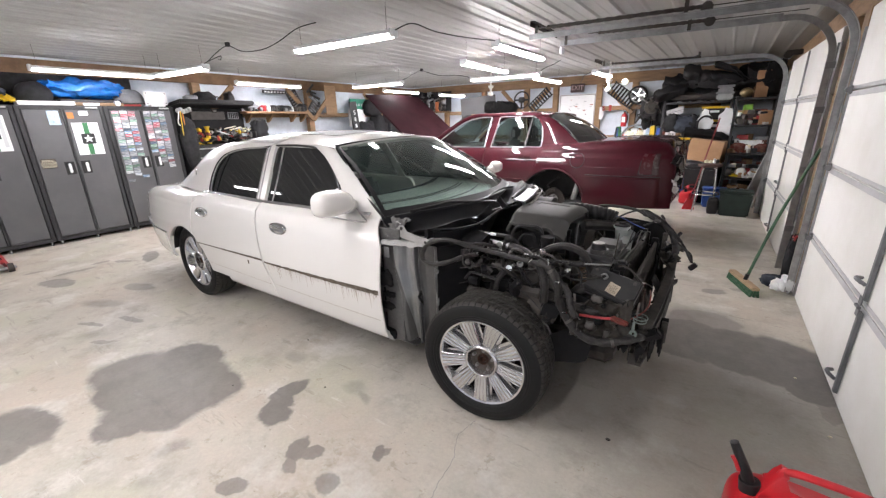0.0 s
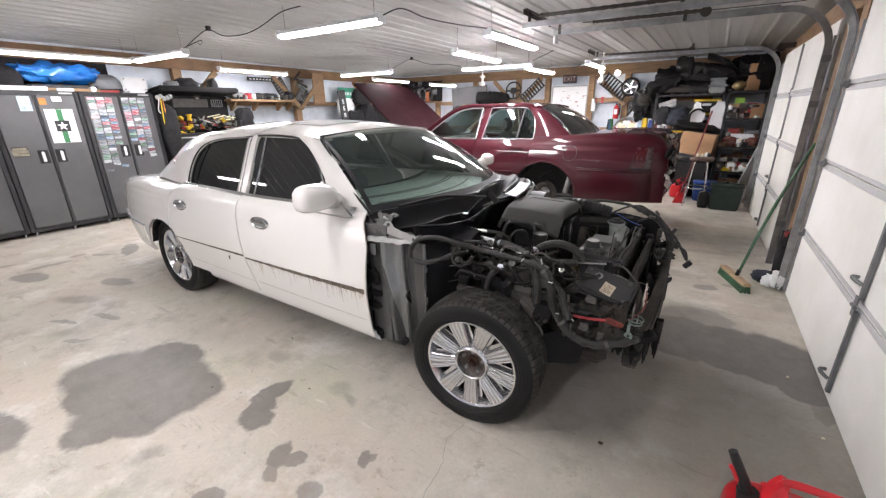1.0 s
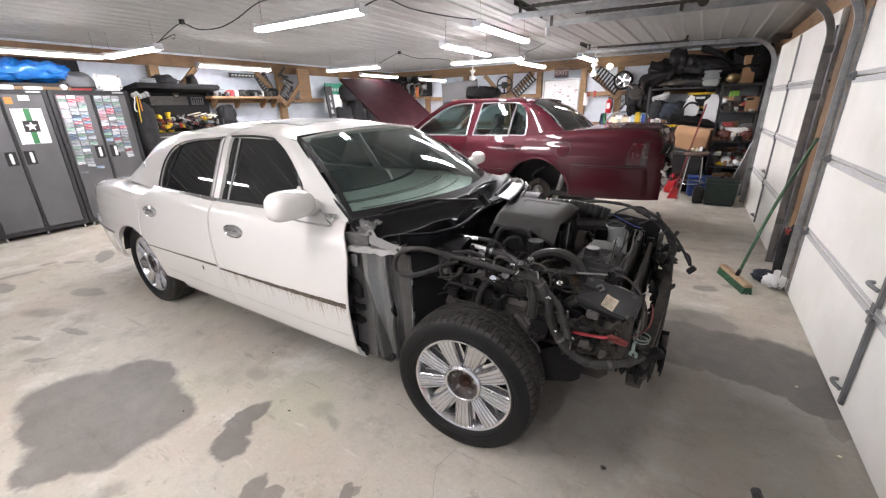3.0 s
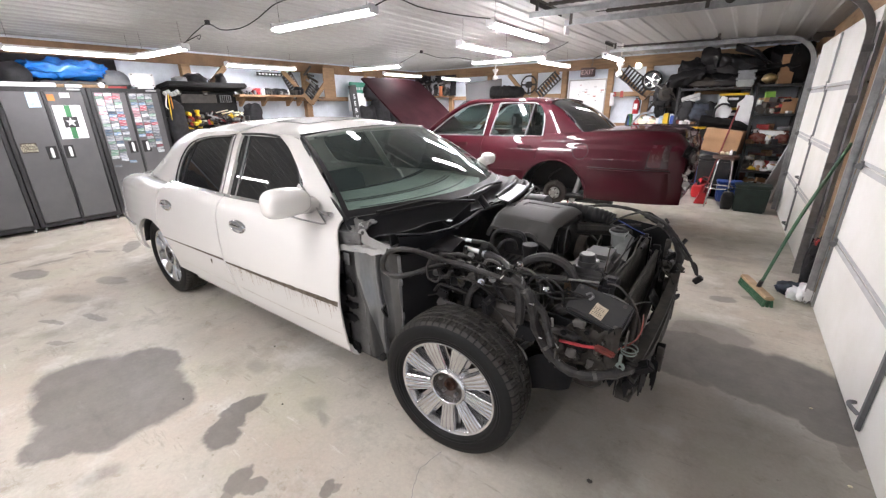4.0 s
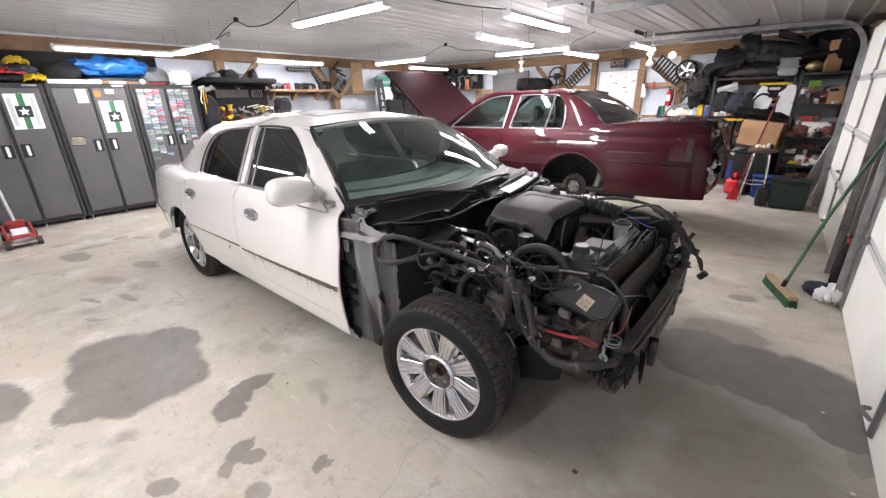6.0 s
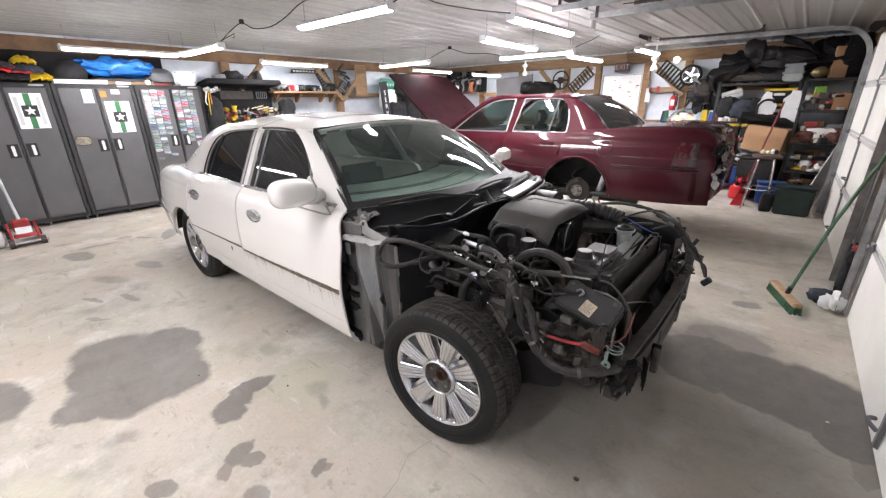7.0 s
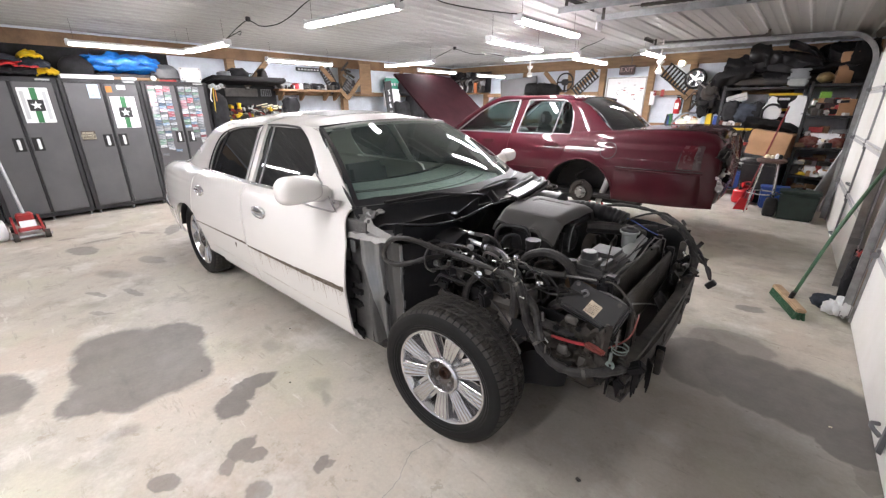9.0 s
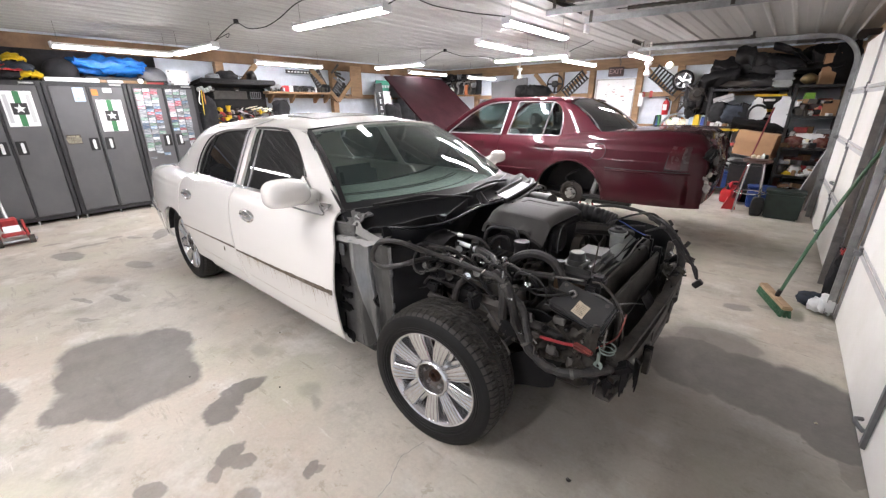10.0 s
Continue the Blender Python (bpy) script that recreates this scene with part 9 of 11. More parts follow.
def on_cabinets():
    def solo_heap(name, c, size, material, label, cat, e=0.8, cr=0.2, seed=0):
        bm = heap(B(), c, size, e, cr, seed)
        lo = min(v.co.z for v in bm.verts)
        for v in bm.verts:
            v.co.z = max(v.co.z, lo + size[2] * 0.25)
        dz = min(v.co.z for v in bm.verts)
        return solo(name, bm, material, label, cat)
    z = 1.842
    for y0, y1, w in ((1.36, 1.93, 0.05), (2.02, 2.20, 0.035)):
        bm = B()
        box(bm, -7.56, -7.39, y0, y1, z, z + w, 0.006, None, 2)
        solo("tray", bm, "white_plastic", "flat white tray on top of a cabinet", "tray", "trays on the cabinets")
    solo_heap("bag", (-7.56, 1.57, z + 0.13), (0.15, 0.19, 0.165), "black_cloth", "black cloth bag on top of a cabinet", "bag", 1.0, 0.12, 1)
    bm = heap(B(), (-7.60, 2.12, 2.03), (0.17, 0.43, 0.115), 0.75, 0.30, 3, 44)
    crumple(bm, 0.05, 9.0, 2.0)
    ob = solo("tarp", bm, "blue_tarp", "glossy blue plastic bag bulging on top of a cabinet", "bag")
    ob.location.z = 1.925
    bm = B()
    box(bm, -7.72, -7.48, 1.80, 2.50, z + 0.041, z + 0.085, 0.008)
    solo("tray", bm, "cabinet_frame", "flat dark case under the blue bag", "tray")
    for k, (y0, y1, mt) in enumerate(((1.86, 2.62, "iron"), (1.95, 2.75, "red_steel"), (1.80, 2.5, "wood"))):
        bm = B()
        box(bm, -7.62 + 0.07 * k, -7.57 + 0.07 * k, y0, y1, z, z + 0.04, 0.006)
        solo("strip", bm, mt, "thin strip lying on top of a cabinet under the bag", "strip", "strips on the cabinets")
    bm = B()
    box(bm, -7.50, -7.47, 2.80, 3.12, z + 0.025, z + 0.22, 0.012, None, 2)
    for y in (2.83, 3.09):
        for zz in (z + 0.05, z + 0.195):
            cyl(bm, (-7.47, y, zz), (-7.464, y, zz), 0.009, n=8, mi=1)
    box(bm, -7.56, -7.44, 2.86, 3.06, z, z + 0.03, 0.004)
    solo("panel", bm, ["white_plastic", "cabinet_frame"], "white metal panel with bolts standing on a cabinet", "panel")
    solo_heap("cloth", (-7.70, 2.66, z + 0.10), (0.16, 0.20, 0.14), "grey_plastic", "grey bundle on top of a cabinet", "bundle", 0.8, 0.3, 5)
    for k, (y, zz, ly, lz, c) in enumerate(((1.00, 0.02, 0.44, 0.10, "black_cloth"), (0.98, 0.11, 0.42, 0.08, "red_plastic"), (1.16, 0.12, 0.30, 0.10, M["denim"]), (0.86, 0.17, 0.34, 0.08, M["denim"]), (1.14, 0.22, 0.20, 0.09, "yellow"), (1.26, 0.02, 0.20, 0.12, "yellow"), (0.66, 0.02, 0.30, 0.20, "blue_plastic"), (0.50, 0.02, 0.30, 0.24, "black_cloth"))):
        bm = B()
        ph = 1.7 * k

        def fold(u, v):
            n = noise.noise(Vector((u * 4, v * 5, ph))) + 0.6 * noise.noise(Vector((u * 9, v * 11, ph)))
            return Vector((-7.76 + 0.30 * v + 0.02 * n, y + (u - 0.5) * ly + 0.02 * n, z + zz + lz * (0.35 + 0.55 * math.sin(math.pi * u) ** 0.6) * math.sin(math.pi * (0.15 + 0.8 * v)) + 0.025 * n))
        sheet(bm, fold, 22, 16, 0.02)
        solo("folded_gear", bm, c, "bright folded gear heaped on top of a cabinet", "bundle", "folded gear on the cabinets", smooth=70)
    for y in (0.1, -0.5, -1.0):
        solo_heap("bag", (-7.6, y, z + 0.2), (0.22, 0.3, 0.25), "black_cloth", "black cloth bag on top of a cabinet", "bag", 0.7, 0.25, y)
    bm = B()
    tube(bm, [(-7.45, 2.20, z + 0.02), (-7.48, 2.5, z + 0.035), (-7.50, 2.8, z + 0.045)], 0.012, 6)
    solo("rod", bm, "iron", "thin rod lying on a cabinet", "rod")
    bm = B()
    cyl(bm, (-7.46, 2.42, z + 0.035), (-7.40, 2.42, z + 0.035), 0.034, n=18)
    solo("roll", bm, "paper", "white tape roll on a cabinet", "tape roll")


def tool_chest():
    x0, x1, y0, y1 = -7.85, -7.30, 3.22, 4.46
    t = thing("tool_chest", "black steel tool chest with its lid open, full of tools", "tool chest", ((x0 + x1) / 2, (y0 + y1) / 2, 0))
    bm = B()
    box(bm, x0, x1, y0, y1, 0.08, 1.22, 0.01)
    part("body", bm, "cabinet_frame", t)
    for k in range(7):
        z = 0.15 + 0.15 * k
        bm = B()
        box(bm, x1, x1 + 0.018, y0 + 0.03, y1 - 0.03, z, z + 0.135, 0.006, None, 2)
        dr = part("drawer", bm, "cabinet_frame", t)
        bm = B()
        box(bm, x1 + 0.018, x1 + 0.03, y0 + 0.05, y1 - 0.05, z + 0.105, z + 0.125, 0.004)
        part("pull", bm, "steel", dr)
    for yy in (y0, y1 - 0.03):
        bm = B()
        box(bm, x0, x1, yy, yy + 0.03, 1.22, 1.42, 0.005)
        part("tray_side", bm, "cabinet_frame", t)
    bm = B()
    box(bm, x0, x0 + 0.04, y0, y1, 1.22, 1.85, 0.008)
    lid = part("lid_back", bm, "cabinet_frame", t)
    bm = B()
    box(bm, x0 + 0.05, x1 + 0.05, y0 - 0.02, y1 + 0.02, 1.82, 1.90, 0.02, rotated(x0, 1.85, -6), 2)
    part("lid", bm, "matte_black", t, "open black lid")
    bm = B()
    box(bm, -7.70, -7.68, y0, y1, 1.22, 1.83, 0.004)
    part("back_panel", bm, "matte_black", t, "black back of the open top box")
    for yy in (y0 + 0.24, y0 + 0.66):
        bm = B()
        box(bm, -7.68, -7.655, yy, yy + 0.09, 1.76, 1.83, 0.006)
        lt = part("latch", bm, "iron", t, "grey latch plate under the lid")
        bm = B()
        box(bm, -7.655, -7.645, yy + 0.02, yy + 0.07, 1.775, 1.80, 0.003)
        part("latch_tongue", bm, "steel_dark", lt)
    bm = B()
    box(bm, -7.68, -7.66, 3.52, 4.10, 1.64, 1.78, 0.006)
    part("lid_panel", bm, "grime_grey", t, "grey panel in the lid")
    bm = B()
    box(bm, -7.68, -7.655, 4.16, 4.36, 1.65, 1.77, 0.006)
    lm = part("lid_meter", bm, "grey_plastic", t, "pale slotted plate")
    for k in range(5):
        bm = B()
        box(bm, -7.655, -7.651, 4.175 + 0.036 * k, 4.195 + 0.036 * k, 1.66, 1.76)
        part("slot", bm, "matte_black", lm)
    for k in range(90):
        y, x = rng.uniform(y0 + 0.05, y1 - 0.05), rng.uniform(x0 + 0.12, x1 - 0.02)
        m = Matrix.Translation((x, y, 1.255 + 0.22 * rng.random())) @ rot(rng.uniform(-30, 30), rng.uniform(-30, 30), rng.uniform(0, 180))
        bm = B()
        L = rng.uniform(0.05, 0.16)
        if k % 3 == 0:
            box(bm, -L / 2, L / 2, -0.03, 0.03, -0.025, 0.025, 0.006, m)
        elif k % 3 == 1:
            cyl(bm, m @ Vector((-L / 2, 0, 0)), m @ Vector((L / 2, 0, 0)), 0.014, n=8)
            cyl(bm, m @ Vector((L / 2, 0, 0)), m @ Vector((L, 0, 0)), 0.006, n=8)
        else:
            cyl(bm, m @ Vector((0, 0, -0.03)), m @ Vector((0, 0, 0.05)), 0.024, 0.015, 10)
        solo("tool", bm, rng.choice(("steel_dark", "black_plastic", "black_plastic", "iron", "grey_plastic", "red_steel", "iron", "steel", "matte_black", M["shell_red"], "black_plastic", "yellow")), "small hand tool lying in the tool chest", "tool", "tools in the chest")
    bm = B()
    cyl(bm, (-7.42, 3.62, 1.24), (-7.42, 3.62, 1.46), 0.035, n=14)
    cyl(bm, (-7.42, 3.62, 1.46), (-7.42, 3.62, 1.53), 0.022, 0.045, 14)
    solo("spray_can", bm, "yellow", "yellow container standing among the tools", "can")
    for k in range(4):
        bm = B()
        box(bm, -0.10, 0.10, -0.035, 0.035, -0.004, 0.004, 0, Matrix.Translation((-7.40, 4.02 + 0.10 * k, 1.50 - 0.018 * k)) @ rot(8, -12, 60 + 18 * k))
        solo("leaflet", bm, M["cream"], "pale paper packet on the tools", "paper", "papers on the tools")
    # things on the lid
    for k in range(14):
        bm = B()
        y = 3.45 + 0.04 * k
        tube(bm, [(-7.5, y, 1.915), (-7.46, y, 2.0), (-7.42, y + 0.02, 2.02)], 0.006, 5)
        solo("rack_wire", bm, "iron", "dark wire rack rod on the tool chest lid", "rack", "rack rods")
    for c, s, mt in (((-7.5, 3.72, 2.02), (0.14, 0.16, 0.09), "black_cloth"), ((-7.55, 4.18, 1.98), (0.10, 0.07, 0.10), "black_plastic"), ((-7.5, 3.5, 2.0), (0.10, 0.12, 0.06), "grey_plastic")):
        ob = solo("folded_gear", heap(B(), c, s, 0.7, 0.3, c[1]), mt, "dark bundle lying on the tool chest lid", "bundle")
        ob.location.z = 1.905
    ob = solo("bag", heap(B(), (-7.52, 4.66, 1.45), (0.12, 0.15, 0.17), 0.7, 0.3, 21, 24), "black_cloth", "black bag slumped beside the tool chest on the wall bench", "bag")
    ob.location.z = 1.27
    t = thing("wall_bench", "narrow dark bench beside the tool chest", "bench", (-7.6, 4.9, 0))
    bm = B()
    box(bm, -7.78, -7.35, 4.48, 5.5, 1.23, 1.268, 0.004)
    part("top", bm, "dark_wood", t)
    for x in (-7.75, -7.40):
        for y in (4.52, 5.46):
            bm = B()
            box(bm, x - 0.025, x + 0.025, y - 0.025, y + 0.025, 0, 1.23, 0.003)
            part("leg", bm, "dark_wood", t)
    # hanging leads beside the chest
    for dy, mt, ln in ((0.0, "yellow", 0.42), (0.03, "orange", 0.36), (-0.03, "white_plastic", 0.2)):
        bm = B()
        tube(bm, [(-7.30, 3.20 + dy, 1.80), (-7.27, 3.18 + dy, 1.72), (-7.28, 3.17 + dy * 1.5, 1.72 - ln * 0.6), (-7.29, 3.18 + dy, 1.75 - ln)], 0.008, 6)
        solo("lead", bm, mt, "coloured power lead hanging beside the cabinet", "lead", "hanging leads")
    t = thing("work_lamp", "clear clamp work lamp hung beside the tool chest, off", "work lamp", (-7.30, 3.2, 1.75))
    for k in range(5):
        bm = B()
        heap(bm, (-7.30 + 0.02 * k, 3.16 + 0.035 * k, 1.78 + 0.02 * math.sin(2 * k)), (0.035, 0.035, 0.035), 1, 0.1, k, 10)
        part("globe", bm, "bottle_grey", t)
    solo("coat", heap(B(), (-7.33, 3.27, 1.25), (0.10, 0.12, 0.42), 0.8, 0.2, 9), "black_cloth", "black jacket hanging beside the tool chest", "jacket")


def rotated(x, z, deg):
    return Matrix.Translation((x, 0, z)) @ rot(0, deg, 0) @ Matrix.Translation((-x, 0, -z))


def west_wall():
    # bracket shelf with gear
    t = thing("wall_shelf", "pine wall shelf on brackets loaded with dark gear", "shelf", (-7.7, 5.1, 1.7))
    bm = B()
    box(bm, -7.74, -7.46, 4.42, 5.86, 1.745, 1.785, 0.004)
    part("board", bm, "wood", t)
    for y in (4.55, 5.0, 5.55, 5.8):
        bm = B()
        prism(bm, [(0, 0), (0.22, 0), (0.20, -0.05), (0.05, -0.16), (0, -0.17)], Matrix.Translation((-7.74, y + 0.02, 1.744)) @ rot(90, 0, 0), 0.04)
        part("bracket", bm, "wood", t, smooth=0)
    for k, (y, s, mt) in enumerate(((4.60, (0.12, 0.14, 0.08), "grey_plastic"), (4.82, (0.10, 0.10, 0.07), "red_steel"), (5.05, (0.12, 0.14, 0.07), "black_plastic"), (5.30, (0.12, 0.22, 0.07), "black_cloth"), (5.62, (0.12, 0.14, 0.06), "iron"), (5.78, (0.10, 0.08, 0.1), "black_cloth"))):
        ob = solo("gear", heap(B(), (-7.6, y, 1.86), (s[0], s[1] * 0.85, s[2] * 0.75), 0.6, 0.35, 30 + k), mt, "dark gear lying on the wall shelf", "gear", "gear on the wall shelf")
        ob.location.z = 1.786
    for k in range(16):
        y, w, h = 4.50 + 0.08 * k, rng.uniform(0.03, 0.07), rng.uniform(0.03, 0.10)
        bm = B()
        m = Matrix.Translation((-7.50 + 0.015 * (k % 2), y, 1.786)) @ rot(0, 0, rng.uniform(-25, 25))
        if k % 3:
            box(bm, -0.02, 0.02, -w / 2, w / 2, 0, h, 0.004, m)
        else:
            revolve(bm, [(0, 0), (w / 2, 0), (w / 2, h * 0.8), (w / 4, h), (0, h)], m, 12)
        solo("shelf_item", bm, ("iron", "white_plastic", "grey_plastic", "black_plastic", "black_plastic", "steel_dark", "matte_black")[(k * 3) % 7] if k != 4 else "red_plastic", "small part or can standing on the wall shelf", "part", "small things on the wall shelf")
    bm = B()
    box(bm, -7.70, -7.68, 4.95, 5.5, 2.13, 2.20, 0.004)
    solo("sign", bm, "cabinet_frame", "dark strip sign on the wall with pale bars", "sign")
    for k in range(7):
        bm = B()
        box(bm, -7.679, -7.676, 4.99 + 0.07 * k, 5.03 + 0.07 * k, 2.15, 2.175, 0)
        solo("sign_mark", bm, "paper", "pale bar of a wall sign", "mark", "marks on the sign")
    # louvred dark panel and clutter on the post
    for k, (y, z, a) in enumerate(((5.72, 2.02, 30), (6.20, 1.86, -40))):
        t = thing("vent_panel", "dark slotted panel hung on the wall", "panel", (-7.6, y, z), "slotted panels")
        bm = B()
        m = Matrix.Translation((-7.735, y, z)) @ rot(a, 0, 0)
        box(bm, -0.01, 0.01, -0.13, 0.13, -0.2, 0.2, 0.006, m)
        part("plate", bm, "cabinet_frame", t)
        for j in range(6):
            bm = B()
            box(bm, 0.0105, 0.018, -0.10, 0.10, -0.16 + 0.055 * j, -0.14 + 0.055 * j, 0.002, m)
            part("slat", bm, "grey_plastic", t)
    for k in range(16):
        y, z = rng.uniform(6.02, 6.3) if k % 2 else rng.uniform(5.8, 6.9), rng.uniform(1.55, 2.3) if k % 2 else 1.72
        m = Matrix.Translation((-7.745 + 0.02 * rng.random(), y, z)) @ rot(rng.uniform(0, 180), rng.uniform(-20, 20), rng.uniform(-20, 20))
        bm = B()
        if k % 2:
            box(bm, -0.02, 0.02, -0.02, 0.02, -0.12, 0.12, 0.006, m)
        else:
            tube(bm, [m @ Vector((0, -0.06, -0.1)), m @ Vector((0.02, 0.05, 0)), m @ Vector((0, 0.0, 0.12))], 0.012, 6)
        solo("hung_tool", bm, rng.choice(("black_plastic", "iron", "grey_plastic", "cabinet_frame")), "dark tool hung on the wall post", "tool", "tools on the post")
    bm = B()
    box(bm, -7.72, -7.70, 6.52, 6.84, 1.72, 2.36, 0.003)
    solo("plywood", bm, "wood", "pale plywood offcut on the wall", "board")
    # upright black sign
    t = thing("sign", "black upright sign with white letters leaning on the wall", "sign", (-7.5, 7.2, 0.0))
    m = Matrix.Translation((-7.5, 7.24, 1.30)) @ rot(7, 0, 0)
    bm = B()
    box(bm, -0.015, 0.015, -0.11, 0.11, -1.28, 0.72, 0.004, m)
    part("board", bm, "cabinet_frame", t)
    for k, ch in enumerate("SERVICE"):
        words("lettering", ch, 0.14, m @ Matrix.Translation((0.0165, 0, 0.47 - 0.155 * k)) @ Matrix(((0, 0, 1, 0), (1, 0, 0, 0), (0, 1, 0, 0), (0, 0, 0, 1))), "paper", t)
    bm = B()
    box(bm, -7.76, -7.735, 7.30, 7.92, 1.86, 2.10, 0.004)
    sg = solo("street_sign", bm, M["sign_teal"], "green rectangular sign on the wall", "sign")
    for k in range(5):
        bm = B()
        box(bm, -7.735, -7.732, 7.38 + 0.095 * k, 7.44 + 0.095 * k, 1.93, 2.03 if k in (0, 4) else 1.99, 0.001)
        part("letter_bar", bm, M["pale_print"], sg, "pale bar of lettering")
    bm = B()
    box(bm, -7.72, -7.70, 7.2, 7.75, 1.45, 1.85, 0.004)
    solo("picture_board", bm, "white_plastic", "pale board on the wall", "board")
    for k, (y, z, s) in enumerate(((7.7, 1.2, (0.2, 0.3, 0.35)), (8.2, 1.2, (0.2, 0.25, 0.5)), (8.0, 1.9, (0.15, 0.3, 0.2)), (8.75, 1.5, (0.2, 0.3, 0.5)))):
        solo("coat", heap(B(), (-7.68, y, z), s, 0.7, 0.25, 50 + k), "black_cloth", "dark clothing hung on the wall", "clothing", "hung clothing")
    # far corner shelf behind the bonnet
    t = thing("corner_shelf", "dark shelf board crammed with parts in the far corner", "shelf", (-6.0, 9.7, 1.5))
    bm = B()
    box(bm, -7.75, -6.42, 9.42, 9.84, 1.75, 1.78, 0.003)
    part("board", bm, "dark_wood", t)
    for k in range(34):
        x, z = rng.uniform(-7.65, -6.5), 1.781 + (0.0, 0.13, 0.26)[k % 3]
        s = (rng.uniform(0.07, 0.15), 0.10, rng.uniform(0.06, 0.13))
        ob = solo("car_part", heap(B(), (x, 9.50 + 0.09 * (k % 3), z + s[2]), s, rng.uniform(0.5, 0.9), 0.35, 70 + k), rng.choice(("black_plastic", "black_plastic", "iron", "black_cloth", "matte_black", "grey_plastic", "steel_dark")), "dark part stacked on the corner shelf", "car part", "parts on the corner shelf")
        ob.location.z = z
    for k in range(5):
        bm = B()
        x = -7.3 + 0.2 * k
        tube(bm, [(x, 9.42, 1.80), (x + 0.06, 9.40, 1.92 + 0.03 * (k % 2)), (x + 0.02, 9.41, 2.06), (x + 0.16, 9.42, 2.10)], 0.022, 8)
        solo("bent_pipe", bm, ("steel_dark", "iron", "grey_plastic")[k % 3], "bent metal pipe on the corner shelf", "pipe", "pipes on the corner shelf")
    # made-up black sheet that darkens this stretch of wall
    bm = B()
    sheet(bm, lambda u, v: Vector((-7.78 + 1.40 * u, 9.80 - 0.03 * math.sin(9 * u) * (1 - v), 1.79 + 0.52 * v)), 30, 8, 0.006)
    solo("dark_curtain", bm, "black_cloth", "black sheet added to darken the wall behind the corner shelf", "cloth")
    bm = B()
    revolve(bm, [(0, 0.03), (0.07, 0.03), (0.085, 0.02), (0.09, 0.0), (0, -0.02)], Matrix.Translation((-7.08, 9.38, 1.88)) @ rot(80, 0, 0), 22)
    solo("headlamp", bm, "white_plastic", "round pale headlamp on the corner shelf", "lamp part")
    carton(-6.59, 9.42, 1.781, 0.09, 0.08, 0.24, 4, M["dull_orange"], "narrow orange carton on the corner shelf")
    bm = B()
    box(bm, -6.05, -5.0, 9.80, 9.83, 1.55, 2.12, 0.004, Matrix.Translation((-5.5, 9.8, 1.55)) @ rot(0, -4, 0) @ Matrix.Translation((5.5, -9.8, -1.55)))
    solo("grey_sheet", bm, "cabinet_door", "dull grey sheet standing against the back wall", "panel")
    t = thing("low_shelf", "pine ledge along the back wall holding black trim", "shelf", (-4.9, 9.7, 1.65))
    bm = B()
    box(bm, -5.6, -4.4, 9.55, 9.84, 1.65, 1.68, 0.003)
    part("board", bm, "wood", t)
    for k in range(5):
        s = (rng.uniform(0.10, 0.18), 0.10, rng.uniform(0.09, 0.14))
        ob = solo("trim_piece", heap(B(), (-5.1 + 0.15 * k, 9.66, 1.80), s, 0.7, 0.4, 90 + k), "matte_black", "black trim lying on the ledge", "car part", "trim on the ledge")
        ob.location.z = 1.681


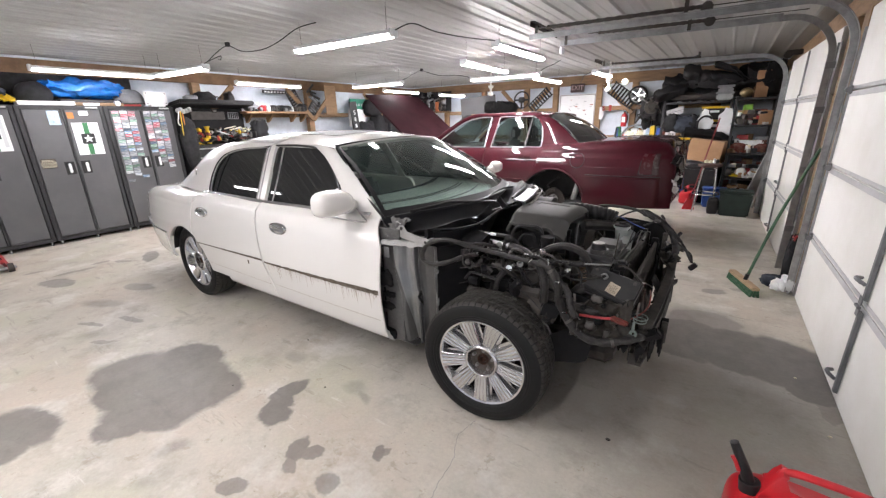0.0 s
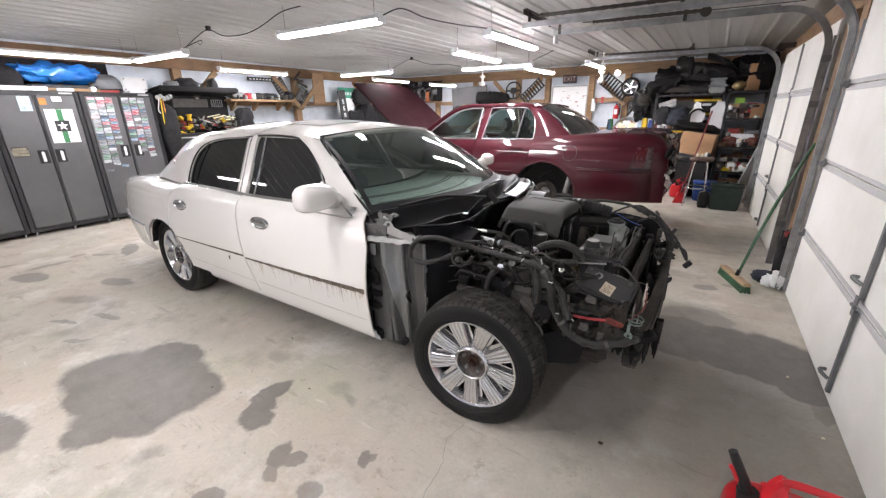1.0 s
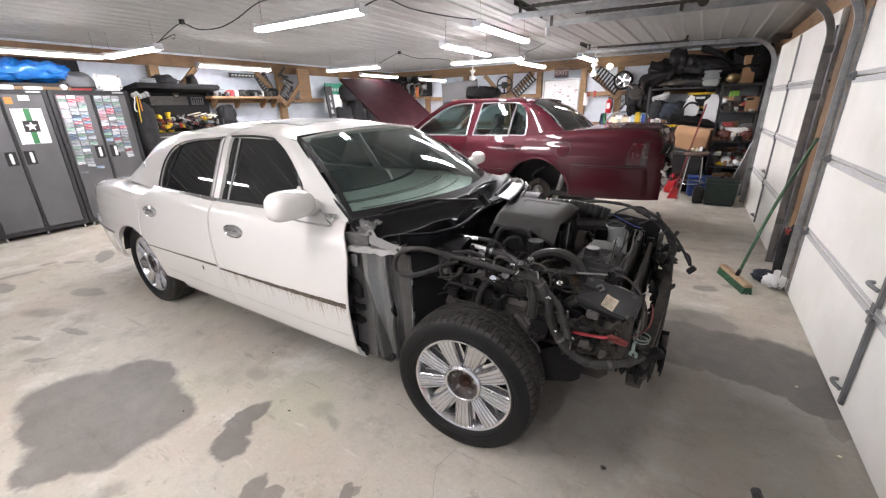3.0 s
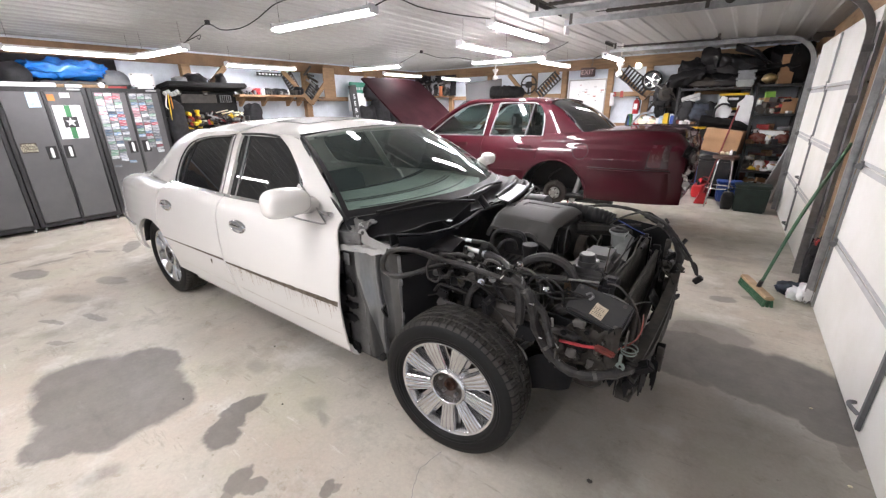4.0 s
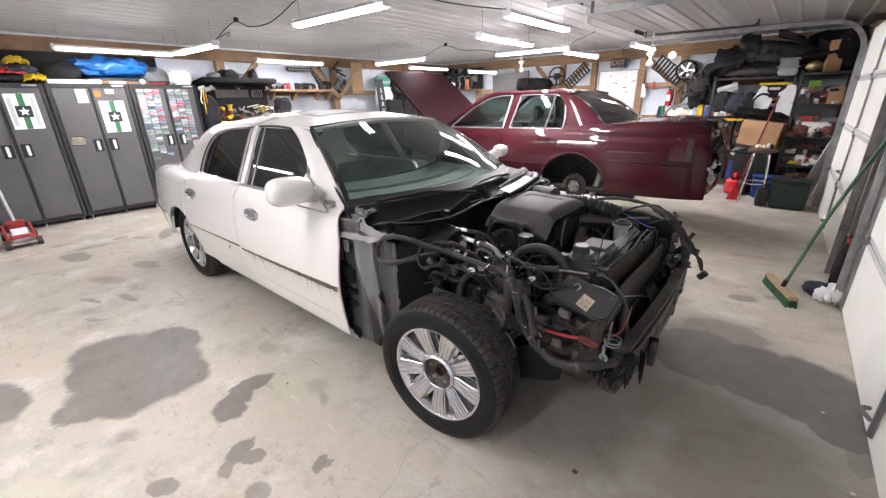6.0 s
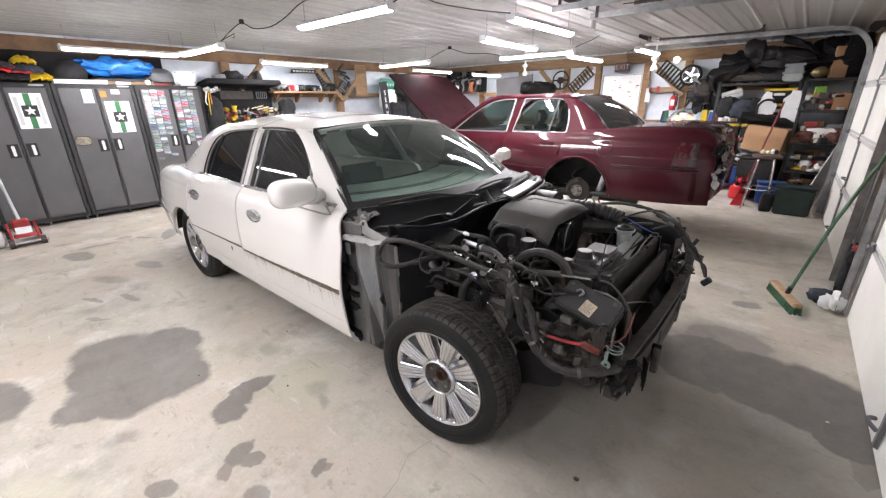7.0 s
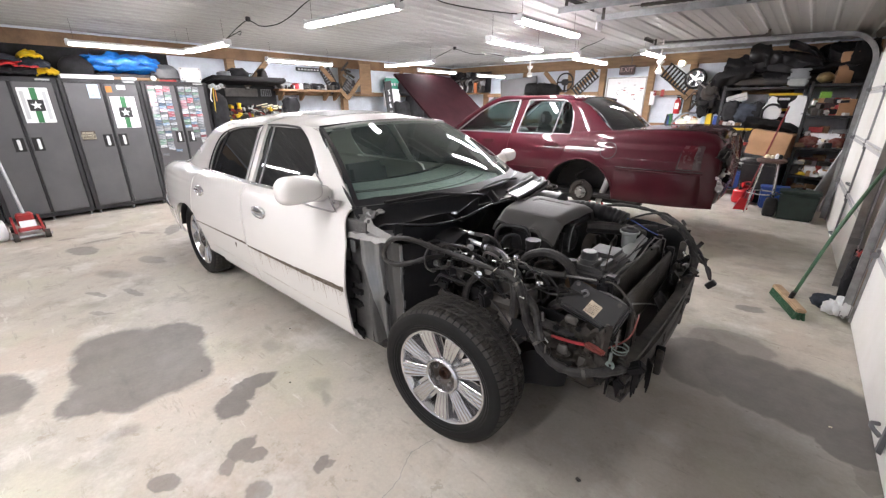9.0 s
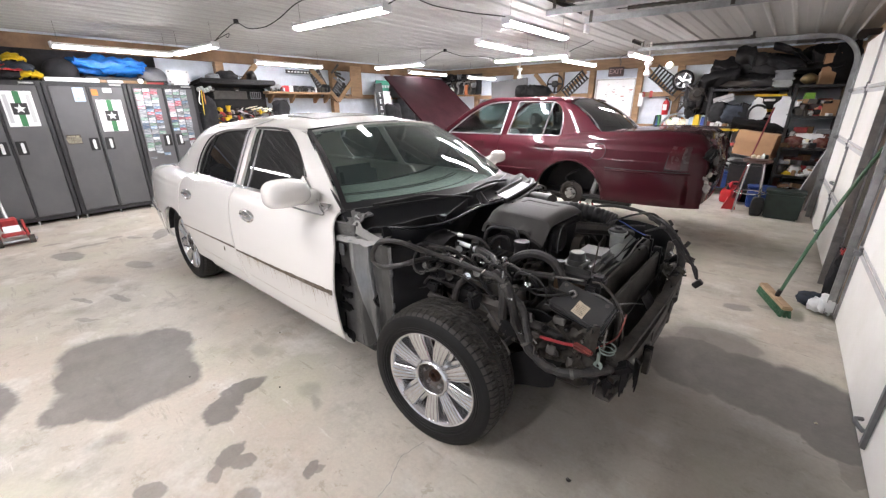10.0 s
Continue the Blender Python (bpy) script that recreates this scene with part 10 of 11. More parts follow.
def north_wall():
    # house door with whiteboard, frame and exit sign
    bm = B()
    box(bm, -3.36, -2.52, 9.86, 9.90, 0.01, 2.05, 0.004)
    solo("door_3", bm, "white_plastic", "white inner door behind the whiteboard", "door", kind="structure", base=False)
    t = thing("whiteboard", "whiteboard with faint notes hanging on the back wall", "whiteboard", (-2.93, 9.84, 1.25))
    bm = B()
    box(bm, -3.31, -2.54, 9.835, 9.855, 1.22, 2.02, 0.003)
    part("panel", bm, "paper", t)
    for x0, x1, z0, z1 in ((-3.33, -2.52, 2.02, 2.04), (-3.33, -2.52, 1.20, 1.22), (-3.33, -3.31, 1.22, 2.02), (-2.54, -2.52, 1.22, 2.02)):
        bm = B()
        box(bm, x0, x1, 9.825, 9.857, z0, z1, 0.002)
        part("edge", bm, "grey_metal", t)
    for k in range(26):
        x, z = rng.uniform(-3.26, -2.62), rng.uniform(1.3, 1.97)
        w = rng.uniform(0.015, 0.07)
        bm = B()
        box(bm, x, x + w, 9.8335, 9.8348, z, z + rng.uniform(0.008, 0.02))
        part("note_bar", bm, rng.choice((M["pale_print"], M["pale_print"], "cabinet_frame", M["pale_blue"], "red_steel")), t, "plain pen mark")
    t = thing("exit_sign", "dark red exit sign with white letters under the ceiling", "exit sign", (-2.92, 9.78, 2.08))
    bm = B()
    box(bm, -3.08, -2.77, 9.76, 9.80, 2.085, 2.27, 0.008, None, 2)
    part("case", bm, M["exit_red"], t)
    words("lettering", "EXIT", 0.135, Matrix.Translation((-2.925, 9.757, 2.178)) @ rot(90, 0, 0), "dim_letters", t)
    bm = B()
    box(bm, -3.02, -2.83, 9.80, 9.955, 2.10, 2.25, 0.004)
    part("bracket", bm, "iron", t)
    # extinguisher with hose and bracket
    t = thing("fire_extinguisher", "red fire extinguisher on the back wall", "fire extinguisher", (-1.85, 9.72, 1.32))
    bm = B()
    revolve(bm, [(0, 0), (0.052, 0), (0.058, 0.01), (0.058, 0.22), (0.045, 0.26), (0.02, 0.275), (0.02, 0.29), (0, 0.29)], Matrix.Translation((-1.85, 9.72, 1.33)), 20)
    part("cylinder", bm, "red_plastic", t)
    bm = B()
    box(bm, -1.87, -1.83, 9.67, 9.75, 1.62, 1.645, 0.005)
    box(bm, -1.87, -1.83, 9.64, 9.74, 1.66, 1.675, 0.004)
    part("valve", bm, "black_plastic", t)
    bm = B()
    tube(bm, [(-1.83, 9.70, 1.63), (-1.78, 9.68, 1.60), (-1.775, 9.69, 1.48), (-1.785, 9.70, 1.40)], 0.011, 7)
    part("hose", bm, "black_rubber", t)
    bm = B()
    box(bm, -1.885, -1.815, 9.659, 9.664, 1.42, 1.53, 0.001)
    part("label_patch", bm, "paper", t)
    bm = B()
    box(bm, -1.875, -1.825, 9.775, 9.85, 1.40, 1.60, 0.002)
    part("bracket", bm, "iron", t)
    for x, z, c, w, h in ((-2.36, 1.62, "paper", 0.09, 0.26), (-2.32, 1.72, "red_steel", 0.05, 0.1), (-2.18, 1.72, "red_steel", 0.06, 0.13)):
        bm = B()
        box(bm, x - w / 2, x + w / 2, 9.80, 9.808, z - h / 2, z + h / 2, 0.001)
        solo("wall_tag", bm, c, "paper tag hung on the wall timber", "tag", "tags on the wall")
    # steering wheel
    t = thing("steering_wheel", "black steering wheel hung on the back wall", "steering wheel", (-4.26, 9.72, 1.78))
    m = Matrix.Translation((-4.26, 9.72, 1.98)) @ rot(90, 0, 0)
    bm = B()
    tube(bm, [m @ Vector((0.19 * math.cos(a), 0.19 * math.sin(a), 0)) for a in [2 * math.pi * k / 24 for k in range(25)]], 0.017, 8, 1)
    part("rim", bm, "black_plastic", t)
    bm = B()
    heap(bm, m @ Vector((0, 0, 0)), (0.08, 0.03, 0.07), 0.6, 0, 0)
    part("hub", bm, "black_plastic", t)
    for a in (0, 180, 270):
        bm = B()
        c = Vector((math.cos(radians(a)), math.sin(radians(a)), 0))
        tube(bm, [m @ (c * 0.05), m @ (c * 0.185)], 0.022, 6)
        part("spoke", bm, "black_plastic", t)
    # two louvres hung aslant
    for x, z, a, w, h in ((-3.77, 1.95, 42, 0.62, 0.22), (-1.92, 1.97, -36, 0.62, 0.26)):
        t = thing("louvre", "black slatted car louvre hung on the back wall", "louvre", (x, 9.68, z - 0.2), "louvres")
        m = Matrix.Translation((x, 9.68, z)) @ rot(0, -a, 0)
        for s in (-1, 1):
            bm = B()
            box(bm, -w / 2, w / 2, -0.012, 0.012, s * h / 2 - 0.012, s * h / 2 + 0.012, 0.004, m)
            part("side_rail", bm, "cabinet_frame", t)
        for k in range(9):
            bm = B()
            xx = -w / 2 + 0.03 + (w - 0.06) * k / 8
            box(bm, xx - 0.018, xx + 0.018, -0.006, 0.006, -h / 2, h / 2, 0.002, m @ Matrix.Translation((xx, 0, 0)) @ rot(0, 0, 25) @ Matrix.Translation((-xx, 0, 0)))
            part("slat", bm, "cabinet_frame", t)
    # bare alloy wheel on the wall
    t = thing("spare_rim", "silver alloy rim with tyre hung on the back wall", "wheel", (-1.62, 9.70, 1.78))
    m = Matrix.Translation((-1.62, 9.70, 1.96)) @ rot(90, 0, 0)
    bm = B()
    revolve(bm, [(0.13, -0.05), (0.17, -0.05), (0.185, -0.03), (0.185, 0.03), (0.17, 0.05), (0.145, 0.05), (0.135, 0.03)], m, 36, True)
    part("tyre", bm, "tyre", t)
    bm = B()
    revolve(bm, [(0.125, 0.045), (0.142, 0.05), (0.142, -0.04), (0.125, -0.04)], m, 36, True)
    revolve(bm, [(0, 0.03), (0.035, 0.03), (0.035, 0.0), (0, 0.0)], m, 20)
    for k in range(5):
        mm = m @ rot(0, 0, 72 * k)
        box(bm, 0.02, 0.13, -0.02, 0.02, 0.0, 0.03, 0.005, mm)
    part("rim", bm, "alloy", t)
    bm = B()
    revolve(bm, [(0, -0.03), (0.13, -0.03), (0.13, -0.02), (0, -0.02)], m, 24)
    part("backing", bm, "grey_plastic", t)


def shelf_unit(x0, x1, y0, y1, heights, label):
    t = thing("shelving", label, "shelving", ((x0 + x1) / 2, (y0 + y1) / 2, 0), "steel shelving")
    for x in (x0 + 0.02, x1 - 0.02):
        for y in (y0 + 0.02, y1 - 0.02):
            bm = B()
            box(bm, x - 0.02, x + 0.02, y - 0.02, y + 0.02, 0, heights[-1] + 0.03, 0.003)
            part("post", bm, "cabinet_frame", t)
    for z in heights:
        bm = B()
        box(bm, x0, x1, y0, y1, z - 0.035, z, 0.004)
        part("shelf", bm, "cabinet_frame", t)
    return t


def back_corner():
    U1, U2 = (0.12, 0.48, 0.86, 1.17, 1.77), (0.12, 0.48, 0.90, 1.36, 1.79)
    shelf_unit(-1.04, 0.05, 9.0, 9.55, U1, "black steel shelving crammed with parts and totes")
    shelf_unit(0.08, 0.66, 8.62, 9.2, U2, "black steel shelving with boxes, lamps and bottles")
    # first unit
    tote(-0.80, 9.2, 0.86, 0.35, 0.42, 0.265, 0)
    tote(-0.42, 9.2, 0.86, 0.35, 0.42, 0.265, 0)
    tote(-0.70, 9.2, 0.12, 0.5, 0.42, 0.30, 0, "blue_plastic", "blue_plastic", "blue storage tote with a lid")
    tote(-0.20, 9.2, 0.12, 0.5, 0.42, 0.30, 0, "grey_plastic", "yellow", "grey storage tote with a yellow lid")
    tote(-0.20, 9.24, 1.17, 0.44, 0.40, 0.27, 0)
    tote(-0.20, 9.24, 1.447, 0.40, 0.38, 0.22, 0)
    carton(-0.84, 9.24, 1.17, 0.34, 0.3, 0.14, 12, "white_plastic", "white carton lying on a shelf")
    carton(-0.55, 9.26, 1.17, 0.24, 0.26, 0.2, -8, "red_steel", "dark red carton on a shelf")
    for k in range(18):
        z = (0.48, 1.17)[k % 2]
        s = (rng.uniform(0.06, 0.14), 0.10, rng.uniform(0.05, 0.11))
        ob = solo("car_part", heap(B(), (rng.uniform(-0.95, -0.42), 9.14, z + s[2]), s, 0.6, 0.35, 100 + k), rng.choice(("black_plastic", "iron", "grey_plastic", "black_cloth", M["denim"], "grey_metal")), "dark car part on the shelving", "car part", "parts on the shelving")
        ob.location.z = z
    stock = ("black_plastic", "iron", "grey_plastic", "white_plastic", "cardboard", "red_steel", M["shell_red"], M["denim"], "black_cloth", "grey_metal", "dark_wood", M["exit_red"], "iron", M["cream"], "dusty_pale")
    for k in range(170):
        if k < 70:
            x, y, z = rng.uniform(-0.98, -0.02), rng.uniform(8.99, 9.1), (0.48, 0.86, 1.17, 1.17)[k % 4]
        else:
            x, y, z = rng.uniform(0.14, 0.62), rng.uniform(8.63, 8.86), (0.12, 0.48, 0.90, 1.36, 0.90)[k % 5]
            z += 0.10 * (k % 2) if y > 8.75 else 0
        w, h = rng.uniform(0.03, 0.11), rng.uniform(0.025, 0.10)
        bm = B()
        m = Matrix.Translation((x, y, z + 0.001)) @ rot(0, rng.uniform(-4, 4), rng.uniform(-30, 30))
        if k % 4 == 0:
            revolve(bm, [(0, 0), (w * 0.35, 0), (w * 0.36, h), (w * 0.15, h * 1.2), (w * 0.15, h * 1.4), (0, h * 1.4)], m, 14)
            solo("can", bm, rng.choice(stock), "small can or bottle standing on a shelf", "can", "cans on the shelving")
        else:
            box(bm, -w / 2, w / 2, -0.05, 0.05, 0, h, 0.005, m)
            solo("packet", bm, rng.choice(stock), "small packet lying on a shelf", "packet", "packets on the shelving")
    for k in range(60):
        z = (0.12, 0.48, 0.90, 1.36)[k % 4]
        x, y = rng.uniform(0.13, 0.62), rng.uniform(8.64, 8.72)
        w, h = rng.uniform(0.05, 0.15), rng.uniform(0.02, 0.07)
        bm = B()
        m = Matrix.Translation((x, y, z + 0.001 + 0.085 * (k % 3))) @ rot(rng.uniform(-6, 6), rng.uniform(-9, 9), rng.uniform(-35, 35))
        if k % 3 == 0:
            tube(bm, [m @ Vector((-w / 2, 0, h / 2)), m @ Vector((0, 0.01, h / 2 + 0.006)), m @ Vector((w / 2, 0, h / 2))], h * 0.42, 10, 4)
            solo("roll", bm, rng.choice(stock), "small roll or tube lying on a full shelf", "roll", "rolls on the shelving")
        else:
            box(bm, -w / 2, w / 2, -0.04, 0.04, 0, h, 0.004, m)
            solo("packet", bm, rng.choice(stock), "flat packet stacked on a full shelf", "packet", "packets on the shelving")
    # two white moulded panels, the black trim loop and the bumper cover lying over the big box
    XZ = Matrix(((1, 0, 0, 0), (0, 0, -1, 0), (0, 1, 0, 0), (0, 0, 0, 1)))
    for x, z0, out in ((-0.315, 1.27, [(-0.10, 0.0), (0.10, 0.02), (0.13, 0.14), (0.08, 0.24), (0.03, 0.28), (0.035, 0.34), (-0.04, 0.37), (-0.075, 0.31), (-0.07, 0.26), (-0.12, 0.19), (-0.13, 0.10)]),
                       (0.0, 1.16, [(-0.11, 0.05), (0.11, 0.0), (0.115, 0.20), (0.12, 0.34), (0.075, 0.39), (0.06, 0.47), (-0.045, 0.49), (-0.055, 0.42), (-0.13, 0.36), (-0.12, 0.18)])):
        bm = B()
        prism(bm, out, Matrix.Translation((x, 8.90, z0)) @ rot(-6, 0, 0) @ XZ, 0.02, 0.006)
        solo("fender_liner", bm, "white_plastic", "white moulded panel leaning against the shelving", "panel", "white panels", smooth=40)
    bm = B()
    tube(bm, [(-0.42, 8.86, 1.28), (-0.42, 8.85, 1.42), (-0.35, 8.85, 1.50), (-0.26, 8.85, 1.50), (-0.215, 8.86, 1.46)], 0.018, 7)
    solo("trim_loop", bm, "black_plastic", "black rubber trim loop hung on the shelving", "trim")
    bm = B()
    sheet(bm, lambda u, v: Vector((-0.60 + 0.74 * u, 8.76 - 0.12 * math.sin(math.pi * v), 1.14 - 0.10 * u * u + 0.19 * v * (1 - 0.3 * u) + 0.03 * noise.noise(Vector((u * 6, v * 3, 0))))), 24, 8, 0.012)
    box(bm, -0.5, 0.02, 8.66, 8.85, 1.095, 1.14, 0.02)
    solo("bumper_cover", bm, "matte_black", "black bumper cover lying across the big box", "bumper")
    t = thing("metal_case", "silver flat metal case tilted on the shelving", "case", (-0.82, 9.02, 1.50))
    m = Matrix.Translation((-0.82, 9.02, 1.60)) @ rot(0, -17, 0)
    bm = B()
    box(bm, -0.145, 0.145, -0.03, 0.03, -0.062, 0.062, 0.012, m, 2)
    part("body", bm, "grey_metal", t)
    bm = B()
    box(bm, -0.149, 0.149, -0.034, 0.034, -0.006, 0.006, 0.003, m)
    part("seam", bm, "steel_dark", t)
    for x, z0, sz, k in ((-0.66, 1.172, (0.17, 0.09, 0.15), 1), (-0.86, 1.172, (0.13, 0.08, 0.17), 2), (-0.50, 1.172, (0.10, 0.07, 0.16), 3)):
        ob = solo("cloth", heap(B(), (x, 9.0, z0), sz, 0.7, 0.4, 60 + k, 26), M["denim"] if k == 1 else "black_cloth", "dark rumpled cloth stuffed on the shelving", "cloth", "cloth on the shelving")
        ob.location.z = z0
    big = carton(-0.21, 8.72, 0.745, 0.52, 0.40, 0.37, -12, "cardboard", "large brown cardboard box tilted in front of the shelving")
    big.rotation_euler = (radians(3), radians(7), 0)
    bm = B()
    sheet(bm, lambda u, v: Vector((-0.26 + 0.52 * u, -0.205 - 0.012 * math.sin(math.pi * v) - 0.03 * v, 0.37 - 0.17 * v)), 6, 6, 0.005)
    bm.transform(Matrix.Translation((-0.21, 8.72, 0.745)) @ rot(0, 0, -12))
    part("hanging_flap", bm, "cardboard", big, "flap folded down over the box front")
    tote(-0.21, 8.72, 0.0, 0.50, 0.40, 0.70, -12, "black_plastic", "black_plastic", "black tote under the cardboard box")
    # on top of the units: dark parts up to the ceiling
    for k, (x, y, s, mt) in enumerate(((-0.85, 9.25, (0.28, 0.22, 0.20), "matte_black"), (-0.45, 9.3, (0.30, 0.22, 0.24), "black_plastic"), (-0.05, 9.3, (0.26, 0.22, 0.22), "matte_black"), (0.30, 9.3, (0.26, 0.2, 0.28), "matte_black"), (0.55, 9.1, (0.16, 0.2, 0.28), "matte_black"), (-1.05, 9.45, (0.20, 0.18, 0.30), "matte_black"), (-0.65, 9.1, (0.3, 0.10, 0.08), "iron"), (-0.2, 9.05, (0.34, 0.08, 0.08), "black_plastic"))):
        ob = solo("trim_piece", heap(B(), (x, y, 2.0), s, 0.65, 0.35, 140 + k, 22), mt, "black car trim piled on top of the shelving", "car part", "trim piled on the shelving")
        ob.location.z = 1.775 if k != 5 else 1.30
    tote(-0.09, 8.97, 1.772, 0.25, 0.26, 0.115, 0, "bottle_grey", "grey_plastic", "clear tote with a grey lid")
    tote(-0.09, 8.97, 1.893, 0.23, 0.24, 0.10, 0, "grey_plastic", "grey_plastic", "grey tote with a grey lid")
    carton(0.40, 9.02, 1.792, 0.17, 0.22, 0.42, 5)
    ob = solo("brass_horn", heap(B(), (0.21, 8.72, 1.88), (0.10, 0.09, 0.075), 1, 0.12, 3), "brass", "brass coloured lamp shell on the shelving", "lamp")
    ob.location.z = 1.795
    # rows of darker cartons fill the backs of the shelves
    for k in range(22):
        z = (0.12, 0.48, 0.90, 1.36)[k % 4]
        carton(0.15 + 0.045 * (k // 2) % 0.5, 9.00 + 0.03 * (k % 3), z, rng.uniform(0.10, 0.18), 0.14, rng.uniform(0.14, 0.30), rng.uniform(-8, 8), rng.choice((M["exit_red"], "red_steel", "cardboard", "dark_wood", "cabinet_frame", "grey_plastic", M["shell_red"])), "dim carton at the back of a shelf")
    # second unit
    carton(0.30, 8.78, 1.36, 0.26, 0.22, 0.085, 4, "red_steel", "dark red flat carton on a shelf")
    carton(0.31, 8.78, 1.4495, 0.24, 0.20, 0.09, -3, M["exit_red"], "dark flat carton on a shelf")
    carton(0.27, 8.76, 1.544, 0.115, 0.16, 0.135, 6, "lime", "small lime green carton on a shelf")
    carton(0.52, 8.76, 1.36, 0.17, 0.22, 0.22, 5)
    for x, w in ((0.24, 0.125), (0.545, 0.105)):
        ob = solo("lamp_shell", heap(B(), (x, 8.68, 0.99), (w, 0.08, 0.085), 0.85, 0.12, x, 30), M["shell_red"], "old red-brown lamp shell on a shelf", "lamp part", "lamp shells")
        ob.location.z = 0.901
    carton(0.30, 8.78, 0.90, 0.22, 0.24, 0.12, 10, "grey_plastic", "grey carton on a shelf")
    carton(0.40, 8.74, 1.02, 0.36, 0.2, 0.08, -4, "white_plastic", "pale flat carton on a shelf")
    for k in range(34):
        z = (0.12, 0.48, 0.90, 1.36)[k % 4]
        s = (rng.uniform(0.04, 0.09), rng.uniform(0.05, 0.1), rng.uniform(0.03, 0.08))
        ob = solo("lamp_part", heap(B(), (rng.uniform(0.16, 0.60), rng.uniform(8.68, 8.80), z + 0.1), s, 0.7, 0.2, 200 + k), rng.choice(("tail_red", "tail_red", "red_steel", "black_plastic", "grey_metal", "white_plastic", "iron", "cardboard", "yellow" if z < 0.5 else "iron")), "old tail lamp or small part on a shelf", "lamp part", "parts on the narrow shelving")
        ob.location.z = z + 0.001
    for k in range(5):
        carton(rng.uniform(0.2, 0.55), 8.95, (0.12, 0.48, 0.48, 0.90, 1.36)[k], 0.2, 0.2, 0.2, rng.uniform(-15, 15), rng.choice(("cardboard", "grey_plastic", "white_plastic")), "small carton at the back of a shelf")
    # beside the window: black drivetrain lump with lines
    t = thing("transmission", "greasy black drivetrain lump with pipes by the back wall", "car part", (-1.30, 9.35, 1.30))
    bm = heap(B(), (-1.30, 9.36, 1.66), (0.17, 0.17, 0.20), 0.55, 0.30, 8, 36)
    part("case", bm, "black_plastic", t)
    bm = heap(B(), (-1.33, 9.34, 1.42), (0.10, 0.12, 0.14), 0.6, 0.35, 12, 28)
    part("sump", bm, "matte_black", t)
    bm = B()
    revolve(bm, [(0, 0.05), (0.06, 0.05), (0.07, 0.03), (0.12, 0.025), (0.13, 0.0), (0.12, -0.06), (0, -0.06)], Matrix.Translation((-1.27, 9.20, 1.70)) @ rot(78, 0, 20), 26)
    part("bell_housing", bm, "iron", t)
    for k in range(9):
        bm = B()
        a = 2 * math.pi * k / 9
        q = Vector((-1.30 + 0.16 * math.cos(a), 9.22, 1.62 + 0.19 * math.sin(a)))
        tube(bm, [q, q + Vector((rng.uniform(-0.08, 0.08), -0.06, rng.uniform(-0.06, 0.08))), q + Vector((rng.uniform(-0.16, 0.16), -0.03, rng.uniform(-0.14, 0.16)))], rng.choice((0.008, 0.012, 0.018)), 7)
        part("pipe", bm, rng.choice(("black_rubber", "iron", "steel_dark")), t)
    bm = B()
    tube(bm, [(-1.55, 9.3, 1.40), (-1.36, 9.24, 1.66), (-1.12, 9.20, 1.92), (-1.02, 9.22, 1.98)], 0.022, 8)
    part("shaft", bm, "iron", t)
    for k in range(5):
        bm = B()
        q = Vector((-1.30 + rng.uniform(-0.15, 0.15), 9.20, 1.55 + rng.uniform(-0.2, 0.3)))
        box(bm, -0.05, 0.05, -0.01, 0.01, -0.03, 0.03, 0.006, Matrix.Translation(q) @ rot(rng.uniform(-40, 40), rng.uniform(-60, 60), rng.uniform(-40, 40)))
        part("bracket", bm, "matte_black", t)
    bm = B()
    box(bm, -1.36, -1.26, 9.32, 9.42, 1.031, 1.32, 0.01)
    part("prop", bm, "dark_wood", t)
    # long black trim thrown on top of the shelving up to the ceiling
    for k in range(11):
        bm = B()
        x, y, z = -0.95 + 0.135 * k, 8.98 + 0.12 * (k % 3), 1.80 + 0.10 * (k % 4)
        L, H, tilt, ph = rng.uniform(0.35, 0.7), rng.uniform(0.08, 0.2), radians(rng.uniform(-28, 22)), 3.1 * k

        def trim(u, v):
            a = (u - 0.5) * L
            n = noise.noise(Vector((u * 5, v * 3, ph)))
            c, d = a * math.cos(tilt) - 0.05 * math.sin(6 * u + ph), a * math.sin(tilt)
            return Vector((x + c, y - 0.10 * math.sin(math.pi * v) + 0.05 * n, min(2.44, max(1.785, z + 0.14 + d + (v - 0.5) * H * (1 + 0.4 * math.sin(4 * u)) + 0.05 * n))))
        sheet(bm, trim, 26, 8, 0.014)
        solo("trim_piece", bm, ("matte_black", "matte_black", "black_cloth", "black_plastic")[k % 4], "long black trim part thrown on top of the shelving", "car part", "trim piled on the shelving", smooth=40)
    t = thing("work_bench", "wooden bench under the back wall covered with clutter", "bench", (-1.65, 9.5, 0))
    bm = B()
    box(bm, -2.6, -1.08, 9.2, 9.80, 0.98, 1.03, 0.004)
    part("top", bm, "wood", t)
    for x in (-2.5, -1.18):
        for y in (9.27, 9.76):
            bm = B()
            box(bm, x - 0.04, x + 0.04, y - 0.04, y + 0.04, 0, 0.98, 0.003)
            part("leg", bm, "wood", t)
    for k, (x, w, h, mt) in enumerate(((-1.92, 0.05, 0.30, M["denim"]), (-1.86, 0.04, 0.28, "blue_plastic"), (-1.81, 0.05, 0.31, "green"), (-1.36, 0.06, 0.34, "white_plastic"), (-1.30, 0.08, 0.40, M["pale_blue"]), (-1.20, 0.10, 0.32, "yellow"), (-1.12, 0.06, 0.28, "blue_plastic"))):
        bm = B()
        box(bm, x - w / 2, x + w / 2, 9.26, 9.42, 1.03, 1.03 + h, 0.003, Matrix.Translation((x, 9.3, 0.95)) @ rot(0, rng.uniform(-8, 8), 0) @ Matrix.Translation((-x, -9.3, -0.95)))
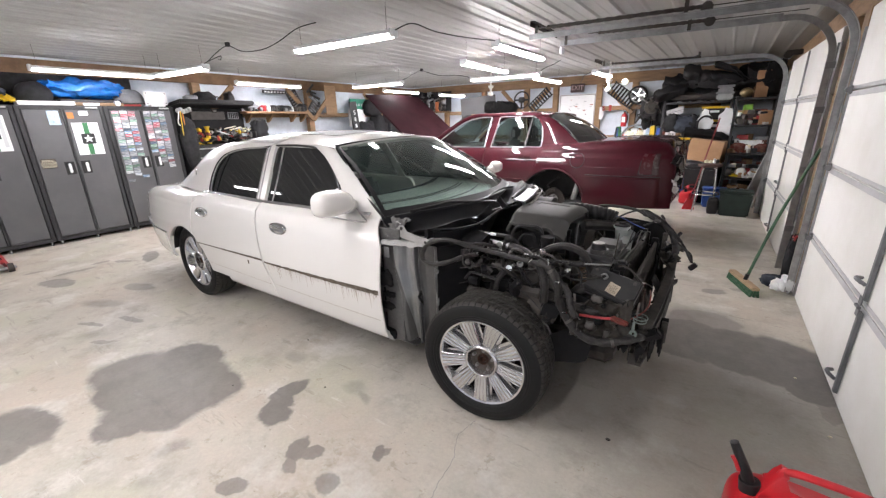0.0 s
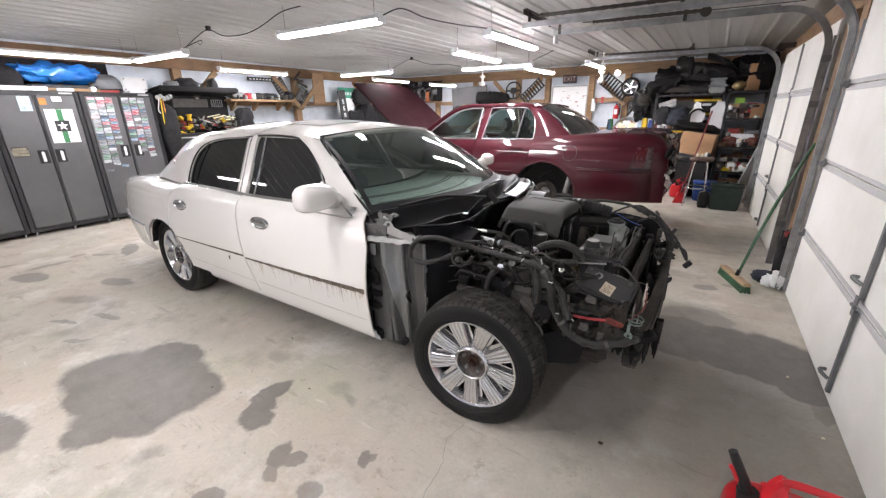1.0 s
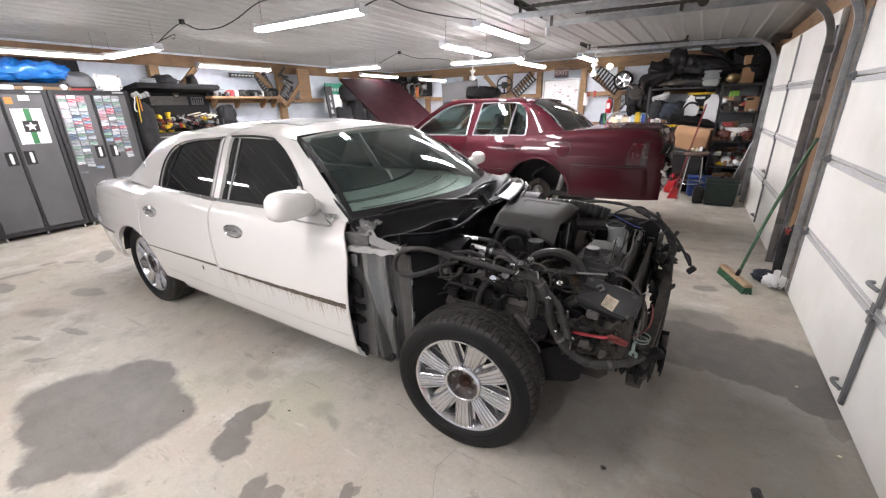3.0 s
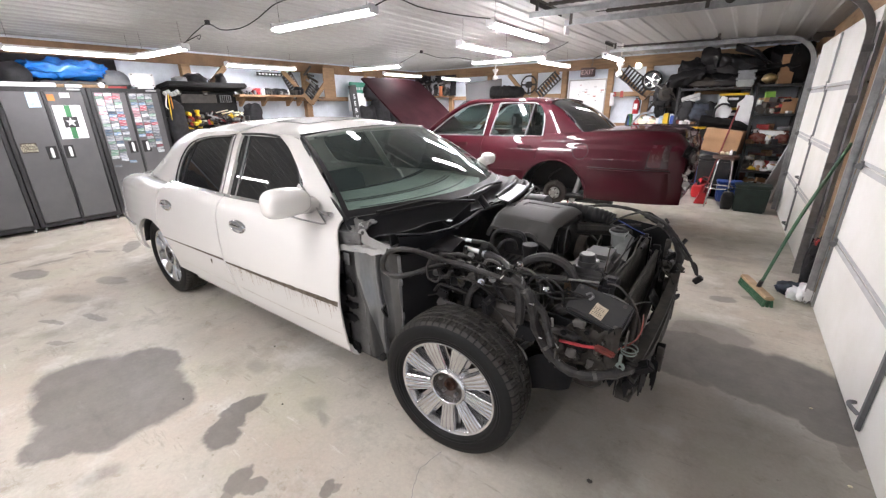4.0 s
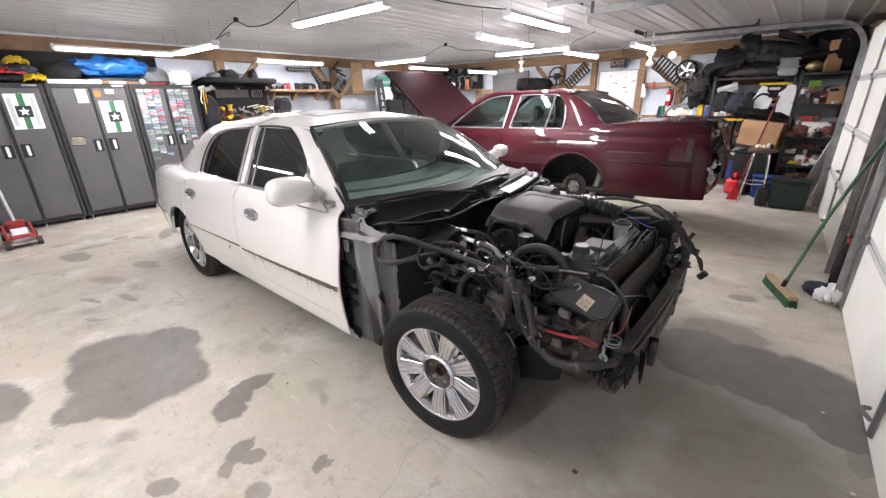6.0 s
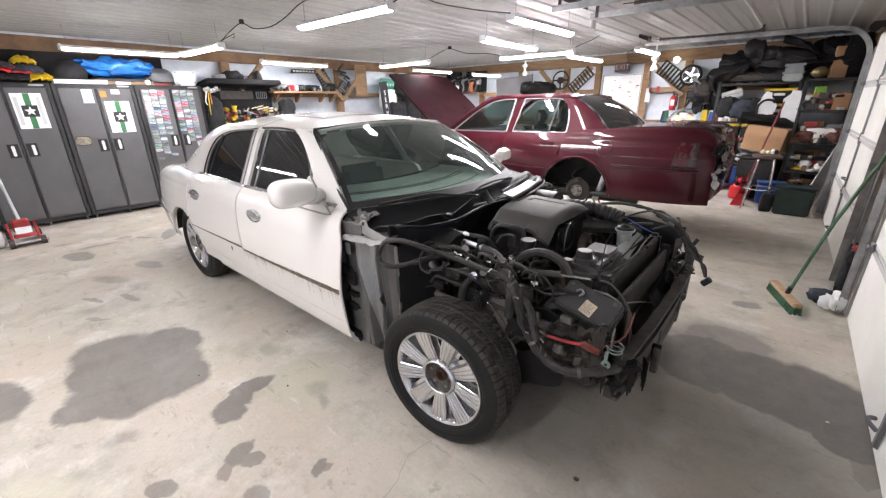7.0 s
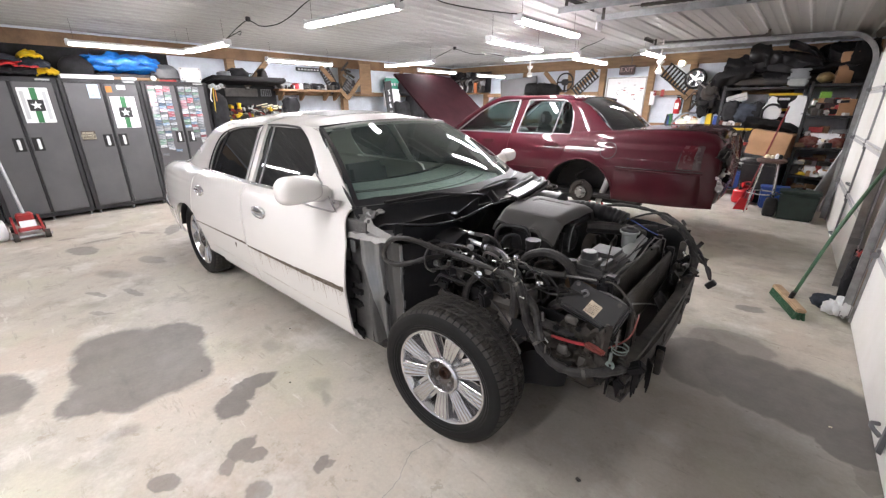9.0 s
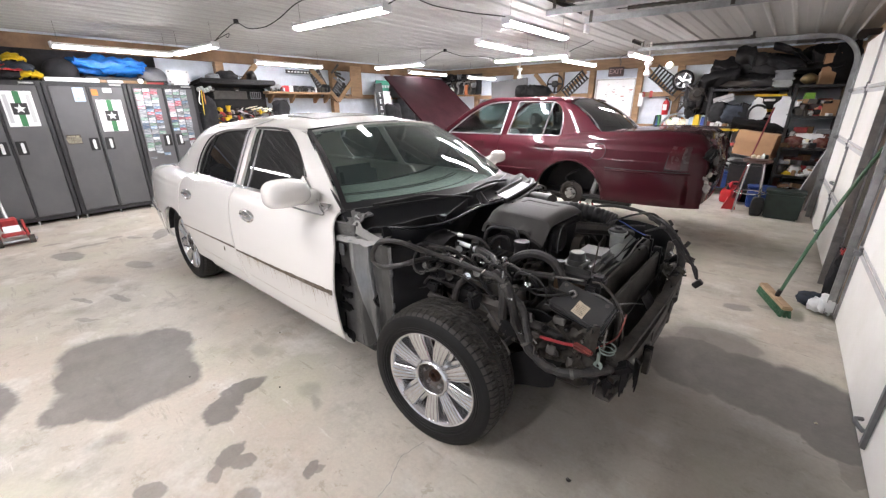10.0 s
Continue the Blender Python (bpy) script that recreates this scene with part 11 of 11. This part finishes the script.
        solo("binder", bm, mt, "upright coloured pack standing on the bench", "packet", "packs on the bench")
    bm = B()
    box(bm, -1.40, -1.28, 9.45, 9.52, 1.031, 1.50, 0.003)
    solo("cardboard_strip", bm, "cardboard", "brown cardboard sleeve standing on the bench", "carton")
    for k in range(9):
        s = (0.09, 0.1, 0.07)
        x = -1.72 + 0.045 * k
        ob = solo("rag", heap(B(), (x, 9.34 + 0.03 * (k % 2), 1.05), s, 0.8, 0.4, 300 + k), ("red_plastic", "paper", M["cream"], "green", "paper", "orange", M["cream"], "red_plastic", "lime")[k], "crumpled coloured packaging heaped on the bench", "packaging", "heap on the bench")
        ob.location.z = 1.031 + 0.12 * math.sin(math.pi * k / 8)
    bm = B()
    tube(bm, [(-1.80, 9.24, 1.035), (-1.76, 9.22, 1.20), (-1.62, 9.22, 1.34), (-1.42, 9.22, 1.36)], 0.018, 7)
    solo("hoop", bm, "grey_plastic", "grey hose bent over the bench heap", "hose")
    # loose things on the floor of the corner
    t = thing("stool", "chrome bar stool with a worn round seat, holding small bottles", "stool", (-0.10, 7.80, 0))
    for k in range(4):
        a = math.pi / 4 + math.pi / 2 * k
        bm = B()
        tube(bm, [(-0.10 + 0.21 * math.cos(a), 7.80 + 0.21 * math.sin(a), 0.0), (-0.10 + 0.16 * math.cos(a), 7.80 + 0.16 * math.sin(a), 0.40), (-0.10 + 0.12 * math.cos(a), 7.80 + 0.12 * math.sin(a), 0.70), (-0.10 + 0.05 * math.cos(a), 7.80 + 0.05 * math.sin(a), 0.74)], 0.013, 8)
        part("leg", bm, "chrome", t)
    bm = B()
    tube(bm, [(-0.10 + 0.19 * math.cos(a), 7.80 + 0.19 * math.sin(a), 0.30) for a in [2 * math.pi * k / 20 for k in range(21)]], 0.010, 7, 1)
    part("foot_ring", bm, "chrome", t)
    bm = B()
    revolve(bm, [(0, 0.0), (0.16, 0.0), (0.175, 0.02), (0.17, 0.045), (0.12, 0.055), (0, 0.057)], Matrix.Translation((-0.10, 7.80, 0.735)), 28)
    part("seat", bm, M["brown_plate"], t)
    for k, (dx, mt, r, h) in enumerate(((-0.06, M["cream"], 0.03, 0.05), (0.0, M["cream"], 0.025, 0.045), (0.05, "paper", 0.022, 0.07), (0.09, "black_plastic", 0.025, 0.06))):
        bm = B()
        revolve(bm, [(0, 0), (r, 0), (r, h * 0.7), (r * 0.5, h * 0.9), (r * 0.5, h), (0, h)], Matrix.Translation((-0.10 + dx, 7.78, 0.792)), 12)
        solo("bottle", bm, mt, "small pale bottle standing on the stool", "bottle", "bottles on the stool")
    fuel_can(-0.36, 8.42, 0.0, 0.25, 70)
    t = thing("broom", "red-handled brush leaning on the cardboard box", "broom", (-0.32, 7.82, 0))
    bm = B()
    tube(bm, [(-0.31, 7.84, 0.08), (-0.19, 8.14, 0.85), (-0.09, 8.36, 1.48)], 0.012, 7)
    part("handle", bm, M["dark_red"], t)
    bm = B()
    prism(bm, [(-0.09, 0), (0.09, 0), (0.06, 0.17), (-0.03, 0.18)], Matrix.Translation((-0.32, 7.85, 0.0)) @ rot(80, 0, 10), 0.06)
    part("brush", bm, "red_plastic", t, smooth=0)
    tote(0.31, 7.70, 0.0, 0.42, 0.28, 0.41, 0, "dark_green", "dark_green", "dark green plastic tote on the floor")
    ob = solo("hand_case", heap(B(), (0.03, 7.66, 0.14), (0.08, 0.10, 0.13), 0.5, 0.1, 4), "black_plastic", "small black case beside the green tote", "case")
    ob.location.z = 0
    tote(0.02, 8.28, 0.0, 0.34, 0.24, 0.34, 5, "blue_plastic", "blue_plastic", "blue plastic crate behind the stool")
    for k in range(4):
        bm = B()
        a, b = Vector((0.38 + 0.07 * k, 7.98 + 0.16 * k, 0.0)), Vector((0.72, 8.14 + 0.17 * k, 1.30 - 0.13 * k))
        d = b - a
        m = Matrix.Translation((a + b) / 2) @ d.to_track_quat("Z", "Y").to_matrix().to_4x4()
        box(bm, -0.012, 0.012, -0.03, 0.03, -d.length / 2, d.length / 2, 0.003, m)
        solo("plank", bm, M["pale_plank"], "pale painted plank leaning on the wall by the door", "plank", "leaning planks")


def fuel_can(x, y, z, size, turn):
    k = size / 0.26
    m = Matrix.Translation((x, y, z)) @ rot(0, 0, turn) @ Matrix.Diagonal((k, k, k, 1))
    t = thing("fuel_can", "red plastic fuel can with a moulded handle", "fuel can", (x, y, z), "fuel cans")
    bm = B()
    
    def shell(u, v):
        a, e = 2 * math.pi * u, math.pi * (v - 0.5)
        f = lambda q, p: math.copysign(abs(q) ** p, q)
        c = f(math.cos(e), 0.35)
        return m @ Vector((0.19 * f(math.cos(a), 0.4) * c, 0.105 * f(math.sin(a), 0.5) * c, 0.125 + 0.125 * f(math.sin(e), 0.35)))
    sheet(bm, shell, 56, 28)
    part("body", bm, "red_plastic", t, smooth=60)
    for s in (-1, 1):
        bm = B()
        box(bm, -0.14, 0.13, s * 0.105 - 0.003, s * 0.105 + 0.003, 0.05, 0.20, 0.003, m)
        part("side_panel", bm, "red_plastic", t)
    bm = B()
    tube(bm, [m @ Vector(p) for p in ((-0.092, 0, 0.300), (-0.082, 0, 0.334), (-0.066, 0, 0.346), (-0.03, 0, 0.349), (0.05, 0, 0.347), (0.12, 0, 0.338), (0.17, 0, 0.310), (0.188, 0, 0.26), (0.19, 0, 0.20))], 0.0105 * k, 14, 8)
    part("handle", bm, "red_plastic", t)
    # moulded root that rises to the handle, and the shoulder under the grip
    bm = B()
    prism(bm, [(-0.135, 0.236), (-0.118, 0.272), (-0.098, 0.325), (-0.084, 0.346), (-0.070, 0.340), (-0.074, 0.318), (-0.066, 0.300), (-0.02, 0.297), (0.06, 0.290), (0.15, 0.272), (0.19, 0.24)], m @ Matrix.Translation((0, 0.024, 0)) @ rot(90, 0, 0), 0.048, 0.006)
    part("handle_web", bm, "red_plastic", t, smooth=50)
    for y0, y1 in ((-0.075, -0.055), (0.055, 0.075)):
        bm = B()
        box(bm, -0.105, -0.088, y0, y1, 0.24, 0.262, 0.004, m, 2)
        part("vent_cap", bm, "red_plastic", t)
    bm = B()
    cyl(bm, m @ Vector((-0.140, 0, 0.24)), m @ Vector((-0.145, 0.002, 0.275)), 0.026 * k, n=18)
    cap = part("collar", bm, "black_plastic", t, "black screw collar")
    bm = B()
    tube(bm, [m @ Vector(p) for p in ((-0.134, 0, 0.235), (-0.158, 0.002, 0.30), (-0.198, 0.006, 0.382))], 0.0135 * k, 12, 6, True, lambda s: 1.35 - 0.50 * s)
    part("spout", bm, "black_plastic", t, "long black spout")
    bm = B()
    tube(bm, [m @ Vector(p) for p in ((-0.174, -0.004, 0.300), (-0.186, -0.004, 0.326), (-0.196, 0.0, 0.340))], 0.006 * k, 6)
    part("spout_catch", bm, "red_plastic", t)
    return t


def near_things():
    fuel_can(0.448, 1.445, 0.0, 0.312, 2)
    # push broom leaning on the post
    t = thing("push_broom", "green push broom with a wooden block leaning by the door post", "broom", (0.37, 4.34, 0))
    c, e = Vector((0.37, 4.34, 0)), Vector((0.197, -0.524, 0)).normalized()
    m = Matrix.Translation(c) @ Matrix(((e.x, -e.y, 0, 0), (e.y, e.x, 0, 0), (0, 0, 1, 0), (0, 0, 0, 1)))
    bm = B()
    box(bm, -0.245, 0.235, -0.032, 0.032, 0.056, 0.090, 0.008, m, 2)
    part("block", bm, M["pale_wood"], t, "pale wooden broom block")
    for k in range(30):
        for j in (-1, 0, 1):
            bm = B()
            x = -0.235 + 0.460 * k / 29
            cyl(bm, m @ Vector((x, j * 0.02, 0.060)), m @ Vector((x + rng.uniform(-0.01, 0.01), j * 0.030, 0.0)), 0.010, 0.012, 6)
            part("bristles", bm, "green_paint", t, "green bristles")
    bm = B()
    tube(bm, [m @ Vector((0.03, 0.0, 0.085)), (0.52, 4.46, 0.66), (0.705, 4.62, 1.24)], 0.0125, 9)
    part("handle", bm, "green_paint", t, "long green handle")
    bm = B()
    cyl(bm, m @ Vector((0.024, 0, 0.088)), m @ Vector((0.036, 0.006, 0.145)), 0.017, n=10)
    part("socket", bm, "black_plastic", t)
    # rags and small litter by the post
    for k, (x, y, s, mt) in enumerate(((0.60, 4.50, (0.10, 0.06, 0.05), M["denim"]), (0.63, 4.42, (0.06, 0.06, 0.05), "paper"), (0.68, 4.37, (0.05, 0.06, 0.07), "paper"), (0.70, 4.55, (0.06, 0.05, 0.16), "black_cloth"), (0.71, 4.68, (0.05, 0.06, 0.22), "black_cloth"), (0.70, 4.47, (0.03, 0.04, 0.03), "red_steel"))):
        ob = solo("rag", heap(B(), (x, y, 0.1), s, 0.8, 0.45, 400 + k, 20), mt, "crumpled rag on the floor by the door post", "rag", "rags by the post")
        ob.location.z = 0.001 if k < 5 else 0.44
        if k == 5:
            ob.location = (0.71, 4.68, 0.40)
    for x, y, s in ((-0.225, 1.74, 0.011), (0.60, 2.86, 0.007), (-1.2, 2.0, 0.006), (-2.25, 0.95, 0.006), (0.68, 2.35, 0.008), (-1.75, 1.25, 0.006), (-2.3, 1.55, 0.007)):
        ob = solo("floor_chip", heap(B(), (x, y, s), (s, s * 0.7, s * 0.5), 0.9, 0.4, x), M["cream"] if x > 0.5 else "iron", "small chip of debris on the floor", "debris", "floor debris")
        ob.location.z = 0.0
    # trolley jack with its long handle
    t = thing("floor_jack", "red trolley jack with a long grey handle", "floor jack", (-6.72, 0.58, 0))
    for s in (-1, 1):
        bm = B()
        prism(bm, [(-0.32, 0.03), (0.27, 0.03), (0.29, 0.09), (0.05, 0.13), (-0.26, 0.20), (-0.33, 0.16)], Matrix.Translation((-6.72, 0.56 + s * 0.12 + 0.012, 0.0)) @ rot(90, 0, 0), 0.024)
        part("side_plate", bm, "red_steel", t, smooth=0)
        bm = B()
        cyl(bm, (-6.46, 0.56 + s * 0.16, 0.05), (-6.46, 0.56 + s * 0.11, 0.05), 0.05, n=18)
        part("wheel", bm, "iron", t)
        bm = B()
        cyl(bm, (-7.0, 0.56 + s * 0.16, 0.04), (-7.0, 0.56 + s * 0.12, 0.04), 0.04, n=14)
        part("wheel", bm, "iron", t)
    bm = B()
    cyl(bm, (-6.46, 0.38, 0.05), (-6.46, 0.74, 0.05), 0.018, n=10)
    part("axle", bm, "steel", t)
    bm = B()
    box(bm, -6.75, -6.44, 0.46, 0.66, 0.08, 0.13, 0.015, rotated(-6.6, 0.1, -10))
    part("lift_arm", bm, "red_steel", t)
    bm = B()
    box(bm, -0.09, 0.09, -0.07, 0.07, -0.004, 0.004, 0.002, Matrix.Translation((-6.52, 0.56, 0.155)) @ rot(0, 35, 0))
    part("label_patch", bm, "white_plastic", t, "pale worn label")
    bm = B()
    box(bm, -7.02, -6.88, 0.48, 0.64, 0.08, 0.24, 0.02)
    part("pump_block", bm, "red_steel", t)
    bm = B()
    tube(bm, [(-6.95, 0.56, 0.22), (-7.05, 0.54, 0.55), (-7.22, 0.50, 1.12)], 0.019, 9)
    part("handle", bm, "steel", t, "long grey steel handle")
    ob = solo("jug", heap(B(), (-6.62, 0.30, 0.1), (0.10, 0.08, 0.13), 0.6, 0.08, 2), "white_plastic", "white plastic jug on the floor", "jug")
    ob.location.z = 0
    bm = B()
    tube(bm, [(-6.9, 0.20, 0.02), (-6.8, 0.12, 0.10), (-6.72, 0.22, 0.18), (-6.85, 0.32, 0.16), (-6.95, 0.24, 0.05), (-7.0, 0.1, 0.012)], 0.012, 7)
    solo("air_hose", bm, "black_rubber", "coiled black hose on the floor", "hose")


M["denim"] = mat("blue_cloth", (0.026, 0.034, 0.050), 0.8, 0, 0.2, 14, 120, bump=0.3)
M["pale_print"] = mat("pale_print", (0.50, 0.51, 0.53), 0.6, 0, 0.03)
M["pale_blue"] = mat("pale_blue_paper", (0.45, 0.58, 0.72), 0.6, 0, 0.2, 30, 100)
M["brown_plate"] = mat("brown_plate", (0.09, 0.045, 0.035), 0.5, 0, 0.15)
M["dark_red"] = mat("dark_red_handle", (0.16, 0.016, 0.018), 0.4, 0, 0.1, 20, 120)
M["shell_red"] = mat("red_brown_shell", (0.12, 0.035, 0.028), 0.2, 0, 0.3, 14, 90, second=(0.30, 0.20, 0.17), amount=0.35)
M["cream"] = mat("cream_paper", (0.80, 0.74, 0.56), 0.6, 0, 0.08, 20, 100)
M["exit_red"] = mat("exit_maroon", (0.030, 0.010, 0.010), 0.35, 0, 0.08)
M["sign_brown"] = mat("dark_brown_sign", (0.035, 0.020, 0.012), 0.5, 0, 0.1)
M["dull_orange"] = mat("dull_orange_card", (0.42, 0.13, 0.05), 0.6, 0, 0.1)
M["pale_wood"] = mat("pale_bare_wood", (0.44, 0.31, 0.19), 0.65, 0, 0.12, 6, 60, bump=0.1, stretch=(1, 6, 1))
M["dim_letters"] = mat("unlit_letters", (0.48, 0.34, 0.34), 0.4, 0, 0.05)
M["sign_teal"] = mat("teal_sign", (0.02, 0.22, 0.14), 0.4, 0, 0.08)
M["pale_plank"] = mat("painted_plank", (0.40, 0.41, 0.42), 0.5, 0, 0.12, 6, 80)
cabinets()
on_cabinets()
tool_chest()
west_wall()
north_wall()
back_corner()
near_things()
